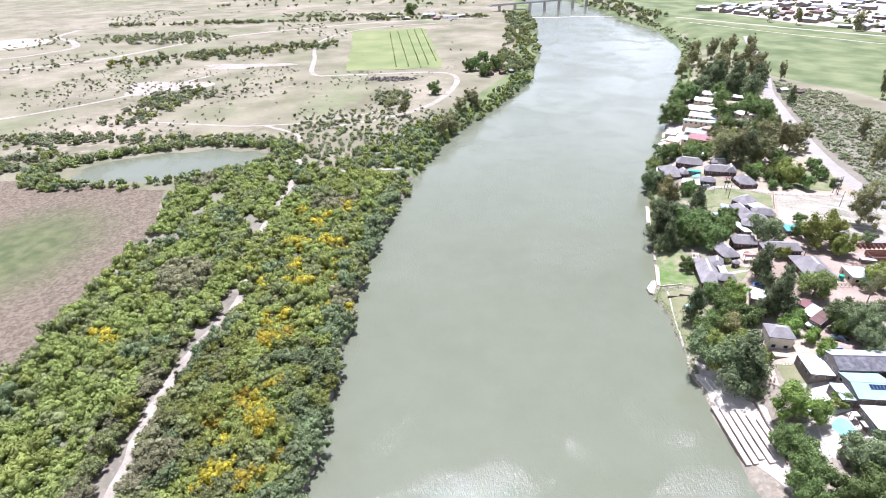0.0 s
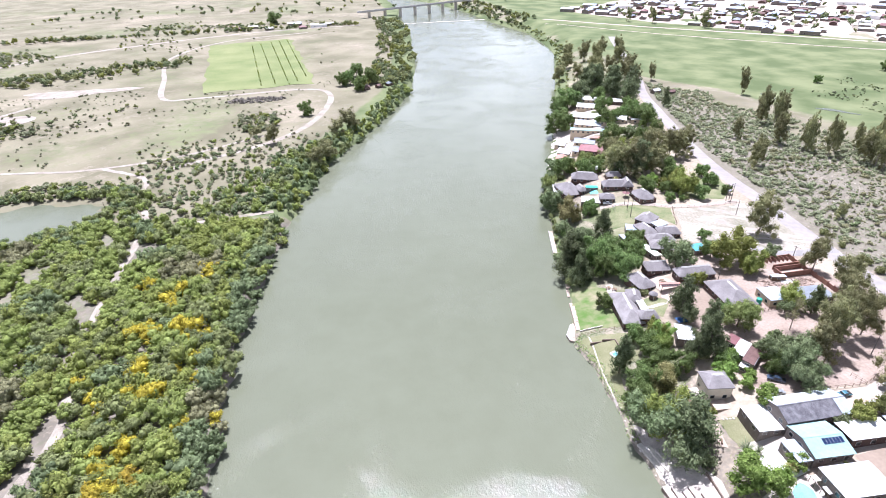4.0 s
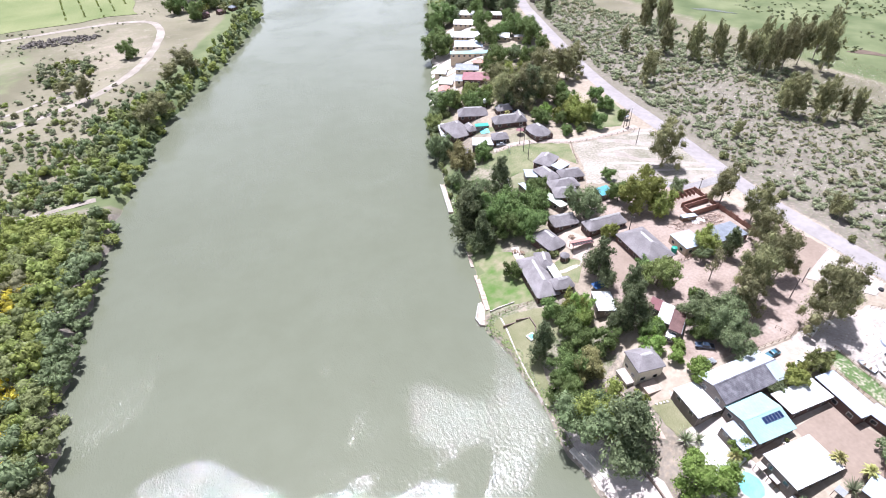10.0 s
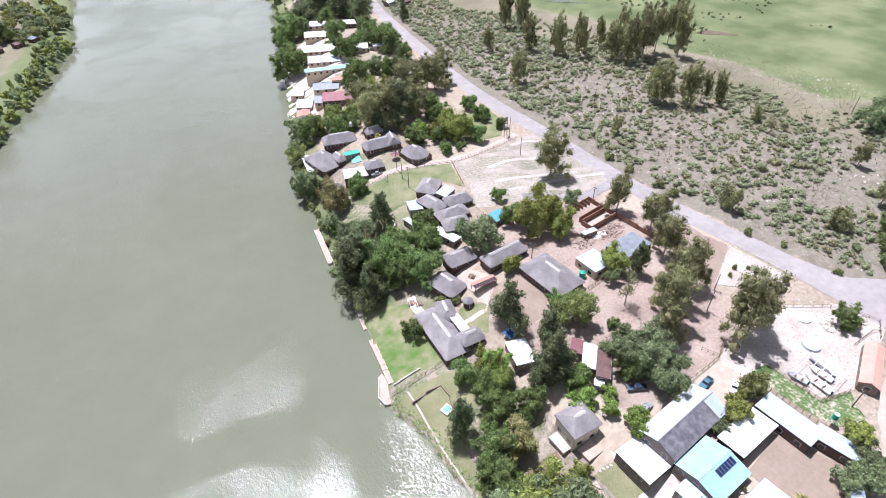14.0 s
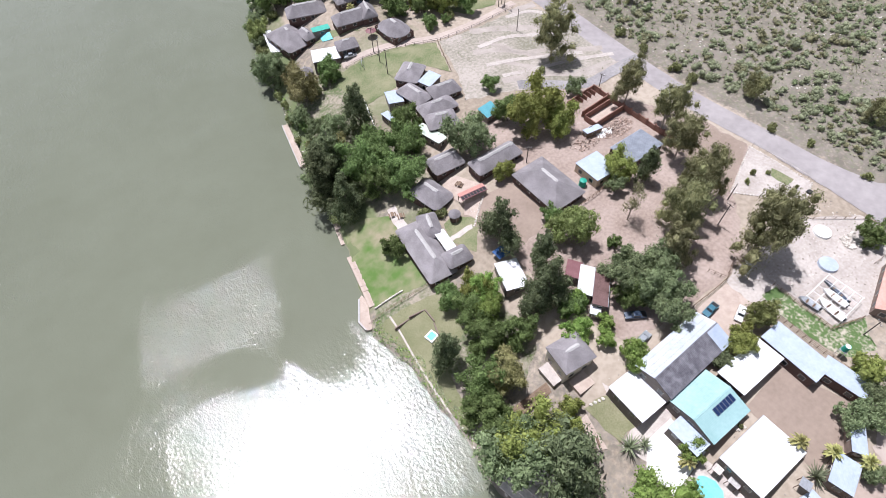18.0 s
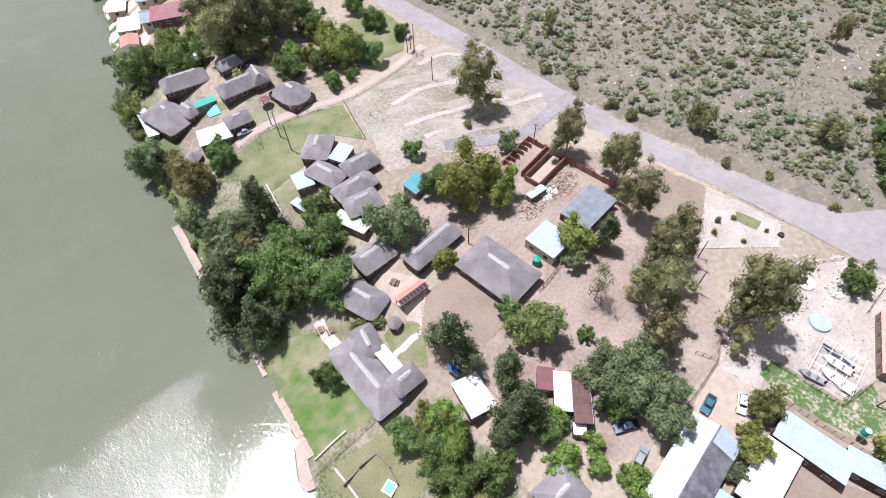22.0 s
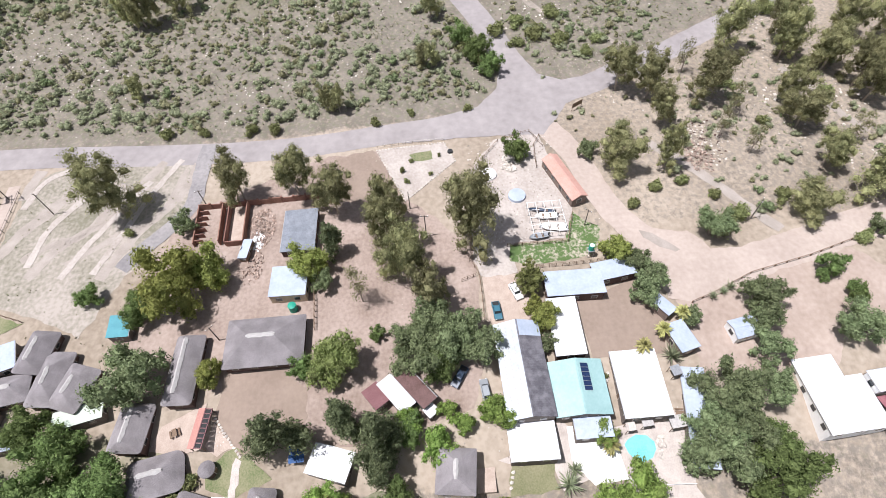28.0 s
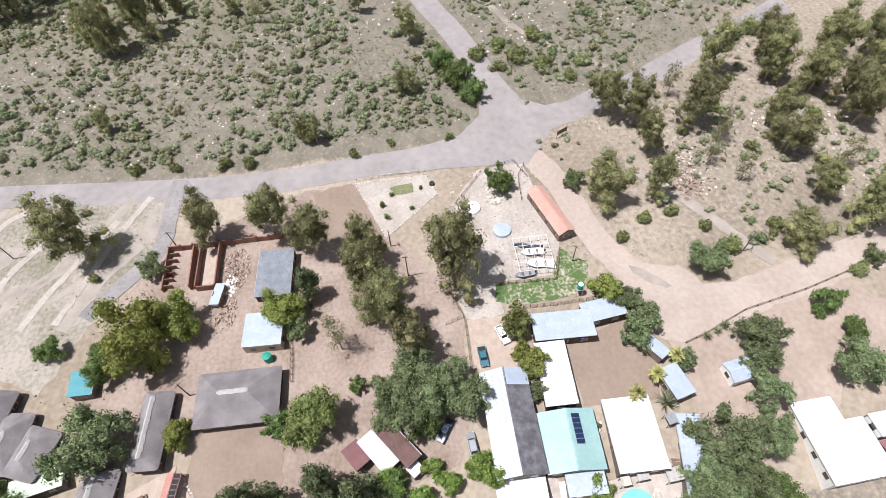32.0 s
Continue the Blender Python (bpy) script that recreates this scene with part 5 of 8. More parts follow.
plant("grey", (85.9, 230.2, 5.4, 8.1), (97.7, 282.7, 8.2, 12.5), (96.1, 246.5, 5, 7.5), (163.2, 204.1, 3.9, 5.9), (122.9, 205.7, 8.9, 13.4), (142.5, 169.3, 3.4, 5.2), (127.7, 145.4, 7.5, 11.3), (125.3, 139.2, 5.6, 8.5), (126, 151.1, 5, 7.6), (122.9, 122.5, 2.8, 4.2), (135.9, 97.7, 4.5, 6.8), (175.3, 101.9, 3.3, 5), (146.3, 79.9, 5.4, 8.2), (143.1, 42.4, 2.9, 4.4), (127.3, 76.4, 5.8, 8.8), (122.4, 79.1, 4.3, 6.6), (116.8, 79.4, 4.5, 6.8), (109, 81.6, 5, 7.6), (109, 90.5, 7.3, 11), (103.1, 95.7, 6.3, 9.6))
plant("grey", (102.4, 89, 5.8, 8.8), (119.2, 60.1, 6.3, 9.5), (125.1, 92.5, 3.2, 4.9), (99.5, 95.7, 7.4, 11.2), (98.8, 99.8, 4.3, 6.4), (77.2, 136.3, 9.5, 14.3), (301.6, 162.6, 9.7, 14.7), (122.7, 148.5, 6.9, 10.4), (123.7, 143, 7.5, 11.3), (122.9, 137.1, 5.9, 8.9), (100.7, 243.6, 5.2, 7.8), (94.9, 256.2, 4.7, 7.1), (132.2, 99.8, 4.6, 6.9), (108.1, 315.1, 5.3, 8), (98.7, 289.2, 5.4, 8.2), (102.1, 281, 4.6, 6.9), (90.3, 239.4, 4.1, 6.2), (116.2, 328.1, 4.9, 7.4), (104.5, 305.4, 3.3, 5), (140, 100.3, 3.9, 6))
plant("grey", (177.2, 445.9, 7.9, 11.9), (160.3, 348.5, 7.3, 11.1), (172.6, 351.2, 6.5, 9.8), (198.8, 380.7, 8.7, 13.1), (181.3, 341.9, 6.4, 9.7), (117, 335, 5.2, 7.9), (142.9, 297.8, 7.2, 10.9), (187.3, 465.2, 10, 15.2))
plant("green", (114.8, 226.6, 6.4, 10), (104.1, 222.8, 7.7, 12), (102.8, 209.1, 8, 12.5), (111.6, 219.8, 7, 10.9), (88.7, 195.0, 3.9, 6.4), (119.6, 320.3, 7.4, 11.6), (126.8, 307.2, 7.2, 11.2), (111.8, 264.5, 4.5, 7.1), (166.7, 285.6, 5.3, 8.3), (166.7, 259.4, 5, 7.9), (181, 274.2, 4.7, 7.4), (183.3, 284.6, 4.9, 7.6), (182.6, 263, 3.2, 5), (150.5, 259.9, 2.9, 4.6), (144.8, 275.9, 4.9, 7.7), (154.3, 270.3, 4, 6.3), (156.8, 259.5, 2.4, 3.7), (90.1, 172, 3.8, 5.9), (109.8, 152.4, 3.4, 5.4), (139.4, 207.8, 5.3, 8.3))
plant("green", (122.9, 172.9, 3.5, 5.4), (120.3, 145.7, 5.5, 8.6), (129, 157.9, 2.3, 3.7), (176.9, 120.3, 4.6, 7.2), (133.4, 58.8, 3.8, 6), (126.4, 56.1, 2.9, 4.6), (100.4, 83.3, 5.2, 8.2), (144.6, 221.5, 3.4, 5.3), (228.5, 129.1, 5, 7.8), (220.3, 125, 5.4, 8.5), (212.7, 122, 4.7, 7.4), (90, 159.5, 5.6, 8.8), (96.7, 155.3, 4.9, 7.7), (82.8, 152.9, 6.7, 10.5), (78.8, 146.4, 6.5, 10.2))
plant("green", (84.8, 94.2, 7.5, 11.7), (85.5, 103.9, 6.2, 9.7), (94.1, 85.1, 7.7, 12.1), (83.4, 88, 6.4, 10.1), (171.7, 452, 11.4, 16.5), (143.4, 399.5, 11.2, 16.3), (182.6, 412.8, 8.5, 13.3), (170.4, 382.6, 7.9, 12.4), (157.3, 342, 8.9, 13.9), (177, 344.8, 6.6, 10.4), (195.9, 388.5, 10.3, 15.5), (197.4, 374.1, 10, 15.2), (193.2, 355.2, 6.9, 10.9), (165.2, 447.8, 9.3, 14.6), (149.6, 403.7, 10.3, 15.5), (485, 475.8, 5.9, 9.2), (393.7, 451.1, 4.2, 6.6), (-1.5, 578, 9.4, 14.7), (7.1, 553.4, 9.1, 14.3))
plant("green", (18.3, 580, 9.6, 14.8), (4.6, 613.7, 8.8, 13.8), (-9, 575.2, 8.2, 12.9), (-38.4, 481.8, 7.7, 12.1), (-120.8, 1042.3, 16.2, 20.8), (90.7, 174, 4.1, 6.4), (92, 166.9, 6.3, 9.9), (107.9, 152.8, 3.4, 5.3), (98, 222.2, 9.5, 14.7), (97.5, 214, 6.2, 10.5), (94.5, 253.3, 2.4, 3.8), (98.8, 249.4, 3.1, 4.9), (113.2, 267.3, 4.4, 6.9), (132.9, 306.4, 5.1, 7.9), (168.6, 294.1, 5.7, 9), (163.7, 286, 4.7, 7.4), (167.4, 271.2, 3.8, 5.9), (147, 273.6, 4.4, 6.9), (151.4, 262.4, 3, 4.6), (128.1, 55.8, 2.7, 4.3))
plant("green", (177.9, 385.3, 6.6, 10.4), (188.3, 393.3, 6, 9.4), (158.3, 299.6, 7.5, 11.7), (164.9, 457.4, 7.1, 11.2), (153.9, 415.1, 8.1, 12.7), (190.5, 437.4, 7.8, 12.3), (203.6, 415.7, 6, 9.4))
plant("shrub", (83.1, 216.2, 3, 3.3), (94.2, 259.4, 2.6, 2.9), (101.7, 197.4, 2.6, 2.9), (104.2, 195.4, 2.3, 2.6), (157.6, 94.9, 1.8, 2.1), (162.3, 87.9, 2.4, 2.6), (162.7, 80.8, 2.2, 2.5), (158.1, 74.8, 1.6, 1.7), (141.2, 46.4, 2.9, 3.2), (163.6, 218.2, 1.8, 2), (197.4, 130.6, 1.8, 2), (197.8, 146.9, 1.8, 2), (194.8, 157.1, 2.1, 2.4), (197.4, 216, 2.6, 3), (197, 204.9, 2.1, 2.4), (196, 191.8, 2.8, 3.1), (195.5, 185, 2.8, 3.1), (103.9, 269, 3, 3.3), (105.6, 264, 2.6, 2.9), (93.9, 261.4, 2.9, 3.2))
plant("shrub", (159.6, 261, 2.6, 2.9), (115.8, 316.6, 3, 3.4), (112.3, 319.2, 2.6, 2.9), (103, 301.1, 2.9, 3.2), (96, 275.1, 2.3, 2.5), (95.5, 269.2, 2.2, 2.5), (92.2, 246.5, 2.4, 2.7), (90.7, 252, 1.7, 1.9), (174.4, 408.9, 3.3, 3.7), (177.2, 101.1, 2.6, 2.9), (161.6, 87.7, 2.4, 2.2), (163, 80.4, 2, 2.2), (157.6, 74.2, 2.2, 2.2), (157, 94.5, 2.2, 2), (147.9, 76.8, 4.4, 3.6), (150.7, 71.9, 3.7, 3.8), (154.7, 58.7, 3.3, 3.1), (231.4, 29.5, 4.4, 4.5), (232.2, 117.9, 4, 3.8), (219.3, 124.8, 3.5, 3.6))
plant("shrub", (214.8, 120.7, 2.9, 2.9), (217.4, 91.7, 3.1, 2.9), (224.6, 98.4, 4.4, 3.4), (224.4, 86.1, 3.1, 2.7), (229, 106, 4.6, 3.6), (236, 110, 4.2, 3.4), (225, 112, 3.5, 2.9), (240, 98, 4.4, 3.6), (226, 128, 3.7, 3.4), (190, 30, 3.3, 2.7), (181, 52, 2.6, 2.2), (197, 55, 2.9, 2.5), (205, 22, 3.7, 2.9), (217, 27, 3.7, 3.1))
plant("willow", (106.2, 310.1, 5.7, 8.9), (122.5, 166.4, 7.2, 11), (137, 124.2, 4.3, 6.8), (128.4, 314.1, 6, 9.4), (123.4, 319.9, 4.8, 7.5), (140.8, 303.9, 5.1, 8), (129.3, 317.4, 6.9, 10.8), (123, 324.1, 5.4, 8.5), (137.3, 312.1, 5, 7.8))
plant("brown", (101.5, 264.7, 7.8, 13.3), (87.5, 150.4, 6.2, 11), (101.5, 273.2, 4.1, 7.3), (98.2, 238.1, 3.6, 6.5))
plant("plane", (161.8, 267.1, 7.9, 13.3), (95.6, 170.6, 4.6, 8.5), (142.8, 201.4, 9.8, 15), (147.2, 194.5, 6.1, 10.3), (123.2, 191.8, 3.7, 6.2), (147.1, 172.4, 5.5, 9.3), (128.2, 123.1, 3.9, 6.5), (142.7, 103.5, 4.5, 7.5), (81.9, 136.5, 8.6, 13.9), (94, 136.6, 2.7, 5.0), (156.2, 322.3, 6.8, 11.4), (89.5, 134.6, 4.6, 8), (161.4, 273.8, 6.7, 11.3), (155.2, 275.9, 3.7, 6.2), (130.1, 123.7, 3.6, 6), (152.1, 323.4, 5.2, 8.8))
plant("lime", (152.2, 280, 4.1, 6.2), (110, 135.7, 4.5, 6.7), (105.1, 115.5, 3.3, 5), (91.2, 113.2, 8.4, 12.6), (105.8, 147, 4.6, 7.2), (112.2, 144.5, 2.6, 3.8), (109.2, 141.6, 3.0, 4.4), (110.2, 152.8, 3.6, 5.6), (97.2, 169, 5.6, 8.6), (94.6, 164.2, 5.4, 8.4))
plant("yellow", (161.1, 416, 3.8, 5.6))
plant("gum", (231.9, 616.3, 8, 20), (241, 593, 8, 20), (258, 590, 8, 22), (280, 596, 7, 20), (222.7, 525.5, 8, 20), (230.4, 506.8, 8, 20), (248.7, 510, 8, 20), (199.4, 549.7, 8, 17), (215, 500, 8, 19), (206, 484, 8, 18), (240, 495, 7, 18), (180.9, 315.6, 7, 17), (191.9, 318, 6, 16))
plant("dark", (196.4, 478.7, 10, 20), (203, 468, 10, 20), (213.5, 464, 10, 20), (229, 464, 10, 20), (222, 452, 9, 19), (206, 492, 9, 19), (220, 478, 10, 20), (236, 472, 8, 18))
plant("shrub", (170, 268, 2.4, 2.6), (174, 281, 2.2, 2.4), (187, 346, 3.0, 3.6), (197, 336, 2.8, 3.2))
plant("shrub", (99.9, 198.9, 1.5, 2.2), (102.6, 197.0, 1.4, 2.0), (103.4, 196.2, 1.3, 2.0), (105.2, 194.6, 1.3, 1.9))


# ---- joined vegetation that nobody could count ----
def clump_templates(kind_lobes, seeds, leaves, size, aspect, lobes=7, core=0.80):
    out = []
    for s in seeds:
        rng = np.random.default_rng(s)
        out.append(crown_arrays(rng, lobes_for(kind_lobes, rng)[:lobes], leaves, size, aspect, core, inner=0.70))
    return out


def stuff(name, label, category, spots, templates, mats):
    """Joins many plants (x, y, radius, height, material index) into one object."""
    vs, fs, mi_all, n0 = [], [], [], 0
    rng = np.random.default_rng(len(spots))
    for i, (x, y, r, hgt, mi) in enumerate(spots):
        v, tris = templates[i % len(templates)]
        a = rng.uniform(0, math.tau)
        c, s = math.cos(a), math.sin(a)
        q = v * (r, r, hgt)
        vs.append(np.stack([q[:, 0] * c - q[:, 1] * s + x, q[:, 0] * s + q[:, 1] * c + y, q[:, 2] + ground_z(x, y) - 0.05 * hgt], 1))
        fs.append(tris + n0)
        mi_all.append(np.full(len(tris), mi))
        n0 += len(v)
    vs, fs = np.concatenate(vs), np.concatenate(fs)
    me = bpy.data.meshes.new(name)
    me.vertices.add(len(vs))
    me.vertices.foreach_set("co", vs.ravel())
    me.loops.add(fs.size)
    me.loops.foreach_set("vertex_index", fs.ravel())
    me.polygons.add(len(fs))
    me.polygons.foreach_set("loop_start", np.arange(len(fs)) * 3)
    me.polygons.foreach_set("material_index", np.concatenate(mi_all))
    for m in mats:
        me.materials.append(m)
    me.update()
    return tagged(new(name, me), label, category, kind="stuff")


bush_t = clump_templates("shrub", range(40, 48), 135, 0.085, 1.1, 4, 0.66)
thick_t = clump_templates("round", range(50, 58), 280, 0.085, 1.3, 9)
far_t = clump_templates("round", range(60, 64), 64, 0.22, 1.5, 5)
rng = random.Random(11)


def track_clear(x, y, pts, width):
    for (x0, y0), (x1, y1) in zip(pts, pts[1:]):
        dx, dy = x1 - x0, y1 - y0
        t = max(0, min(1, ((x - x0) * dx + (y - y0) * dy) / (dx * dx + dy * dy)))
        if math.hypot(x - x0 - dx * t, y - y0 - dy * t) < width:
            return False
    return True


# thicket on the far bank: the nearest stand apart, the rest joined
TRACK = ((-92, 40), (-93, 81), (-97, 103), (-98, 118), (-97, 140), (-93, 167), (-101, 195), (-104, 218), (-106, 260), (-109, 303))
thicket_mats = [LEAF["thicket"], LEAF["shrub"], LEAF["plane"], LEAF["grey"], LEAF["drygrey"], LEAF["yellow"], LEAF["scrub"]]
THICKET_MESH = {}
for kind, mt in (("green", "thicket"), ("plane", "plane"), ("grey", "grey"), ("yellow", "yellow"), ("brown", "drygrey"), ("lime", "shrub")):
    THICKET_MESH[kind] = []
    for k in range(3):
        me, lobes = crown_mesh("round", 900 + 10 * len(THICKET_MESH) + k, 1250, 0.05, LEAF[mt])
        THICKET_MESH[kind].append((me, trunk_mesh(lobes, "green", k)))
NAMES_T = {"green": "dense green thicket tree", "plane": "leafy yellow-green thicket tree", "grey": "leafy grey-green thicket tree", "yellow": "thicket tree covered in yellow flowers", "brown": "half-dry grey-brown thicket tree", "lime": "dark green thicket tree"}
FLOWERING = ((-63.7, 185), (-66.7, 86.6), (-64.5, 108.9), (-72.1, 155.4), (-67.3, 176), (-72.5, 107.5), (-69.8, 139), (-61.5, 206.6), (-88, 175.7), (-129, 140), (-58, 88), (-79.7, 208.7), (-67, 205), (-68, 251), (-79, 229.6))
CLEARINGS = ((-141, 262, 8), (-115, 235, 6), (-108, 229, 6))
spots, count = [], 0
y = 60.0
while y < 305:
    d = 0.8 + rng.uniform(0, 1.5)
    while d < 136:
        x = left_x(y) - d + rng.uniform(-1.3, 1.3)
        yy = y + rng.uniform(-1.4, 1.4)
        edge = float(np.interp(yy, (60, 119, 186, 228, 270, 300), (-160, -152, -156, -158, -172, -150)))
        dry = noise.noise((x * 0.03, yy * 0.03, 7))
        open_ground = yy > 195 and noise.noise((x * 0.045, yy * 0.045, 1)) > 0.36 and d > 26 or any(math.hypot(x - ox, yy - oy) < rad for ox, oy, rad in CLEARINGS)
        if x > edge and pond_at(x, yy) > 1.12 and not open_ground and track_clear(x, yy, TRACK, 3.5 if yy < 172 else 3.0 if noise.noise((x * 0.1, yy * 0.1, 5)) > 0.1 else 0.3) and not (294 < yy < 308 and d < 60):
            r = rng.uniform(2.7, 4.8) * (1.1 if d < 30 else 1)
            hgt = r * rng.uniform(1.0, 1.7)
            near_track = not track_clear(x, yy, TRACK, 9)
            u = min(0.99, max(0.0, 0.5 * rng.random() + 0.25 + 1.1 * noise.noise((x * 0.05, yy * 0.05, 12))))
            r *= 1 + 0.5 * max(0.0, noise.noise((x * 0.11, yy * 0.11, 4)))
            flower = min(math.hypot(x - fx, (yy - fy) * 0.8) for fx, fy in FLOWERING)
            if flower < 2.8 or (flower < 9 and rng.random() < 0.10) or (d < 60 and rng.random() < 0.012):
                kind, mi = "yellow", 5
            elif (near_track and yy < 125 and u < 0.5) or dry > 0.46:
                kind, mi = "brown", 4
            elif d < 9 and u < 0.45:
                kind, mi = "grey", 3
            elif d < 40 and u < 0.3:
                kind, mi = "plane", 2
            elif u < 0.5:
                kind, mi = "green", 0
            elif u < 0.68:
                kind, mi = "lime", 1
            elif u < 0.9:
                kind, mi = "plane", 2
            else:
                kind, mi = "grey", 3
            if d < 62 and yy < 178 and count < 300:
                count += 1
                k = rng.randrange(3)
                ob = thing("thicket_tree", NAMES_T[kind], "tree", pose(x, yy, ground_z(x, yy) - 0.1, 0, 0, rng.uniform(0, 360)) @ Matrix.Diagonal((r, r, hgt, 1)), "thicket on the bank")
                part("trunk", THICKET_MESH[kind][k][1], None, ob)
                part("crown", THICKET_MESH[kind][k][0], None, ob)
            else:
                spots.append((x, yy, r, hgt, mi))
        d += rng.uniform(3.3, 4.6)
    y += 3.9
# bank trees farther up, and belts of trees on the plain
y = 308.0
while y < 560:
    width = float(np.interp(y, (308, 380, 440, 560), (60, 34, 12, 16)))
    d = 2.0
    while d < width:
        if rng.random() < (0.9 if d < 14 else 0.62):
            spots.append((left_x(y) - d + rng.uniform(-2, 2), y + rng.uniform(-2, 2), rng.uniform(2.0, 4.2), rng.uniform(3.0, 6.5), rng.choice((0, 1, 2, 3, 3))))
        d += rng.uniform(3.5, 5.5)
    y += 4.5
for i in range(900):
    y = rng.uniform(300, 430)
    d = rng.uniform(14, 125)
    x = left_x(y) - d
    if pond_at(x, y) > 1.2 and track_clear(x, y, ((-112, 296), (-85, 300), (-62, 303), (-46, 306)), 3) and track_clear(x, y, ((-109, 303), (-122, 340), (-129, 368), (-160, 390)), 3) and rng.random() < float(np.interp(y, (300, 360, 430), (1.0, 0.8, 0.35))):
        r = rng.uniform(0.9, 2.6)
        spots.append((x, y, r, r * rng.uniform(1.0, 1.5), rng.choice((0, 6, 6, 6, 3, 4, 1))))
for i in range(260):
    a = math.tau * i / 260
    q = 1.12 + rng.uniform(0, 0.32)
    c, s = math.cos(radians(POND[4])), math.sin(radians(POND[4]))
    u, v = q * (POND[2] + 2) * math.cos(a), q * (POND[3] + 2) * math.sin(a)
    x, yy = POND[0] + u * c - v * s, POND[1] + u * s + v * c
    if i % 3 == 0 or not (-2.6 < math.atan2(v, u) < -1.2):
        spots.append((x, yy, rng.uniform(2.4, 4.2), rng.uniform(3.5, 6), rng.choice((0, 1, 1, 3))))
stuff("thicket", "dense green and yellow-green thicket along the bank", "thicket", spots, thick_t, thicket_mats)

# scrub beyond the road
spots = []
for i in range(31000):
    x, y = rng.uniform(150, 420), rng.uniform(20, 520)
    road_x = float(np.interp(y, (20, 98, 125, 210, 277, 321, 360, 407, 457, 520), (245, 205, 198, 193, 199, 204, 214, 225, 239, 260))) + 6
    edge = float(np.interp(y, (60, 110, 164, 188, 227, 334, 380, 450, 517), (420, 365, 331, 310, 312, 318, 304, 290, 255))) - 14 + 16 * noise.noise((x * 0.04, y * 0.04, 2))
    if y < 118:
        road_x = float(np.interp(y, (20, 60, 90, 118), (158, 146, 152, 206))) + 2
    if road_x < x < edge and track_clear(x, y, ((196, 121), (205, 115), (222, 116.5), (247, 123), (270, 131), (330, 150), (420, 190)), 7) and track_clear(x, y, ((197, 122), (202.5, 97), (213, 72), (225.8, 48), (240, 19)), 7.5) and track_clear(x, y, ((163, 84), (158, 70), (152, 56), (150, 40)), 2):
        dens = 0.72 + 1.3 * noise.noise((x * 0.03, y * 0.03, 9))
        dens += float(np.interp(y, (255, 330, 460), (0, 0.45, 0.6))) * float(np.interp(x - road_x, (0, 70, 110), (1, 0.8, 0.2)))
        if y < 118:
            dens *= 0.22 if x < 216 else 0.6
        if rng.random() < dens:
            lush = noise.noise((x * 0.022, y * 0.022, 14)) + float(np.interp(y, (255, 340), (0, 0.45)))
            r = rng.uniform(0.65, 1.75) * (1 if rng.random() < 0.7 - 0.5 * lush else rng.uniform(1.4, 2.2))
            spots.append((x, y, r, r * rng.uniform(0.6, 1.0), 0 if rng.random() < 0.62 + 0.4 * lush else rng.choice((1, 2, 2, 2))))
stuff("scrub", "low grey-green scrub bushes on dry ground", "scrub", spots, bush_t, [LEAF["scrub"], LEAF["grey"], LEAF["drygrey"]])

# bushes and tree belts on the plains, far off
spots = []
for i in range(2600):
    x, y = rng.uniform(-420, -20), rng.uniform(310, 600)
    if x < left_x(y) - 20 and noise.noise((x * 0.02, y * 0.02, 8)) + rng.uniform(-0.3, 0.3) > 0.12 and pond_at(x, y) > 1.3 and not (-190 < x < -35 and 575 < y):
        r = rng.uniform(0.5, 1.7)
        spots.append((x, y, r, r * 1.0, rng.choice((6, 6, 6, 3, 4))))
for i in range(4200):
    x, y = rng.uniform(-700, -20), rng.uniform(300, 1150)
    if x < left_x(y) - 15 and noise.noise((x * 0.009, y * 0.009, 4)) + rng.uniform(-0.12, 0.12) > 0.16 and pond_at(x, y) > 1.3 and not (-190 < x < -35 and 575 < y < 880):
        r = rng.uniform(0.7, 2.6)
        spots.append((x, y, r, r * 1.2, rng.choice((0, 1, 3, 3, 4))))
for cx, cy, ru, rv, n in ((-276, 434, 26, 62, 130), (-266, 485, 40, 24, 50), (-460, 800, 105, 60, 260), (-320, 686, 50, 18, 70), (-281, 356, 45, 12, 60), (-200, 356, 60, 10, 70), (-290, 312, 30, 24, 70), (-330, 350, 40, 16, 60), (-75, 470, 18, 26, 50), (-230, 1030, 150, 18, 120), (-380, 965, 90, 14, 70)):
    for i in range(n):
        a, q = rng.uniform(0, math.tau), math.sqrt(rng.random()) * rng.uniform(0.75, 1.05)
        r = rng.uniform(1.5, 4.2)
        x, y = cx + ru * q * math.cos(a), cy + rv * q * math.sin(a)
        if pond_at(x, y) > 1.2:
            spots.append((x, y, r, r * rng.uniform(1.0, 1.4), rng.choice((0, 1, 3, 3, 6, 6))))
for i in range(620):
    f = rng.random()
    belt = rng.choice((0, 1, 1, 2, 3, 4))
    if belt == 0:
        x, y = -620 + 640 * f, 930 + 60 * f + rng.uniform(-9, 9)
    elif belt == 1:
        y = 560 + 480 * f
        x = left_x(y) - rng.uniform(1, 46)
    elif belt == 2:
        x, y = -420 + 240 * f, 610 + 130 * f + rng.uniform(-28, 28)
    elif belt == 3:
        y = 900 + 300 * f
        x = right_x(y) + rng.uniform(2, 40)
    else:
        x, y = -560 + 1000 * f, 1160 + 200 * rng.random()
        if left_x(y) - 5 < x < right_x(y) + 5:
            continue
    r = rng.uniform(3, 6)
    spots.append((x, y, r, r * rng.uniform(1.1, 1.7), rng.choice((1, 1, 3, 3, 2))))
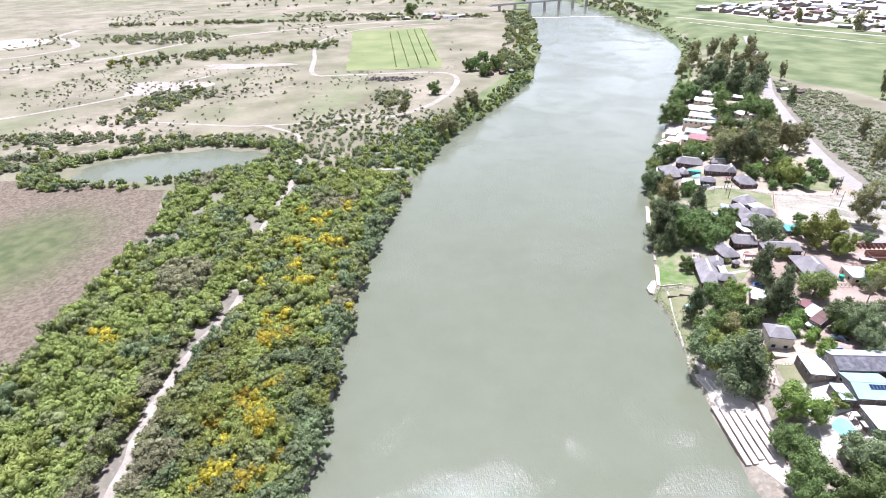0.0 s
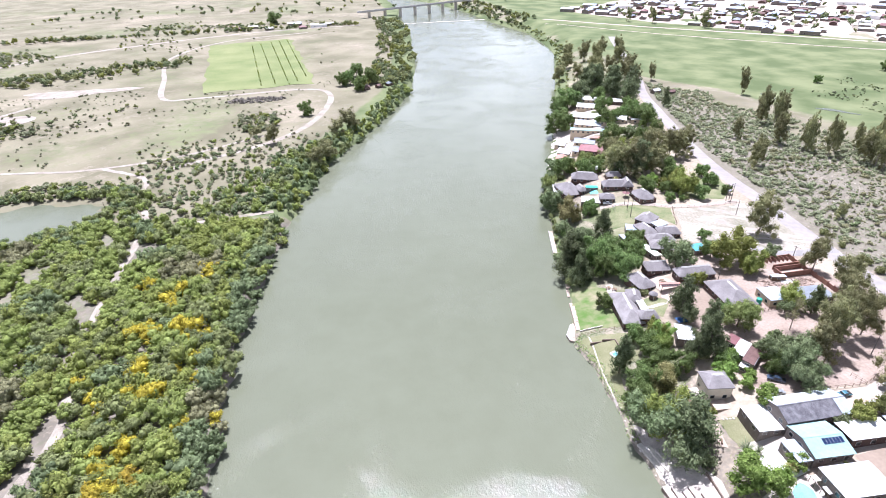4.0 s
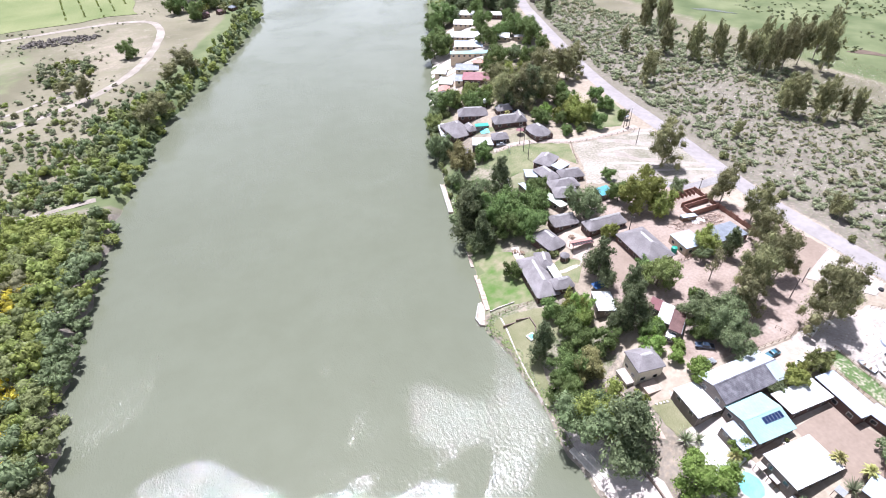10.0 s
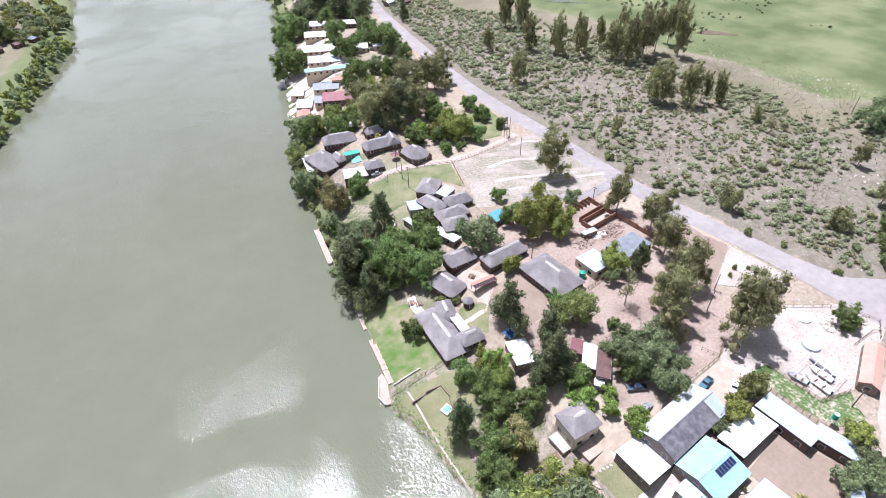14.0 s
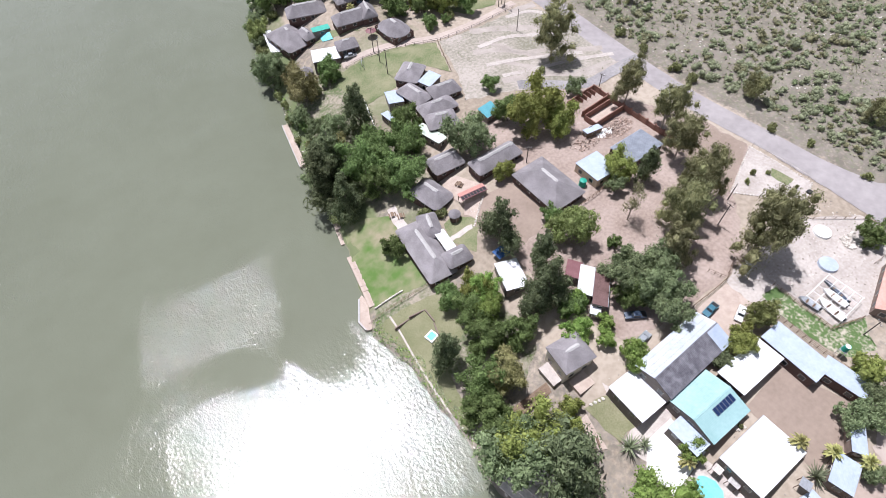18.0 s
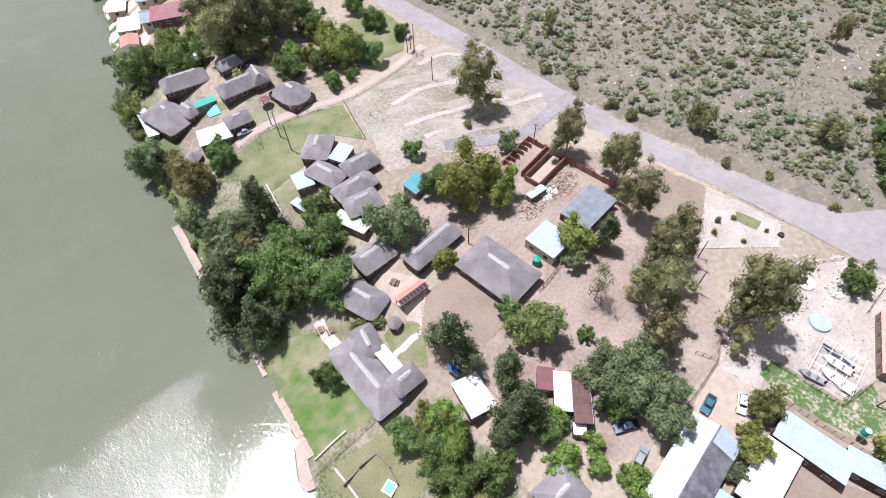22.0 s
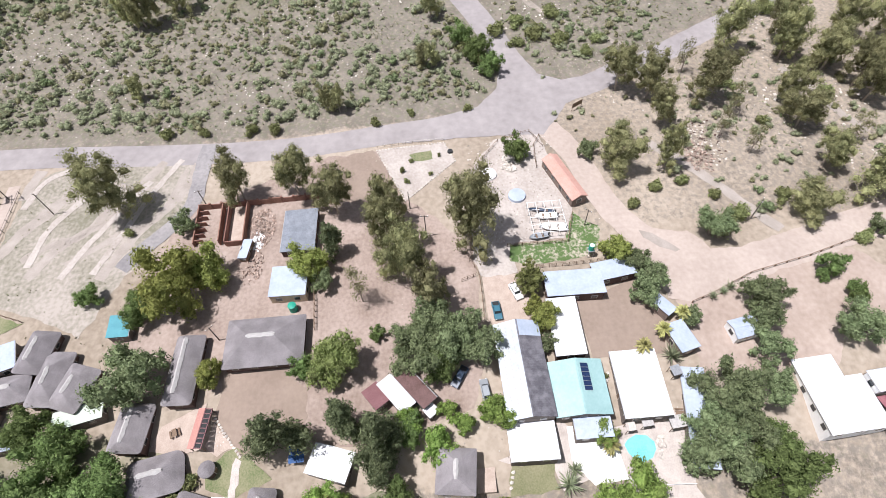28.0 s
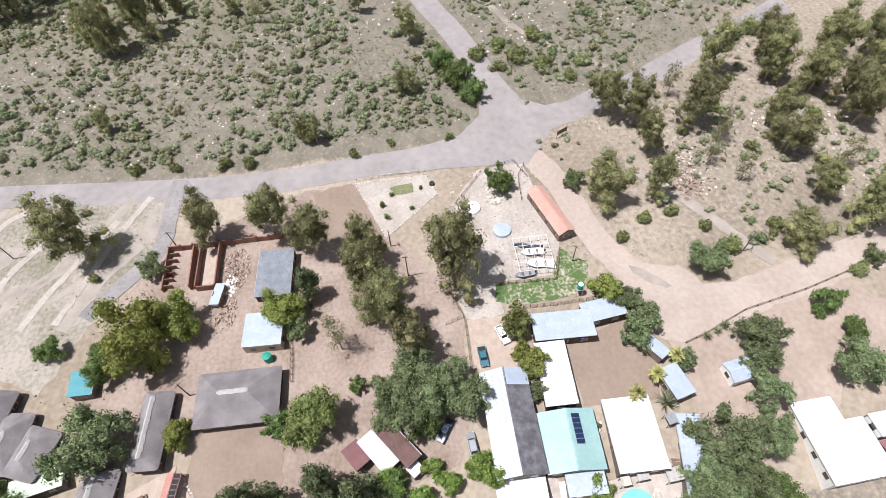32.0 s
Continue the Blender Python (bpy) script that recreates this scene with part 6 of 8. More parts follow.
for i in range(170):
    y = 480 + 450 * rng.random()
    spots.append((right_x(y) + rng.uniform(1, 14), y, rng.uniform(1.2, 3), rng.uniform(1.2, 3.4), rng.choice((0, 1, 3))))
for i in range(5200):
    x, y = rng.uniform(330, 640), rng.uniform(190, 540)
    if noise.noise((x * 0.03, y * 0.03, 6)) + 0.75 * (1 - math.hypot((x - 440) / 90, (y - 352) / 75)) > 0.25 + rng.uniform(-0.25, 0.25):
        r = rng.uniform(0.5, 1.7)
        spots.append((x, y, r, r * 0.9, rng.choice((3, 3, 6, 1))))
stuff("far_trees", "scattered bushes and tree belts on the plains", "trees", spots, far_t, thicket_mats)

# ---- river edge ----
def prism(outline, z0, z1):
    bm = bmesh.new()
    f = bm.faces.new([bm.verts.new((x, y, z0)) for x, y in outline])
    r = bmesh.ops.extrude_face_region(bm, geom=[f])
    for v in r["geom"]:
        if isinstance(v, bmesh.types.BMVert):
            v.co.z = z1
    bmesh.ops.recalc_face_normals(bm, faces=bm.faces[:])
    return bm


def wall_along(name, label, pts, width, top, mat, category="wall", kind="structure", depth=2.0, step=2.0, gap=0.03):
    """A wall of separate blocks along a line; top: height above the ground."""
    ob = thing(name, label, category, kind=kind)
    line = smooth_line([(*q, 0) for q in pts], 4)
    for a, b in zip(line, line[1:]):
        n = max(1, round((b - a).length / step))
        for i in range(n):
            p, q = a.lerp(b, i / n), a.lerp(b, (i + 1) / n)
            c = (p + q) / 2
            z = ground_z(c.x, c.y)
            part("block", box((q - p).length - gap, width, depth + top, 0, 0, -depth, bevel=0.04), mat, ob, m=pose(c.x, c.y, z, 0, 0, math.degrees(math.atan2(q.y - p.y, q.x - p.x))))
    return ob


wall_along("wall_river", "weathered concrete river wall with pale coping", ((82.6, 216), (80, 206), (78, 197), (76.4, 190), (75.6, 186.5)), 1.7, 0.3, M["pink_paving"], gap=0.01)
pier = thing("pier", "pale concrete corner pier at the water", "pier", pose(72.8, 186.2, WATER), kind="structure")
part("deck", prism(((2.6, 5.2), (1.2, 4.6), (-2.4, -1.0), (-2.2, -4.0), (-0.8, -4.6), (3.0, -2.6)), -0.6, 0.75), M["pink_paving"], pier)
part("kerb", prism(((1.2, 4.6), (-2.4, -1.0), (-2.2, -4.0), (-1.9, -4.0), (-2.0, -1.1), (1.5, 4.4)), 0.75, 1.05), M["cement"], pier)
jetty = thing("jetty", "pale concrete jetty strip along the bank", "jetty", pose(88.8, 252, WATER), kind="structure")
part("deck", box(2.0, 21.0, 1.0, 0, 0, -0.2, -13, 0.06), M["pink_paving"], jetty)
part("kerb", box(0.25, 21.0, 0.3, -0.95, 0.2, 0.8, -13, 0.03), M["cement"], jetty)
steps = thing("river_steps", "broad pale concrete terraces stepping into the river", "steps", kind="structure")
for k in range(6):
    x, length = 74.3 + 1.9 * k, (21.0, 20.0, 17.0, 19.0, 15.0, 12.0)[k]
    top = ground_z(x + 1.4, 110) + 0.25
    slab = part("step", box(1.55, length, 1.5, x, 110.5 - 0.4 * k, top - 1.5, 5, 0.06), M["paving"], steps)
    part("riser", box(0.07, length - 0.2, 1.2, x - 0.82, 110.5 - 0.4 * k - 0.07, top - 1.4, 5), M["dark_plaster"], steps, "thin dark riser strip on the river face")
for k in range(3):
    x = 74.3 + 1.7 * k
    part("step", box(1.5, 10.0 - k, 1.3, x, 130 - k, ground_z(x + 1.2, 130) - 1.1, 12, 0.06), M["stone"], steps, "rough stone terrace edge")
part("step", box(4.5, 10.0, 0.8, 77.8, 93.5, -12.3, 12, 0.06), M["pink_paving"], steps, "pinkish lower landing")
wall_along("wall_terrace", "low dark retaining wall above the terraces", ((84.6, 121), (84.6, 114), (84.4, 106), (84, 99)), 0.35, 0.9, M["dark_plaster"], depth=1.0)

stone_me = []
for k in range(4):
    v, f = ico(1)
    rg = np.random.default_rng(k)
    stone_me.append(mesh_object("stone", (v * (1 + 0.25 * rg.standard_normal((len(v), 1)).clip(-1, 1)) * (0.5, 0.4, 0.3)).tolist(), f, M["stone"]))


def stones(name, label, spots, category="stones", kind="", group=""):
    ob = thing(name, label, category, kind=kind, group=group)
    for x, y, s in spots:
        part("stone", stone_me[rng.randrange(4)], None, ob, m=pose(x, y, ground_z(x, y) + 0.12 * s, 0, 0, rng.uniform(0, 360)) @ Matrix.Diagonal((s, s, s, 1)))
    return ob


stones("bank_stones", "pale boulders along the water line", [(right_x(y) + rng.uniform(-0.6, 1.6), y, rng.uniform(0.4, 1.1)) for y in [120 + i * 1.6 for i in range(26)]])
stones("bank_stones", "pale boulders below the northern gardens", [(right_x(y) + rng.uniform(-0.4, 1.4), y, rng.uniform(0.4, 1.0)) for y in [217 + i * 2.3 for i in range(24)]])

# ---- fences ----
def fence(label, pts, hgt=1.3, step=2.4, rails=2, mat="wood", name="fence", r=0.06):
    ob = thing(name, label, "fence")
    line = []
    for (x0, y0), (x1, y1) in zip(pts, pts[1:]):
        n = max(1, round(math.hypot(x1 - x0, y1 - y0) / step))
        line += [(x0 + (x1 - x0) * i / n, y0 + (y1 - y0) * i / n) for i in range(n)]
    line.append(pts[-1])
    post = bpy.data.meshes.new("post")
    bm = rod((0, 0, -0.3), (0, 0, hgt), r * 1.4, r, 6)
    bm.to_mesh(post)
    bm.free()
    post.materials.append(M[mat])
    for x, y in line:
        part("post", post, None, ob, m=pose(x, y, ground_z(x, y)))
    for k in range(rails):
        for (x0, y0), (x1, y1) in zip(line, line[1:]):
            f = (k + 1) / rails * 0.92
            part("rail", rod((x0, y0, ground_z(x0, y0) + hgt * f), (x1, y1, ground_z(x1, y1) + hgt * f), r * 0.7, sides=5), M[mat], ob)
    return ob


fence("wooden rail fence down the river lawn", ((89.5, 180.6), (83.6, 181.6), (77.5, 182.6), (72.5, 183.2)))
wall_along("wall_lawn", "low rough stone wall beside the lawn", ((75.6, 185.4), (79.6, 184.9), (83.7, 184.2)), 0.35, 0.6, M["stone"], depth=0.8)
fence("wooden fence between lawn and sandy plot", ((148, 253), (144.5, 245), (141.3, 237)), 1.2)
fence("wire and post fence along the lane", ((118, 264.5), (135, 258.5), (149, 252.3), (165, 251), (181, 251.5)), 1.2, 3.0, 2, "pole")
fence("timber fence beside the driveway", ((147.9, 137), (141.8, 134.6), (137.3, 134.6), (130, 134.9)), 1.4)
fence("timber pole fence by the yard", ((141.8, 134.6), (140.4, 138.6)), 1.4, 1.4)
fence("dark timber fence round the grass strip", ((148.6, 127), (148.4, 120), (148.2, 112.8), (156.2, 110)), 1.5, 1.6, 3)
fence("rail fence beside the boat yard", ((171.5, 133.5), (178, 128.5), (183.5, 124)), 1.1)
fence("rail fence round the boat yard corner", ((184.5, 122), (186, 115), (180, 112.5)), 1.1)
fence("log fence beside the dirt road", ((129.5, 90), (131, 85), (135, 75), (138, 60), (141, 49), (147, 28)), 0.9, 3.0, 1, "wood", r=0.12)
fence("timber fence behind the court", ((142, 121.5), (141.8, 114), (142, 106)), 1.6, 1.6, 3)
fence("timber fence beside the thatched hall", ((132, 171.3), (138, 171.5), (142, 171.8)), 1.6, 1.5, 3)
fence("white rail fence of the river terrace", ((97, 112.2), (95.4, 106), (95, 99.8)), 1.0, 2.0, 2, "white_paint")
wall_along("wall_garden", "low white garden wall by the pool lawn", ((110, 235.5), (112.5, 243), (114, 248)), 0.25, 0.7, M["white_paint"], depth=0.6)

# ---- walled garden beside the road ----
drape("stone_garden", ((184.3, 156.9), (185.1, 138.6), (177.7, 136.2), (165.6, 150)), M["pale_sand"], "gravelled garden plot with stone edging", 0.13)
corner = ((184.3, 156.9), (185.1, 138.6), (177.7, 136.2), (165.6, 150), (184.3, 156.9))
edge_spots = []
for (x0, y0), (x1, y1) in zip(corner, corner[1:]):
    n = round(math.hypot(x1 - x0, y1 - y0) / 0.85)
    edge_spots += [(x0 + (x1 - x0) * i / n, y0 + (y1 - y0) * i / n, rng.uniform(0.55, 0.8)) for i in range(n)]
stones("stone_edging", "row of white stones round the garden plot", edge_spots)
for x, y, r, hgt in ((175.5, 150.3, 0.9, 2.2), (171.6, 149.3, 1.1, 2.0), (178.8, 147.9, 0.9, 1.5), (180.1, 140.2, 0.7, 1.4), (173.6, 143.0, 0.8, 1.6)):
    grow("shrub", x, y, r, hgt)
drape("herb_bed", ((182, 148), (182.3, 142.5), (179, 142), (178.8, 147)), M["lawn"], "patch of low green herbs", 0.16)
tyre = thing("planter", "black rubber tyre planter on the gravel", "planter", pose(181.2, 137.2, ground_z(181.2, 137.2) + 0.1))
bm = bmesh.new()
bmesh.ops.create_cone(bm, segments=16, radius1=0.75, radius2=0.7, depth=0.5, cap_ends=True, matrix=Matrix.Translation((0, 0, 0.25)))
part("tyre", bm, M["black"], tyre)

# ---- brick ruin ----
ruin = thing("brick_ruin", "unfinished red-brown brick rooms without roof", "ruin")


def ruin_wall(x0, y0, x1, y1, hgt, t=0.28):
    l = math.hypot(x1 - x0, y1 - y0)
    part("wall", box(l, t, hgt + 0.2, 0, 0, -0.2, bevel=0.03), M["ruin_brick"], ruin, m=pose((x0 + x1) / 2, (y0 + y1) / 2, 0.1, 0, 0, math.degrees(math.atan2(y1 - y0, x1 - x0))))


for i in range(11):
    y0, y1 = 202 - i * 3.0, 202 - (i + 1) * 3.0
    ruin_wall(169.3, y0 - 0.12, 169.2, y1 + 0.12, 1.9 - 0.25 * (i % 2))
    part("pillar", box(0.45, 0.45, 2.3, 169.25, y1, 0, bevel=0.03), M["ruin_brick"], ruin)
ruin_wall(157.6, 201.4, 169.1, 201.8, 1.6)
ruin_wall(157.4, 195.2, 168.9, 195.6, 2.0)
ruin_wall(156.9, 193.7, 168.9, 193.9, 2.0)
ruin_wall(156.9, 189.2, 168.9, 189.4, 2.2)
ruin_wall(156.9, 189.4, 156.9, 193.5, 1.8)
for k in range(6):
    ruin_wall(158.5 + 1.8 * k, 199.2, 158.5 + 1.8 * k, 201.3, 1.4, 0.2)
drape("ruin_floor", ((157.2, 193.5), (168.7, 193.7), (168.7, 189.6), (157.2, 189.4)), M["pink_paving"], "dusty concrete floor of the ruin", 0.13, jitter=0)


def rubble(name, label, cx, cy, rx, ry, n, seed, mat="rubble", smax=0.5):
    """A heap of broken pieces joined into one object."""
    rg = np.random.default_rng(seed)
    vs, fs = [], []
    for i in range(n):
        a, q = rg.uniform(0, math.tau), math.sqrt(rg.uniform(0, 1))
        x, y, s = cx + rx * q * math.cos(a), cy + ry * q * math.sin(a), rg.uniform(0.15, smax)
        cubes = np.array([(i & 1, i >> 1 & 1, i >> 2) for i in range(8)]) - 0.5
        rot = np.array(Matrix.Rotation(rg.uniform(0, 3), 3, Vector(rg.standard_normal(3))))
        b = len(vs)
        vs += ((cubes * (2 * s, 1.2 * s, 0.7 * s)) @ rot.T + (x, y, ground_z(x, y) + 0.2 * s + 0.5 * (1 - q) * rg.uniform(0, 1))).tolist()
        fs += [tuple(b + k for k in f) for f in ((0, 2, 3, 1), (4, 5, 7, 6), (0, 1, 5, 4), (2, 6, 7, 3), (0, 4, 6, 2), (1, 3, 7, 5))]
    return tagged(new(name, mesh_object(name, vs, fs, M[mat])), label, "rubble", kind="stuff")


rubble("rubble_heap", "heap of broken brick and pale rubble", 161.5, 185.5, 6, 3.4, 420, 1, smax=0.32)
rubble("rubble_heap", "blue and white scrap beside the lean-to", 157.5, 186.3, 3, 1.6, 90, 2, "white_paint", 0.4)
rubble("stone_heap", "heap of grey concrete slabs in the yard", 174.5, 122.6, 2.6, 2.0, 60, 3, "stone", 0.8)
rubble("rubble_heap", "scattered dry branches and rubble on soil", 150, 187, 5, 3, 120, 4, "rubble", 0.35)
rubble("rubble_heap", "stony debris among the trees", 171, 73, 6, 4, 120, 6, "rubble", 0.5)
rubble("debris_heap", "dark heap of cut branches on the plain", -86, 540, 26, 9, 300, 5, "pole", 1.6)

# ---- boat and scrap yard ----
rack = thing("scaffold_rack", "open rack of white metal poles", "rack")
for i in range(5):
    for j in range(5):
        x, y = 150.2 + 2.3 * i, 112.6 + 2.0 * j
        part("pole", rod((x, y, 0), (x, y, 2.2), 0.07, sides=5), M["white_paint"], rack)
for i in range(5):
    x = 150.2 + 2.3 * i
    part("beam", rod((x, 112.4, 2.2), (x, 120.8, 2.2), 0.06, sides=5), M["white_paint"], rack)
    part("beam", rod((150, 112.6 + 2.0 * i, 2.25), (159.6, 112.6 + 2.0 * i, 2.25), 0.06, sides=5), M["white_paint"], rack)


def boat(label, x, y, turn, l, w, hull):
    ob = thing("boat", label, "boat", pose(x, y, ground_z(x, y) + 0.12, 0, 0, turn), "boats in the yard")
    n, vs, fs = 10, [], []
    for k in range(n + 1):
        f = k / n
        half = w / 2 * min(1, 2.4 * (1 - f) ** 0.7) * (0.85 + 0.15 * min(1, f * 4))
        xx = (f - 0.5) * l
        vs += [(xx, -half, 0.95), (xx, -half * 0.6, 0.25), (xx, 0, 0.05), (xx, half * 0.6, 0.25), (xx, half, 0.95), (xx, half * 0.8, 0.85), (xx, 0, 0.6), (xx, -half * 0.8, 0.85)]
    for k in range(n):
        for i in range(8):
            fs.append((k * 8 + i, k * 8 + (i + 1) % 8, k * 8 + 8 + (i + 1) % 8, k * 8 + 8 + i))
    fs += [tuple(range(8)), tuple(range(n * 8 + 7, n * 8 - 1, -1))]
    part("hull", mesh_object("hull", vs, fs, M[hull]), None, ob)
    for k in (-0.2, 0.12):
        part("seat", box(0.4, w * 0.7, 0.08, k * l, 0, 0.82), M["wood"], ob)
    part("motor", box(0.35, 0.4, 0.9, -l / 2 - 0.1, 0, 0.5, bevel=0.05), M["black"], ob)


boat("white fibreglass boat on the pale sand", 152.6, 115.5, 80, 6.4, 2.2, "white_paint")
boat("white boat under the pole rack", 156.0, 116.5, 86, 5.6, 1.9, "white_paint")
boat("dark canoe on the pole rack", 157.8, 117.2, 75, 6.5, 0.9, "car_dark")
boat("grey skiff beside the rack", 150.3, 119.3, 95, 4.6, 1.7, "car_silver")
for label, x, y, r, hgt, mt in (("low white round concrete tank", 171.5, 128.2, 2.1, 0.6, "white_paint"), ("round pale tarpaulin-covered tank", 163.5, 122.2, 2.2, 0.7, "pale_blue_sheet"), ("green plastic water tank beside the hall", 137.6, 176.2, 0.95, 1.9, "green_plastic")):
    ob = thing("tank", label, "tank", pose(x, y, ground_z(x, y) + 0.08))
    bm = bmesh.new()
    bmesh.ops.create_cone(bm, segments=20, radius1=r, radius2=r * 0.97, depth=hgt, cap_ends=True, matrix=Matrix.Translation((0, 0, hgt / 2)))
    part("body", bm, M[mt], ob)
    bm = bmesh.new()
    bmesh.ops.create_cone(bm, segments=20, radius1=r * 0.93, radius2=r * 0.3, depth=0.25, cap_ends=True, matrix=Matrix.Translation((0, 0, hgt + 0.125)))
    part("lid", bm, M[mt], ob)
tower = thing("water_tower", "green water tank on a steel stand", "tank", pose(144, 108.8, ground_z(144, 108.8)))
for sx in (-0.8, 0.8):
    for sy in (-0.8, 0.8):
        part("leg", rod((sx * 1.15, sy * 1.15, -0.1), (sx, sy, 3.0), 0.07, sides=5), M["metal"], tower)
part("platform", box(2.0, 2.0, 0.12, 0, 0, 3.0), M["metal"], tower)
bm = bmesh.new()
bmesh.ops.create_cone(bm, segments=18, radius1=0.9, radius2=0.86, depth=1.9, cap_ends=True, matrix=Matrix.Translation((0, 0, 4.07)))
part("tank", bm, M["green_plastic"], tower)
tower.matrix_basis = tower.matrix_basis @ Matrix.Diagonal((0.72, 0.72, 0.8, 1))
part("cap", rod((0, 0, 5.0), (0, 0, 5.25), 0.8, 0.25, 14), M["white_paint"], tower)


# ---- vehicles ----
def car(label, x, y, turn, paint, pickup=False, l=4.4, w=1.72):
    ob = thing("pickup_truck" if pickup else "car", label, "car", pose(x, y, ground_z(x, y) + 0.13, 0, 0, turn), "parked vehicles")
    hood, roof0, roof1, tail = 0.24 * l, 0.12 * l, -0.16 * l if pickup else -0.34 * l, -0.22 * l if pickup else -0.46 * l
    prof = [(l / 2, 0.35), (l / 2 - 0.05, 0.68), (hood, 0.88), (tail, 0.9), (-l / 2 + 0.04, 0.86), (-l / 2, 0.35)]
    cab = [(hood - 0.02, 0.88), (roof0, 1.42), (roof1, 1.44), (tail, 0.9)]
    for nm, pr, ww, mt in (("body", prof, w, paint), ("cab", cab, w * 0.86, paint)):
        bm = bmesh.new()
        ring = [[bm.verts.new((px, s * ww / 2 * (1 if nm == "body" or pz < 1 else 0.86), pz)) for px, pz in pr] for s in (-1, 1)]
        n = len(pr)
        for i in range(n):
            bm.faces.new((ring[0][i], ring[0][(i + 1) % n], ring[1][(i + 1) % n], ring[1][i]))
        bm.faces.new(list(reversed(ring[0])))
        bm.faces.new(ring[1])
        bmesh.ops.recalc_face_normals(bm, faces=bm.faces[:])
        bmesh.ops.bevel(bm, geom=bm.edges[:], offset=0.05, segments=1, affect="EDGES")
        part(nm, bm, M[mt], ob)

    def pane(nm, a, b):
        v = [(a[0], -w * 0.37, a[1]), (a[0], w * 0.37, a[1]), (b[0], w * 0.34, b[1]), (b[0], -w * 0.34, b[1])]
        d = Vector((a[1] - b[1], 0, b[0] - a[0])).normalized()
        d = d if d.z > 0 else -d
        vs = [tuple(Vector(p) + d * k) for k in (0.03, 0.0) for p in v]
        part(nm, mesh_object(nm, vs, [(0, 1, 2, 3), (7, 6, 5, 4), (0, 4, 5, 1), (1, 5, 6, 2), (2, 6, 7, 3), (3, 7, 4, 0)], M["glass"]), None, ob)

    pane("windscreen", (hood - 0.12, 0.95), (roof0 + 0.06, 1.38))
    pane("rear_window", (tail + 0.07, 0.98), (roof1 - 0.04, 1.38))
    for s in (-1, 1):
        part("side_window", box(roof0 - roof1 + 0.25, 0.04, 0.32, (roof0 + roof1) / 2, s * w * 0.41, 1.0), M["glass"], ob)
        part("headlight", box(0.06, 0.3, 0.14, l / 2 - 0.02, s * w * 0.34, 0.55), M["white_paint"], ob)
        for f in (0.3, -0.3):
            t = part("wheel", rod((f * l, s * (w / 2 - 0.2), 0.2), (f * l, s * (w / 2 + 0.01), 0.2), 0.31, sides=14), M["black"], ob)
            part("rim", rod((f * l, s * (w / 2 + 0.012), 0.2), (f * l, s * (w / 2 + 0.03), 0.2), 0.18, sides=10), M["metal"], t)
    if pickup:
        part("bed", box(0.2 * l, w * 0.8, 0.03, -0.36 * l, 0, 0.9), M["black"], ob, "dark open load bed")
    return ob


car("teal pickup parked on the pale driveway", 131.9, 132.0, 183, "car_teal", True)
car("white hatchback parked beside the hedge", 136.2, 127.2, 198, "car_white")
car("white car parked in tree shade", 148.4, 133.6, 200, "car_white")
car("silver pickup parked by the garage", 121.8, 267.4, 160, "car_silver", True)
car("dark blue pickup under the trees", 118.3, 141.6, 145, "car_dark", True, 4.9)
car("dark car parked between thatched houses", 141.5, 289.5, 160, "car_dark")
car("grey car beside the small cottage", 115.2, 136.8, 5, "car_silver")

# ---- poles ----
def pole(label, x, y, hgt=8.0, arms=1, turn=0.0):
    ob = thing("utility_pole", label, "pole", pose(x, y, ground_z(x, y), 0, 0, turn), "utility poles")
    part("shaft", rod((0, 0, -0.4), (0, 0, hgt), 0.15, 0.1, 8), M["pole"], ob)
    for k in range(arms):
        arm = part("crossarm", box(1.8, 0.12, 0.12, 0, 0, hgt - 0.4 - 0.7 * k), M["pole"], ob)
        for s in (-0.75, 0, 0.75):
            part("insulator", rod((s, 0, hgt - 0.28 - 0.7 * k), (s, 0, hgt - 0.06 - 0.7 * k), 0.06, sides=6), M["white_paint"], arm)


for x, y, hgt, a in ((154, 145.6, 8, 1), (128.3, 262.6, 9, 1), (126.9, 256.8, 9, 1), (125.6, 250.4, 9, 1), (179.2, 253.6, 10, 2), (172.7, 240, 8, 1), (312, 174.6, 8, 1), (149.8, 68.6, 7, 1), (152.6, 107.8, 6, 1), (132, 191.8, 6, 1), (170.4, 200.5, 6, 1), (163, 149, 6, 1), (232, 253, 7, 1), (280, 232, 7, 1), (-132, 318, 8, 1)):
    pole("weathered wooden utility pole with crossarm", x, y, hgt, a, rng.uniform(0, 180))
frame_pole = thing("pole_frame", "twin-pole timber frame beside the road", "pole", pose(179.0, 255.8, 0, 0, 0, 20))
for s in (-1.2, 1.2):
    part("shaft", rod((s, 0, -0.3), (s, 0, 8.5), 0.15, 0.1, 8), M["pole"], frame_pole)
part("crossarm", box(3.4, 0.14, 0.16, 0, 0, 7.8), M["pole"], frame_pole)
part("platform", box(2.3, 0.8, 0.7, 0, 0, 4.6, bevel=0.05), M["metal"], frame_pole, "grey metal transformer box")

board = thing("notice_board", "dark notice board on two posts", "sign", pose(193.6, 100, ground_z(193.6, 100), 0, 0, 118))
for s in (-1.7, 1.7):
    part("post", rod((s, 0, -0.2), (s, 0, 2.6), 0.09, sides=6), M["wood"], board)
part("panel", box(3.6, 0.10, 1.5, 0, 0, 1.1, bevel=0.02), M["wood"], board)
for k in range(4):
    part("text_bar", box(2.6 - 0.4 * (k % 2), 0.03, 0.14, 0, -0.07, 1.32 + 0.3 * k), M["cement"], board)

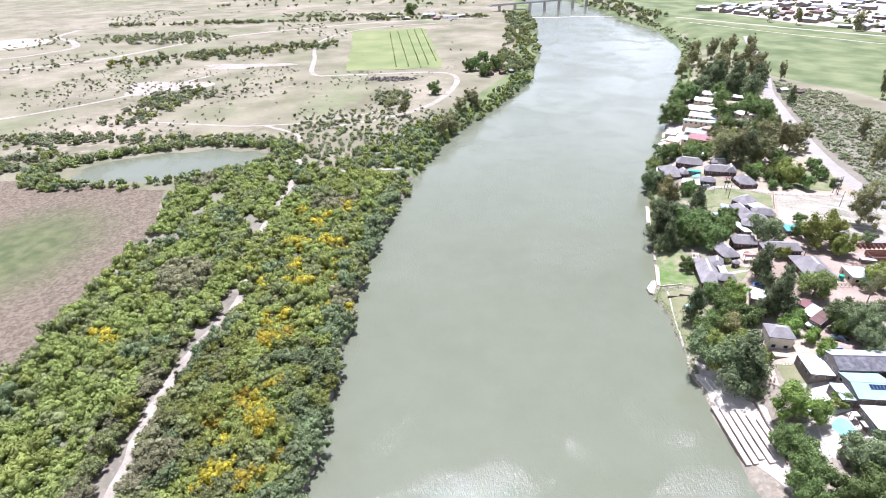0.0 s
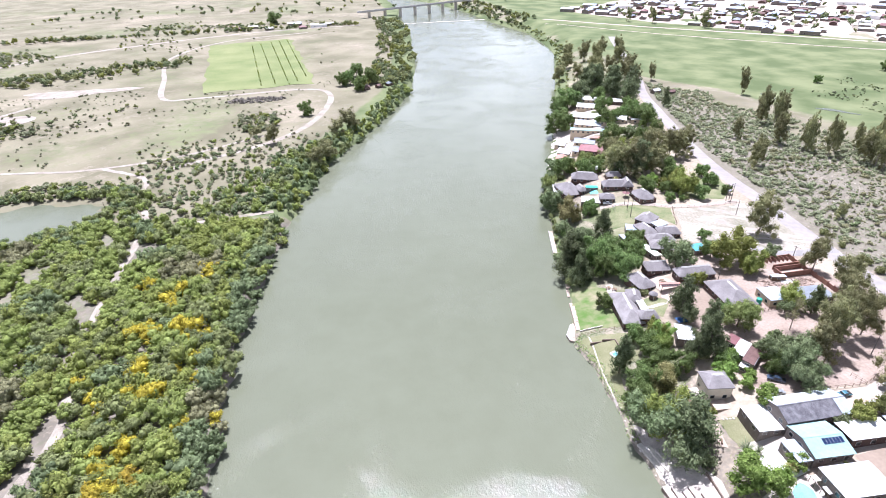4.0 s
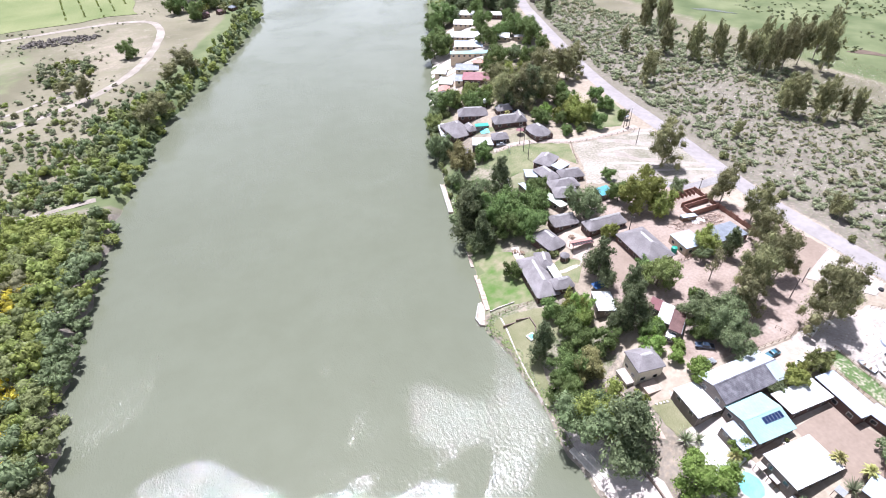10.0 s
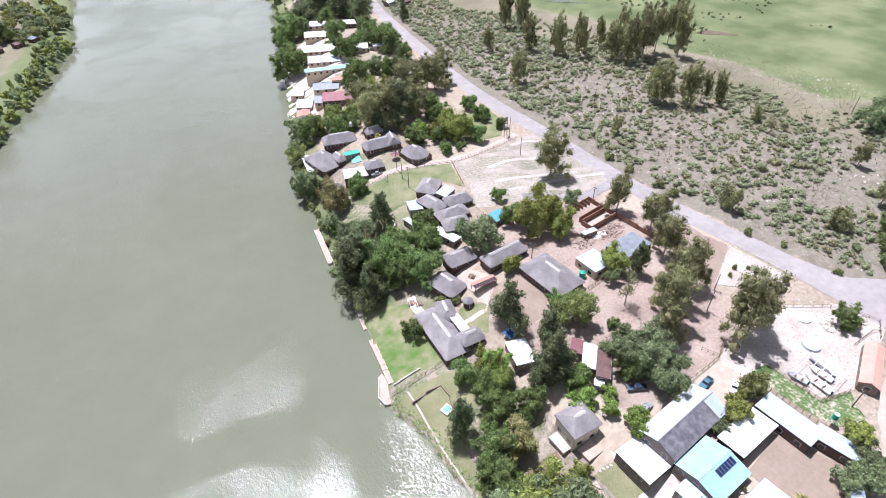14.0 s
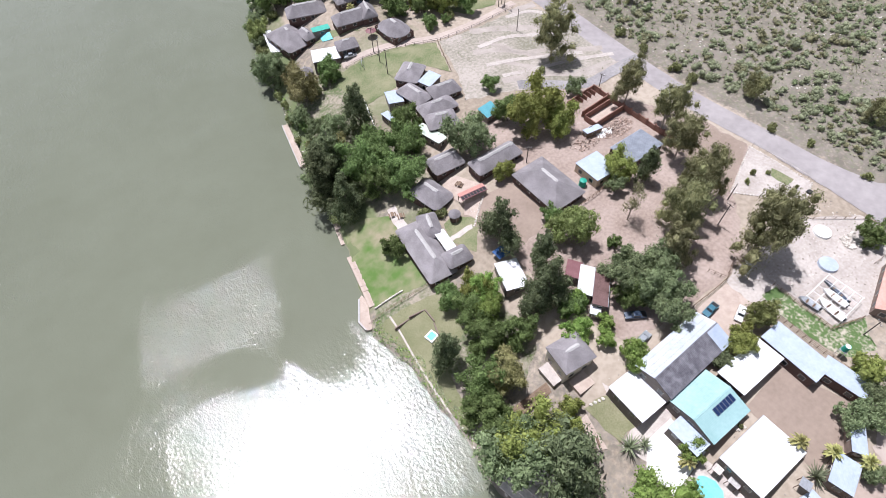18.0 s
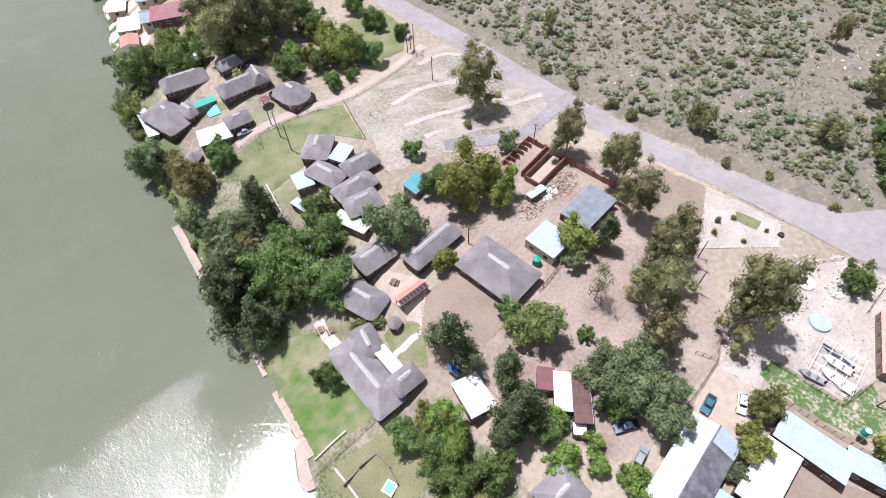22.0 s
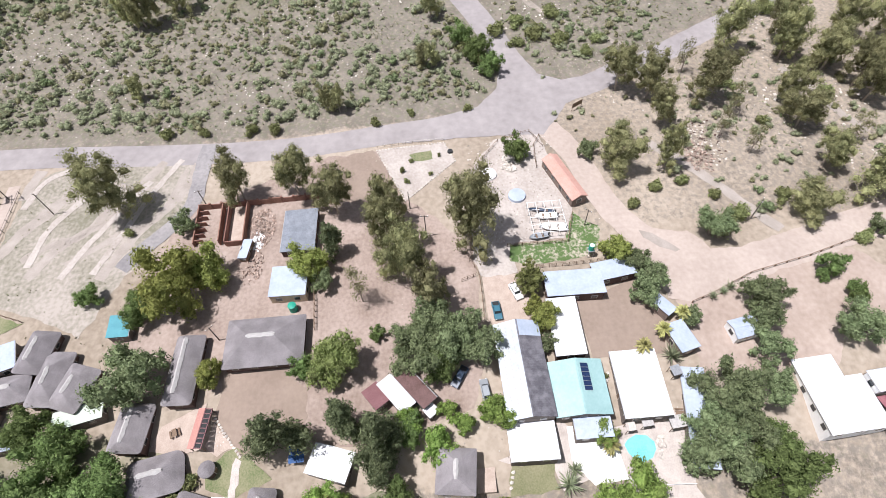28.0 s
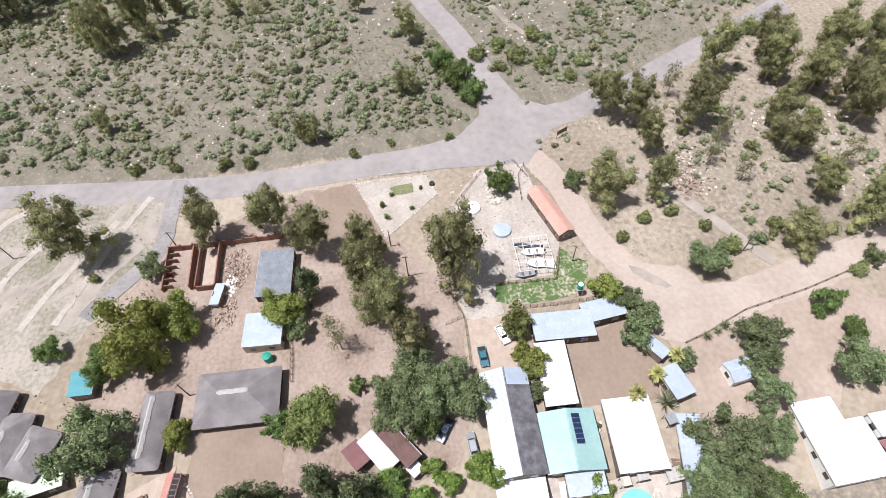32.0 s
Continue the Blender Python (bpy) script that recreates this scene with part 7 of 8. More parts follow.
drape("sand_patch", blob(-305, 512, 40, 26, 10, 28, 0.25), M["track_sand"], "bare pale sand patch on the plain", 0.14, 12)
drape("sand_patch", blob(-262, 608, 48, 14, 5, 28, 0.3), M["track_sand"], "bare pale sand strip on the plain", 0.14, 12)
drape("bare_field", blob(-665, 765, 48, 55, 0, 28, 0.05), M["dirt_road"], "round bare pinkish clearing on the plain", 0.14, 12)
ribbon("farm_track", ((-700, 620), (-594, 661), (-560, 700), (-550, 740), (-590, 790), (-640, 830), (-650, 900)), 10.0, M["track_sand"], "pale farm track bending over the plain", 0.16, 3.0)
ribbon("faint_track", ((-260, 400), (-200, 392), (-169, 390), (-120, 402), (-60, 440)), 3.0, M["track_sand"], "faint grassy track across the plain", 0.13, 1.5)
clip_bm = box(0.34, 0.16, 0.05, 0, 0, 0)
clip = bpy.data.meshes.new("roof_clip")
clip_bm.to_mesh(clip)
clip_bm.free()
clip.materials.append(M["cement"])
for k in (0.9, 2.1, 3.3):
    for i in range(26):
        part("roof_clip", clip, None, long_shed, m=pose(-9.4 + 0.75 * i, k + 0.25, 3.0 + 1.7 * (1 - (k + 0.25) / 4.7) + 0.02, -19.9))

# ---- solar panels, pool, terraces ----
solar = thing("solar_array", "dark blue solar panels in a row on the aqua roof", "solar panels", pose(114.7, 117.2, -1.4 + 3.86, 14.5, 0, -2))
part("rail", box(5.7, 0.08, 0.08, 0, -0.5, -0.06), M["metal"], solar)
part("rail", box(5.7, 0.08, 0.08, 0, 0.5, -0.06), M["metal"], solar)
for k in range(6):
    p = part("panel", box(0.9, 1.6, 0.05, -2.35 + 0.94 * k, 0, 0.02), M["solar"], solar)
    for dx in (-0.44, 0.44):
        part("rim", box(0.03, 1.64, 0.06, -2.35 + 0.94 * k + dx, 0, 0.025), M["metal"], p)


POOL = ((103.6, 110.9), (104.4, 109), (104.1, 106.9), (102.9, 105.7), (101.6, 105.6), (100.2, 106.6), (99.6, 108.2), (100.0, 110), (101.3, 111.1), (102.8, 111.6))
drape("pool_rim", [(102.1 + (x - 102.1) * 1.17, 108.6 + (y - 108.6) * 1.14) for x, y in POOL], M["stone"], "pale stone rim of the kidney-shaped pool", 0.20, jitter=0)
drape("pool", POOL, M["pool_water"], "bright turquoise kidney-shaped swimming pool", 0.26, category="pool", jitter=0)
drape("small_pool", ((120.6, 287.6), (122.6, 286.6), (123.8, 284.6), (122.6, 280.2), (119.8, 283.0)), M["pool_water"], "small turquoise garden pool", 0.22, category="pool", jitter=0)
drape("brick_patio", ((111, 204), (115.1, 201.5), (118.6, 192.6), (110, 193.5), (109.5, 198)), M["pink_paving"], "pinkish tiled patio between the thatched huts", 0.14, jitter=0)
drape("pale_path", ((100.6, 187.4), (104.9, 187.2), (107.8, 186.2), (107.2, 184.8), (104.8, 185.8), (100.8, 185.9)), M["paving"], "pale paved garden path", 0.15)
drape("gravel_bed", ((110.4, 192.3), (115.1, 191.0), (109.4, 186.0), (108.6, 190)), M["pink_paving"], "white gravel bed with round stones", 0.15)
drape("house_terrace", ((95.1, 207.9), (97.5, 207.5), (96.3, 198.8), (93.2, 199.6)), M["paving"], "pale paved terrace at the end of the house", 0.2)
canopy = house("flat white canopy between the thatched wings", 99.2, 186.6, 7.0, 2.8, 82, 2.5, 0.15, "slab", "white_sheet", "shaded_plaster", over=0.1, name="canopy", category="canopy")
perg = thing("pergola", "red-brown lean-to with a row of dark panels", "pergola", pose(113.2, 192.6, ground_z(113.2, 192.6), 0, 0, -8))
for sx in (-3.6, 3.6):
    for sy in (-1.2, 1.2):
        part("post", box(0.16, 0.16, 2.4, sx, sy, 0), M["wood"], perg)
part("roof", box(7.8, 1.25, 0.14, 0, 0.75, 2.4, bevel=0.03), M["pale_red"], perg, "terracotta red strip of roof")
for sy in (0.04, -1.3):
    part("beam", box(7.8, 0.16, 0.2, 0, sy, 2.36), M["maroon"], perg)
for k in range(9):
    part("slat", box(0.16, 1.3, 0.16, -3.75 + 0.94 * k, -0.63, 2.4), M["maroon"], perg)
for k in range(8):
    part("panel", box(0.72, 1.1, 0.05, -3.28 + 0.94 * k, -0.63, 2.4), M["black"], perg, "dark square panel")
deck = thing("timber_deck", "long weathered timber deck below the villa", "deck", pose(89.4, 143.0, -6.6, 0, 0, -2))
for k in range(26):
    part("plank", box(0.38, 2.4, 0.08, -5.1 + 0.41 * k, 0, 0), M["wood"], deck)
for k in range(5):
    part("post", box(0.16, 0.16, 3.6, -5 + 2.5 * k, -1.1, -3.6), M["wood"], deck)
    part("post", box(0.16, 0.16, 3.6, -5 + 2.5 * k, 1.1, -3.6), M["wood"], deck)
terr = thing("villa_terrace", "pale stone terrace beside the villa", "terrace", pose(102, 138.6, -4.5, 0, 0, -3), kind="structure")
part("slab", box(9.8, 3.6, 0.9, 0, 0, -0.7, bevel=0.03), M["pink_paving"], terr)
part("slab", box(3.4, 5.0, 0.9, -6.4, 5.5, -1.2, bevel=0.03), M["paving"], terr)
sand = thing("garden_frame", "low dark walled bed on the river bank", "wall", kind="structure")
for (x0, y0), (x1, y1) in zip(((76.1, 177.1), (80.4, 177), (84.6, 176.2), (84.2, 172)), ((80.3, 177), (84.4, 176.3), (84.5, 172.2), (83.2, 168.9))):
    l = math.hypot(x1 - x0, y1 - y0)
    part("wall", box(l, 0.3, 1.2, 0, 0, -0.5, bevel=0.03), M["dark_plaster"], sand, m=pose((x0 + x1) / 2, (y0 + y1) / 2, ground_z((x0 + x1) / 2, (y0 + y1) / 2), 0, 0, math.degrees(math.atan2(y1 - y0, x1 - x0))))
tub = thing("hot_tub", "small square white plunge pool", "pool", pose(81.8, 169.8, ground_z(81.8, 169.8) + 0.05, 0, 0, 12))
part("rim", box(2.6, 2.4, 0.5, 0, 0, -0.1, bevel=0.05), M["white_paint"], tub)
part("water", box(1.9, 1.7, 0.03, 0, 0, 0.4), M["pool_water"], tub)
tarp = thing("tarpaulin", "blue tarpaulin draped under dark trees", "tarpaulin", pose(107, 174, ground_z(107, 174)))
vs = [(x * 0.6 - 1.8, y * 0.6 - 1.5, 1.6 + 0.25 * noise.noise((x * 0.7, y * 0.7, 3)) - d) for d in (0, 0.02) for y in range(6) for x in range(7)]
fs = [(y * 7 + x, y * 7 + x + 1, y * 7 + x + 8, y * 7 + x + 7) for y in range(5) for x in range(6)]
part("sheet", mesh_object("sheet", vs, fs + [tuple(reversed([i + 42 for i in f])) for f in fs], M["cover_blue"]), None, tarp)
for s in ((-1.7, -1.4), (1.7, -1.4), (-1.7, 1.4), (1.7, 1.4)):
    part("pole", rod((*s, 0), (*s, 1.7), 0.04, sides=5), M["metal"], tarp)
brolly = thing("parasol", "faded red parasol beside the round hut", "parasol", pose(132.5, 270.2, ground_z(132.5, 270.2)))
part("pole", rod((0, 0, 0), (0, 0, 2.6), 0.05, sides=6), M["wood"], brolly)
part("canopy", rod((0, 0, 2.2), (0, 0, 2.8), 1.9, 0.05, 8), M["maroon"], brolly)
swing = thing("swing_frame", "metal swing frame on the lawn", "swing", pose(121.8, 260, ground_z(121.8, 260), 0, 0, 60))
for s in (-1.5, 1.5):
    for d in (-0.8, 0.8):
        part("leg", rod((s, d, 0), (s, 0, 2.2), 0.05, sides=5), M["metal"], swing)
part("beam", rod((-1.6, 0, 2.2), (1.6, 0, 2.2), 0.05, sides=5), M["metal"], swing)
part("seat", box(0.5, 0.25, 0.05, 0, 0, 0.6), M["wood"], swing)


def table_set(x, y, turn, label, group="garden tables"):
    ob = thing("garden_table", label, "table", pose(x, y, ground_z(x, y) + 0.16, 0, 0, turn), group)
    part("tabletop", box(1.6, 0.9, 0.06, 0, 0, 0.7, bevel=0.02), M["wood"], ob)
    for sx in (-0.7, 0.7):
        for sy in (-0.35, 0.35):
            part("leg", box(0.07, 0.07, 0.7, sx, sy, 0), M["wood"], ob)
    for s in (-1, 1):
        b = thing("bench", "brown timber bench beside the table", "bench", pose(x, y, ground_z(x, y) + 0.16, 0, 0, turn) @ pose(0, s * 0.85, 0), "benches")
        part("seat", box(1.6, 0.35, 0.05, 0, 0, 0.42), M["wood"], b)
        for sx in (-0.65, 0.65):
            part("leg", box(0.06, 0.3, 0.42, sx, 0, 0), M["wood"], b)


for x, y, a in ((95.2, 205.2, 70), (96.6, 203, 70), (113.5, 198.5, 20), (107.4, 103, 80), (107.2, 99.8, 80), (106.6, 106.2, 10)):
    table_set(x, y, a, "brown timber garden table on paving")


# ---- palms and spiky plants ----
def frond_mesh(name, n, l, w, lift, droop, mat, seed, fan=False):
    rg = random.Random(seed)
    vs, fs = [], []
    for i in range(n):
        a, e = math.tau * i * 0.382, radians(rg.uniform(*lift))
        d = Vector((math.cos(a) * math.cos(e), math.sin(a) * math.cos(e), math.sin(e)))
        s = Vector((-math.sin(a), math.cos(a), 0))
        ll, b = l * rg.uniform(0.8, 1.15), len(vs)
        for k in range(5):
            f = k / 4
            p = d * ll * f - Vector((0, 0, droop * ll * f * f))
            ww = w * ((f * 1.4 if f < 0.6 else 2.1 * (1 - f)) if fan else (1 - f) ** 0.8) + 0.01
            vs += [tuple(p - s * ww), tuple(p + Vector((0, 0, 0.12 * ww))), tuple(p + s * ww)]
        for k in range(4):
            for j in range(2):
                q = b + k * 3 + j
                fs.append((q, q + 1, q + 4, q + 3))
    return mesh_object(name, vs, fs, mat)


palm_leaf = leaf_material("leaves_palm", (0.19, 0.19, 0.065), (0.34, 0.32, 0.15))
agave_leaf = leaf_material("leaves_agave", (0.13, 0.155, 0.095), (0.22, 0.24, 0.15))
palm_crown = frond_mesh("fronds", 64, 1.75, 0.30, (-35, 88), 0.28, palm_leaf, 1, True)
agave_crown = frond_mesh("leaves", 46, 2.5, 0.14, (5, 80), 0.05, agave_leaf, 2)
for x, y, hgt, s in ((119.8, 104.1, 3.4, 1.1), (122.9, 99.3, 3.4, 1.1), (126.0, 94.3, 3.4, 1.1), (102.5, 114.6, 2.8, 1.1), (134.5, 286.5, 3, 1.0)):
    ob = thing("palm_tree", "short fan palm with yellow-green fronds", "palm", pose(x, y, ground_z(x, y)), "fan palms")
    part("trunk", rod((0, 0, -0.2), (0, 0, hgt), 0.28, 0.2, 9), M["bark"], ob)
    part("crown", palm_crown, None, ob, m=pose(0, 0, hgt, 0, 0, x * 40) @ Matrix.Diagonal((s, s, s, 1)))
for x, y, s in ((118.0, 98.4, 1.25), (97.0, 123.4, 1.3), (99.4, 121.9, 0.9), (130.0, 85.6, 0.62), (130.9, 83.0, 0.6), (131.8, 81.1, 0.7)):
    ob = thing("yucca", "spiky grey-green yucca clump", "plant", pose(x, y, ground_z(x, y)), "yuccas")
    part("stem", rod((0, 0, -0.1), (0, 0, 0.9), 0.3, 0.25, 8), M["bark"], ob)
    part("leaves", agave_crown, None, ob, m=pose(0, 0, 0.8, 0, 0, x * 30) @ Matrix.Diagonal((s, s, s, 1)))

# ---- bridge and weir ----
bridge = thing("bridge", "long concrete road bridge on tall piers", "bridge")
b0, b1 = Vector((20, 1062, 0)), Vector((262, 1206, 0))
bd = (b1 - b0).normalized()
bturn = math.degrees(math.atan2(bd.y, bd.x))
mid = (b0 + b1) / 2
part("deck", box((b1 - b0).length, 8, 1.6, 0, 0, 0), M["cement"], bridge, m=pose(mid.x, mid.y, 1.2, 0, 0, bturn))
for s in (-3.9, 3.9):
    part("parapet", box((b1 - b0).length, 0.3, 1.0, 0, s, 1.6), M["cement"], bridge, m=pose(mid.x, mid.y, 1.2, 0, 0, bturn))
for k in range(8):
    p = b0 + bd * (22 + 34 * k)
    part("pier", box(2.6, 6.5, 16.5, 0, 0, 0, bevel=0.2), M["stone"], bridge, m=pose(p.x, p.y, -15.2, 0, 0, bturn))
weir = thing("weir", "low weir with white broken water", "weir", kind="structure")
for k in range(18):
    x = 84 + 9.2 * k
    part("sill", box(9.2, 4.5, 0.5, x, 1010 + 0.6 * k + 1.5 * math.sin(k), WATER - 0.4), M["stone"], weir)

# ---- far town and farms ----
far_kinds = []
for k, (l, w, eave, rise, kind, roof, wall) in enumerate(((12, 8, 3, 1.6, "gable", "white_sheet", "shaded_plaster"), (16, 9, 3.2, 0.5, "slab", "white_sheet", "shaded_plaster"), (14, 9, 3, 2, "hip", "blue_grey_sheet", "brick"), (22, 12, 4.5, 2.0, "gable", "pale_blue_sheet", "shaded_plaster"), (13, 9, 3, 2, "hip", "maroon", "shaded_plaster"), (11, 8, 3, 1.5, "gable", "brown_sheet", "brick"), (26, 11, 4.0, 0.8, "slab", "white_sheet", "white_paint"))):
    ob = house(("white gabled town house, far off", "white low-roofed town house, far off", "grey hip-roofed brick house, far off", "pale blue roofed warehouse, far off", "maroon hip-roofed town house, far off", "brown gabled brick house, far off", "long white town hall, far off")[k], 640 + 30 * k, 760, l, w, 20, eave, rise, kind, roof, wall, over=0.3, r=0.1, name="town_house", group="far town", cap=False, thick=0.15, far=True)
    far_kinds.append(ob)
trng = random.Random(21)
drape("town_ground", ((370, 985), (420, 850), (505, 730), (600, 620), (690, 515), (775, 440), (1250, 900), (900, 1400)), M["dirt_road"], "dusty pale streets and yards of the far town", 0.10, 40)
spots = []
for i in range(30):
    for j in range(13):
        f, dep = i / 29, j
        # blocks behind the road that borders the meadow
        bx, by = 360 + 400 * f, 960 - 520 * f - 60 * math.sin(math.pi * f)
        x = bx + (16 + 33 * dep) * 0.75 + trng.uniform(-7, 7) + (0 if dep < 3 else 8)
        y = by + (16 + 33 * dep) * 0.70 + trng.uniform(-7, 7)
        if trng.random() < (0.2 if dep < 7 else 0.45) or (i % 8 == 7):
            continue
        k = trng.choice((0, 0, 1, 1, 2, 2, 3, 3, 4, 5, 5, 6))
        copy_thing(far_kinds[k], pose(x, y, ground_z(x, y), 0, 0, trng.choice((-48, 42)) + trng.uniform(-6, 6)) @ Matrix.Diagonal((1 + 0.05 * dep, 1 + 0.06 * dep, 1.1, 1)))
        if trng.random() < 0.7:
            r = trng.uniform(2.5, 5)
            spots.append((x + trng.uniform(10, 16), y + trng.uniform(-12, 12), r, r * 1.4, trng.choice((1, 1, 3))))
for x, y, k, a in ((-150, 1000, 1, 5), (-122, 974, 0, 20), (-85, 1006, 3, 0), (-46, 986, 6, 5), (-30, 1000, 1, 20), (-170, 985, 5, 40), (-70, 972, 4, 10), (12.8, 555.6, 5, 35), (25.3, 560.3, 5, 30), (36, 567, 2, 30), (246, 452, 0, 20), (256, 446, 5, 10)):
    ob = copy_thing(far_kinds[k], pose(x, y, ground_z(x, y), 0, 0, a))
    tagged(ob, "low farm building on the plain", "building", "farm buildings")
    if y < 600:
        ob.matrix_basis = ob.matrix_basis @ Matrix.Diagonal((0.6, 0.6, 0.8, 1))
for i in range(110):
    r = trng.uniform(3, 6)
    f = trng.random()
    spots.append((400 + 420 * f + trng.uniform(-10, 10) + trng.uniform(0, 150), 880 - 440 * f + trng.uniform(0, 150), r, r * 1.5, trng.choice((1, 3, 3))))
# vine rows on the crop field
for x0, y0, x1, y1 in ((-128, 826, -88, 596), (-106, 850, -61, 594), (-86, 865, -46, 622), (-118, 838, -75, 600), (-96, 858, -54, 608)):
    for i in range(46):
        if trng.random() < 0.72:
            f = i / 45
            spots.append((x0 + (x1 - x0) * f, y0 + (y1 - y0) * f, 1.1, 1.6, 0))
stuff("town_trees", "trees between the far town houses and field rows", "trees", spots, far_t, thicket_mats)
for mx, my, ru, rv, turn in ((326.7, 421, 2.4, 9, 0), (346, 376, 2.8, 13, 38)):
    pool_v = [(x, y, ground_z(x, y) + 0.15) for x, y in blob(mx, my, ru, rv, turn, 24, 0.3)]
    tagged(new("marsh_water", mesh_object("marsh_water", pool_v, [tuple(range(24))], wm)), "thin strip of marsh water in the meadow", "water", kind="structure")
drape("mud_patch", blob(362, 272, 3.5, 11, 40, 28, 0.25), M["mud"], "bare brown mud patch in the meadow", 0.12)

# ---- tyre tracks over the open sand plot and the wood ----
for line, width in ((((178.5, 249.6), (183.5, 249.5), (188.9, 248.2)), 3.0), (((153, 240), (160, 236), (164.9, 231.2), (169.7, 224.1), (179.1, 219.7), (187.8, 214.5)), 2.6), (((158, 243), (162.3, 237.9), (164.4, 230.4), (171, 226.7), (181, 224)), 2.2), (((160, 250), (168.5, 245.3), (174.9, 240.4), (181.9, 236.8), (189, 234)), 3.2), (((150.7, 222.7), (158, 219.4), (164.2, 216.1), (175, 208), (186, 205)), 2.4), (((156, 232), (163, 222), (170, 212), (184, 208)), 1.8)):
    ribbon("plot_track", line, width, M["plot_sand"], "pale tyre track over the open sandy plot", 0.06, 1.6, category="track")
ribbon("scrub_track", ((268, 112), (260.5, 108.1), (246.2, 102.2), (234.3, 93), (226, 85), (219, 76)), 2.6, M["track_sand"], "pale sandy track through the scrub", 0.10, 1.2, category="track")
ribbon("scrub_track", ((203, 37), (195.6, 33.2), (187.5, 31.2), (181.4, 29.5), (174, 27)), 2.4, M["plot_sand"], "short sandy track among the gum trees", 0.10, 1.2, category="track")
ribbon("bank_path", ((77.2, 181), (76.7, 175.5), (76, 170.7), (75.1, 164), (74.4, 156), (73.9, 150)), 0.45, M["paving"], "narrow pale kerb path above the bank", 0.15, 0.1, category="path")
ribbon("wood_track", ((177.4, 84.4), (167.8, 76.6), (156.3, 69.5), (145.9, 62.9)), 2.8, M["plot_sand"], "sandy track through the gum wood", 0.10, 1.0, category="track")

# ---- garden edging, shade roofs and fence plants ----
stones("stone_edging", "row of white stones beside the raked yard", [(115.4 - 7.6 * i / 13, 190.7 - 5.4 * i / 13, 0.75) for i in range(14)])
stones("stone_circle", "rough stones round the turquoise pool", [(102.9 + 0.8 * math.sin(i * 2.1), 104.9 - 0.5 * i / 4, rng.uniform(0.7, 1.3)) for i in range(9)] + [(100.6 + 0.6 * math.cos(i * 1.7), 104.6 + 0.4 * i / 4, rng.uniform(0.6, 1.2)) for i in range(7)])
stones("stone_circle", "ring of pale stones round a garden bed", [(111.6 + 1.3 * math.cos(i * 0.7), 189.6 + 1.0 * math.sin(i * 0.7), 0.5) for i in range(9)])


def shade_roof(label, x, y, l, w, turn, mat, hgt=2.2):
    """A flat shade roof on four posts, with a frame under its sheet."""
    ob = thing("shade_roof", label, "shade roof", pose(x, y, ground_z(x, y) + 0.1, 0, 0, turn), "poolside shade roofs")
    for sx in (-1, 1):
        for sy in (-1, 1):
            part("post", box(0.1, 0.1, hgt, sx * (l / 2 - 0.12), sy * (w / 2 - 0.12), 0), M["wood"], ob)
        part("beam", box(0.1, w, 0.12, sx * (l / 2 - 0.12), 0, hgt), M["wood"], ob)
    for k in range(4):
        part("sheet", box(l, w / 4 - 0.02, 0.05, 0, (k - 1.5) * w / 4, hgt + 0.12 + 0.01 * (k % 2)), M[mat], ob)


shade_roof("grey-brown shade roof beside the pool", 106.0, 106.9, 1.9, 2.2, 2, "cement")
shade_roof("grey-brown shade roof beside the pool", 105.4, 101.2, 2.4, 3.0, 4, "cement")
shade_roof("small brown shade roof beside the white house", 105.3, 110.3, 1.6, 1.8, 2, "stone")
shade_roof("grey shade roof between white roofs", 114.6, 99.0, 2.0, 2.0, 10, "metal")
fence("low post fence along the stone garden", ((185.4, 156.6), (186.0, 147), (185.9, 138.6)), 0.9, 1.8, 1, "stone")
fence("timber fence behind the pink-roofed barn", ((172.5, 115.6), (180.5, 114.8), (184.2, 112.6)), 1.2, 2.0, 2)

drape("garden_path", ((93.2, 133.5), (95.5, 133.6), (94.6, 129.6), (93.9, 125.9), (92.6, 127), (92.8, 130.4)), M["pink_paving"], "pinkish paved path beside the small lawn", 0.16, jitter=0.2)
stones("stepping_stones", "flat pale stepping stones across the lawn", [(97.6 + 0.85 * i, 134.3 - 0.27 * i, 0.9) for i in range(4)])
stones("planter_stones", "pile of stones round a planted bed", [(115.4 + 0.9 * math.sin(i * 1.9), 112.4 + 0.7 * math.cos(i * 2.3), rng.uniform(0.5, 0.9)) for i in range(8)])
grow("shrub", 115.4, 112.4, 0.8, 1.3)
seat_bench = thing("bench", "reddish timber bench beside the path", "bench", pose(93.4, 128.2, ground_z(93.4, 128.2) + 0.1, 0, 0, 62), "benches")
for k in range(3):
    part("slat", box(1.7, 0.14, 0.05, 0, -0.16 + 0.16 * k, 0.42), M["wood"], seat_bench)
part("backrest", box(1.7, 0.06, 0.4, 0, 0.28, 0.5), M["wood"], seat_bench)
for sx in (-0.7, 0.7):
    part("leg", box(0.08, 0.42, 0.42, sx, 0, 0), M["wood"], seat_bench)

# ---- reeds along the water's edge ----
reed_rng = random.Random(31)
reeds = []
for i in range(750):
    y = reed_rng.uniform(136, 183)
    reeds.append((right_x(y) + reed_rng.uniform(-0.3, 3.2), y, reed_rng.uniform(0.25, 0.6), reed_rng.choice((0, 1, 1))))
for i in range(700):
    y = reed_rng.uniform(218, 330)
    reeds.append((right_x(y) + reed_rng.uniform(0.2, 2.6), y, reed_rng.uniform(0.3, 0.8), reed_rng.choice((0, 1, 1))))

# ---- small stones, chips and tufts that nobody could count ----
lrng = random.Random(77)


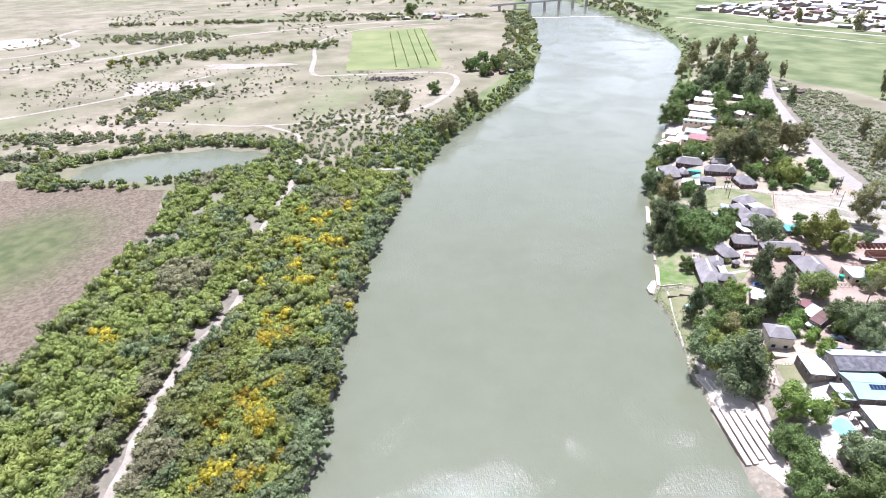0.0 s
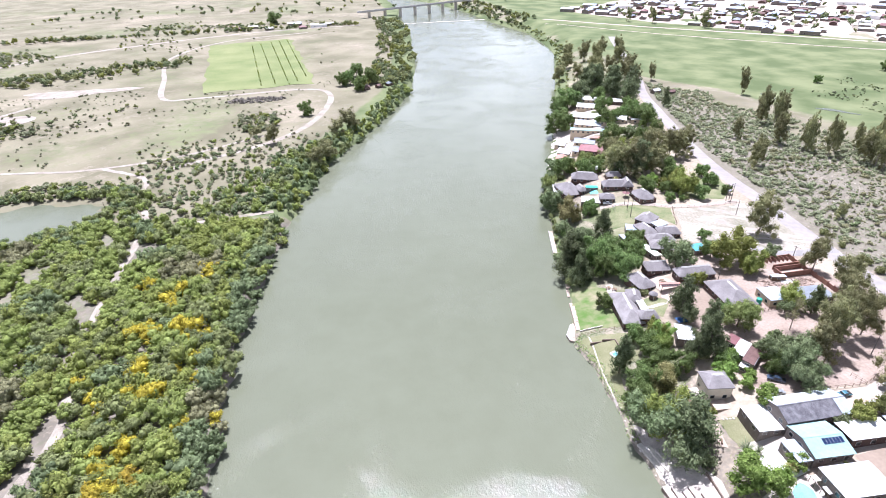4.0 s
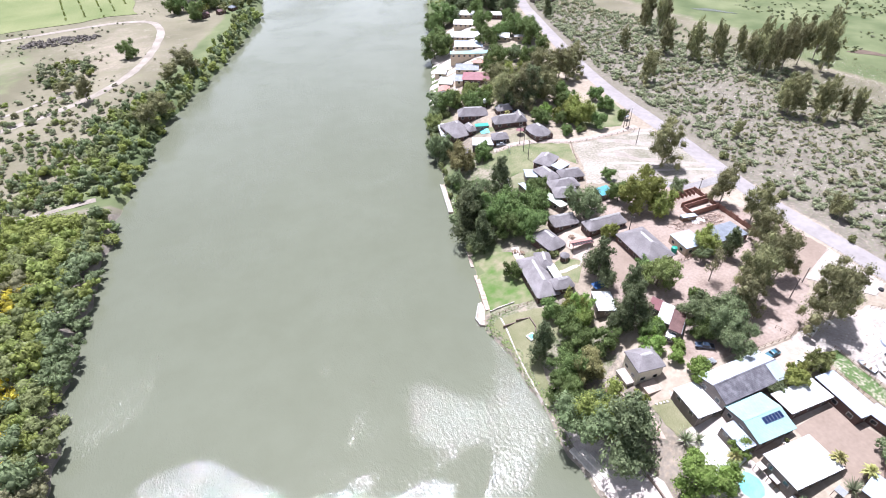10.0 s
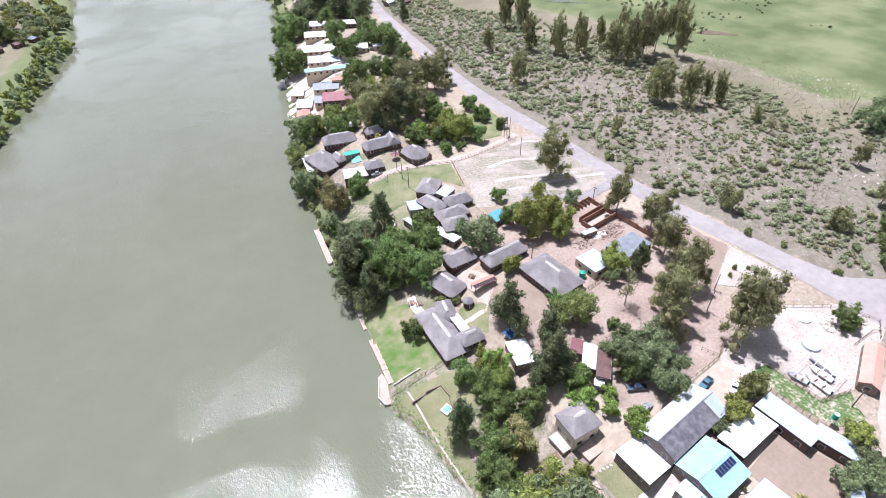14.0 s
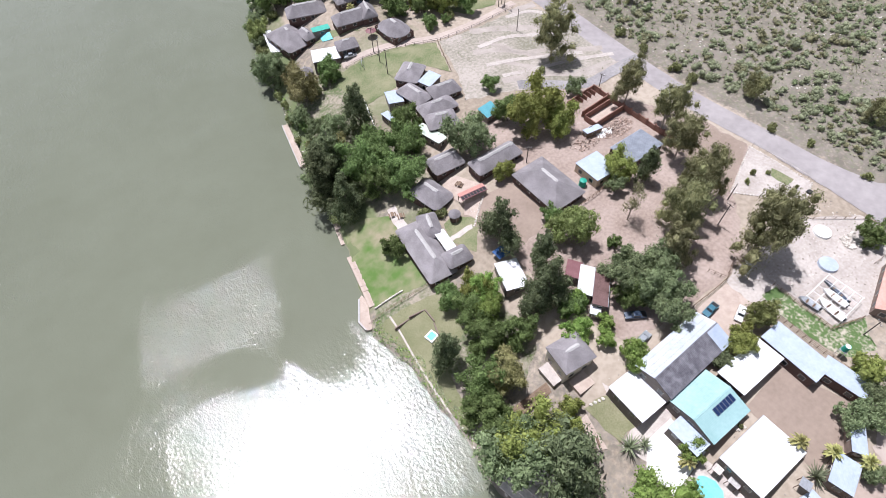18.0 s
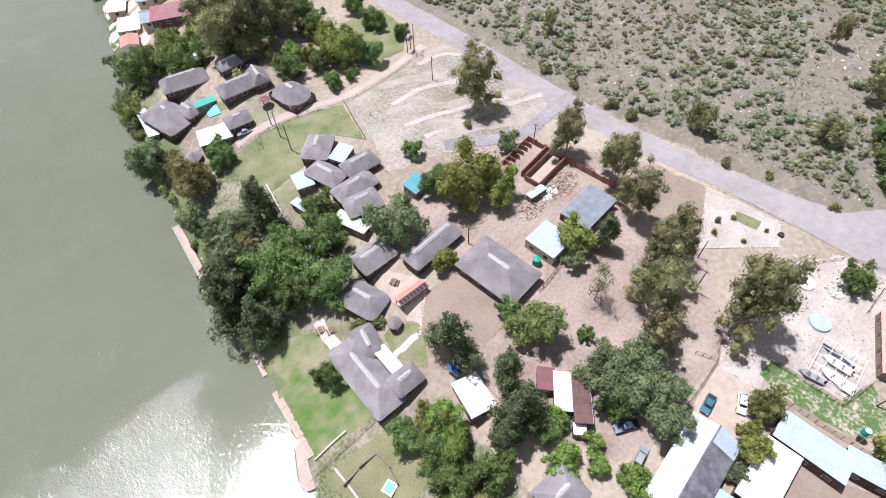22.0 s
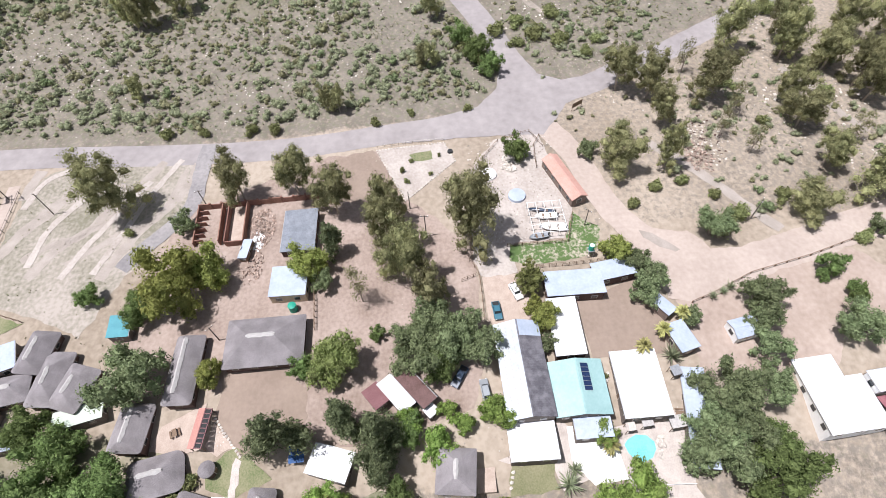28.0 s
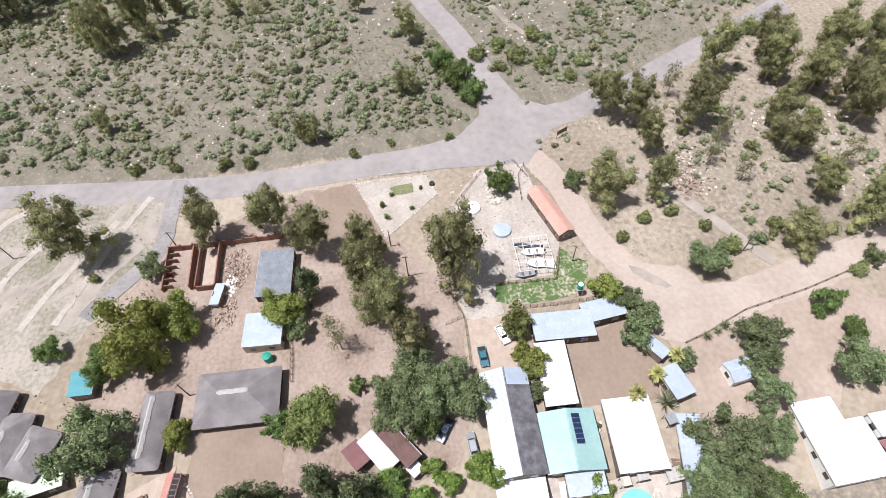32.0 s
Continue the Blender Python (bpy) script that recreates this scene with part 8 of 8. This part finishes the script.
def scatter(name, label, category, spots, mats, blades):
    """Joins many tiny flakes (blades = 0) or tufts of a few blades into one object."""
    vs, fs, mi = [], [], []
    for x, y, s, m in spots:
        z, n0 = ground_z(x, y) + 0.05, len(vs)
        if blades:
            for k in range(blades):
                a, q = lrng.uniform(0, math.tau), lrng.uniform(0.4, 1.0) * s
                c, d = math.cos(a), math.sin(a)
                n1 = len(vs)
                vs += [(x - d * q * 0.3, y + c * q * 0.3, z), (x + d * q * 0.3, y - c * q * 0.3, z), (x + c * q, y + d * q, z + q * lrng.uniform(0.5, 1.1))]
                fs.append((n1, n1 + 1, n1 + 2))
                mi.append(m)
        else:
            a = lrng.uniform(0, math.tau)
            for k in range(4):
                q = s * lrng.uniform(0.6, 1.2)
                vs.append((x + q * math.cos(a + k * 1.57), y + q * math.sin(a + k * 1.57), z))
            vs.append((x, y, z + s * lrng.uniform(0.4, 0.8)))
            fs += [(n0, n0 + 1, n0 + 4), (n0 + 1, n0 + 2, n0 + 4), (n0 + 2, n0 + 3, n0 + 4), (n0 + 3, n0, n0 + 4)]
            mi += [m] * 4
    me = mesh_object(name, vs, fs, mats)
    me.polygons.foreach_set("material_index", mi)
    return tagged(new(name, me), label, category, kind="stuff")


chips, tuft_spots = [], []
ROADS = ((((196, 121), (205, 115), (222, 116.5), (247, 123), (270, 131), (345, 155)), 5.5), (((204, 340), (196.5, 287), (194, 250), (190, 212), (188.5, 181), (190, 158), (192, 137), (197, 118), (202.5, 97), (213, 72), (225.8, 48), (240, 19)), 5.5), (((199, 116), (188, 110), (176, 105), (159, 101), (149, 96), (141, 88), (138, 76), (141.5, 62), (148, 36)), 4), (((186, 128), (196, 118), (207, 108)), 11))
for i in range(26000):
    x, y = lrng.uniform(95, 345), lrng.uniform(20, 330)
    if x - right_x(y) < 30 or not all(track_clear(x, y, line, w) for line, w in ROADS):
        continue
    n = noise.noise((x * 0.06, y * 0.06, 3.3))
    wild = x > float(np.interp(y, (20, 98, 125, 210, 277, 330), (150, 200, 203, 198, 204, 212)))
    if wild and n > -0.05 and i % 2:
        chips.append((x, y, lrng.uniform(0.12, 0.42) * (1.5 if n > 0.3 else 1), 0 if lrng.random() < 0.7 else 1))
    elif wild:
        tuft_spots.append((x, y, lrng.uniform(0.3, 0.75), lrng.choice((0, 0, 1))))
    elif 130 < x < 190 and 202 < y < 250:
        if i % 5:
            continue
        tuft_spots.append((x, y, lrng.uniform(0.2, 0.5), lrng.choice((0, 1, 1))))
    elif n > 0.12 and i % 3 == 0:
        chips.append((x, y, lrng.uniform(0.08, 0.2), lrng.choice((0, 1, 1))))
for i in range(420):
    x, y = lrng.uniform(150, 184), lrng.uniform(110, 133)
    chips.append((x, y, lrng.uniform(0.12, 0.4), lrng.choice((0, 0, 1, 1))))
for i in range(300):
    a, q = lrng.uniform(0, math.tau), lrng.random() ** 0.7 * 7
    chips.append((177 + q * math.cos(a) * 1.4, 70 + q * math.sin(a), lrng.uniform(0.15, 0.5), lrng.choice((0, 1, 2))))
scatter("ground_litter", "pale stones and chips scattered over bare soil", "stones", chips, [M["stone"], M["track_sand"], M["brick"]], 0)
scatter("grass_tufts", "dry grey-green grass tufts on bare soil", "grass", tuft_spots, [LEAF["scrub"], LEAF["drygrey"]], 5)
scatter("bank_reeds", "bright green reeds and grass at the water line", "reeds", reeds, [LEAF["lime"], LEAF["scrub"]], 6)
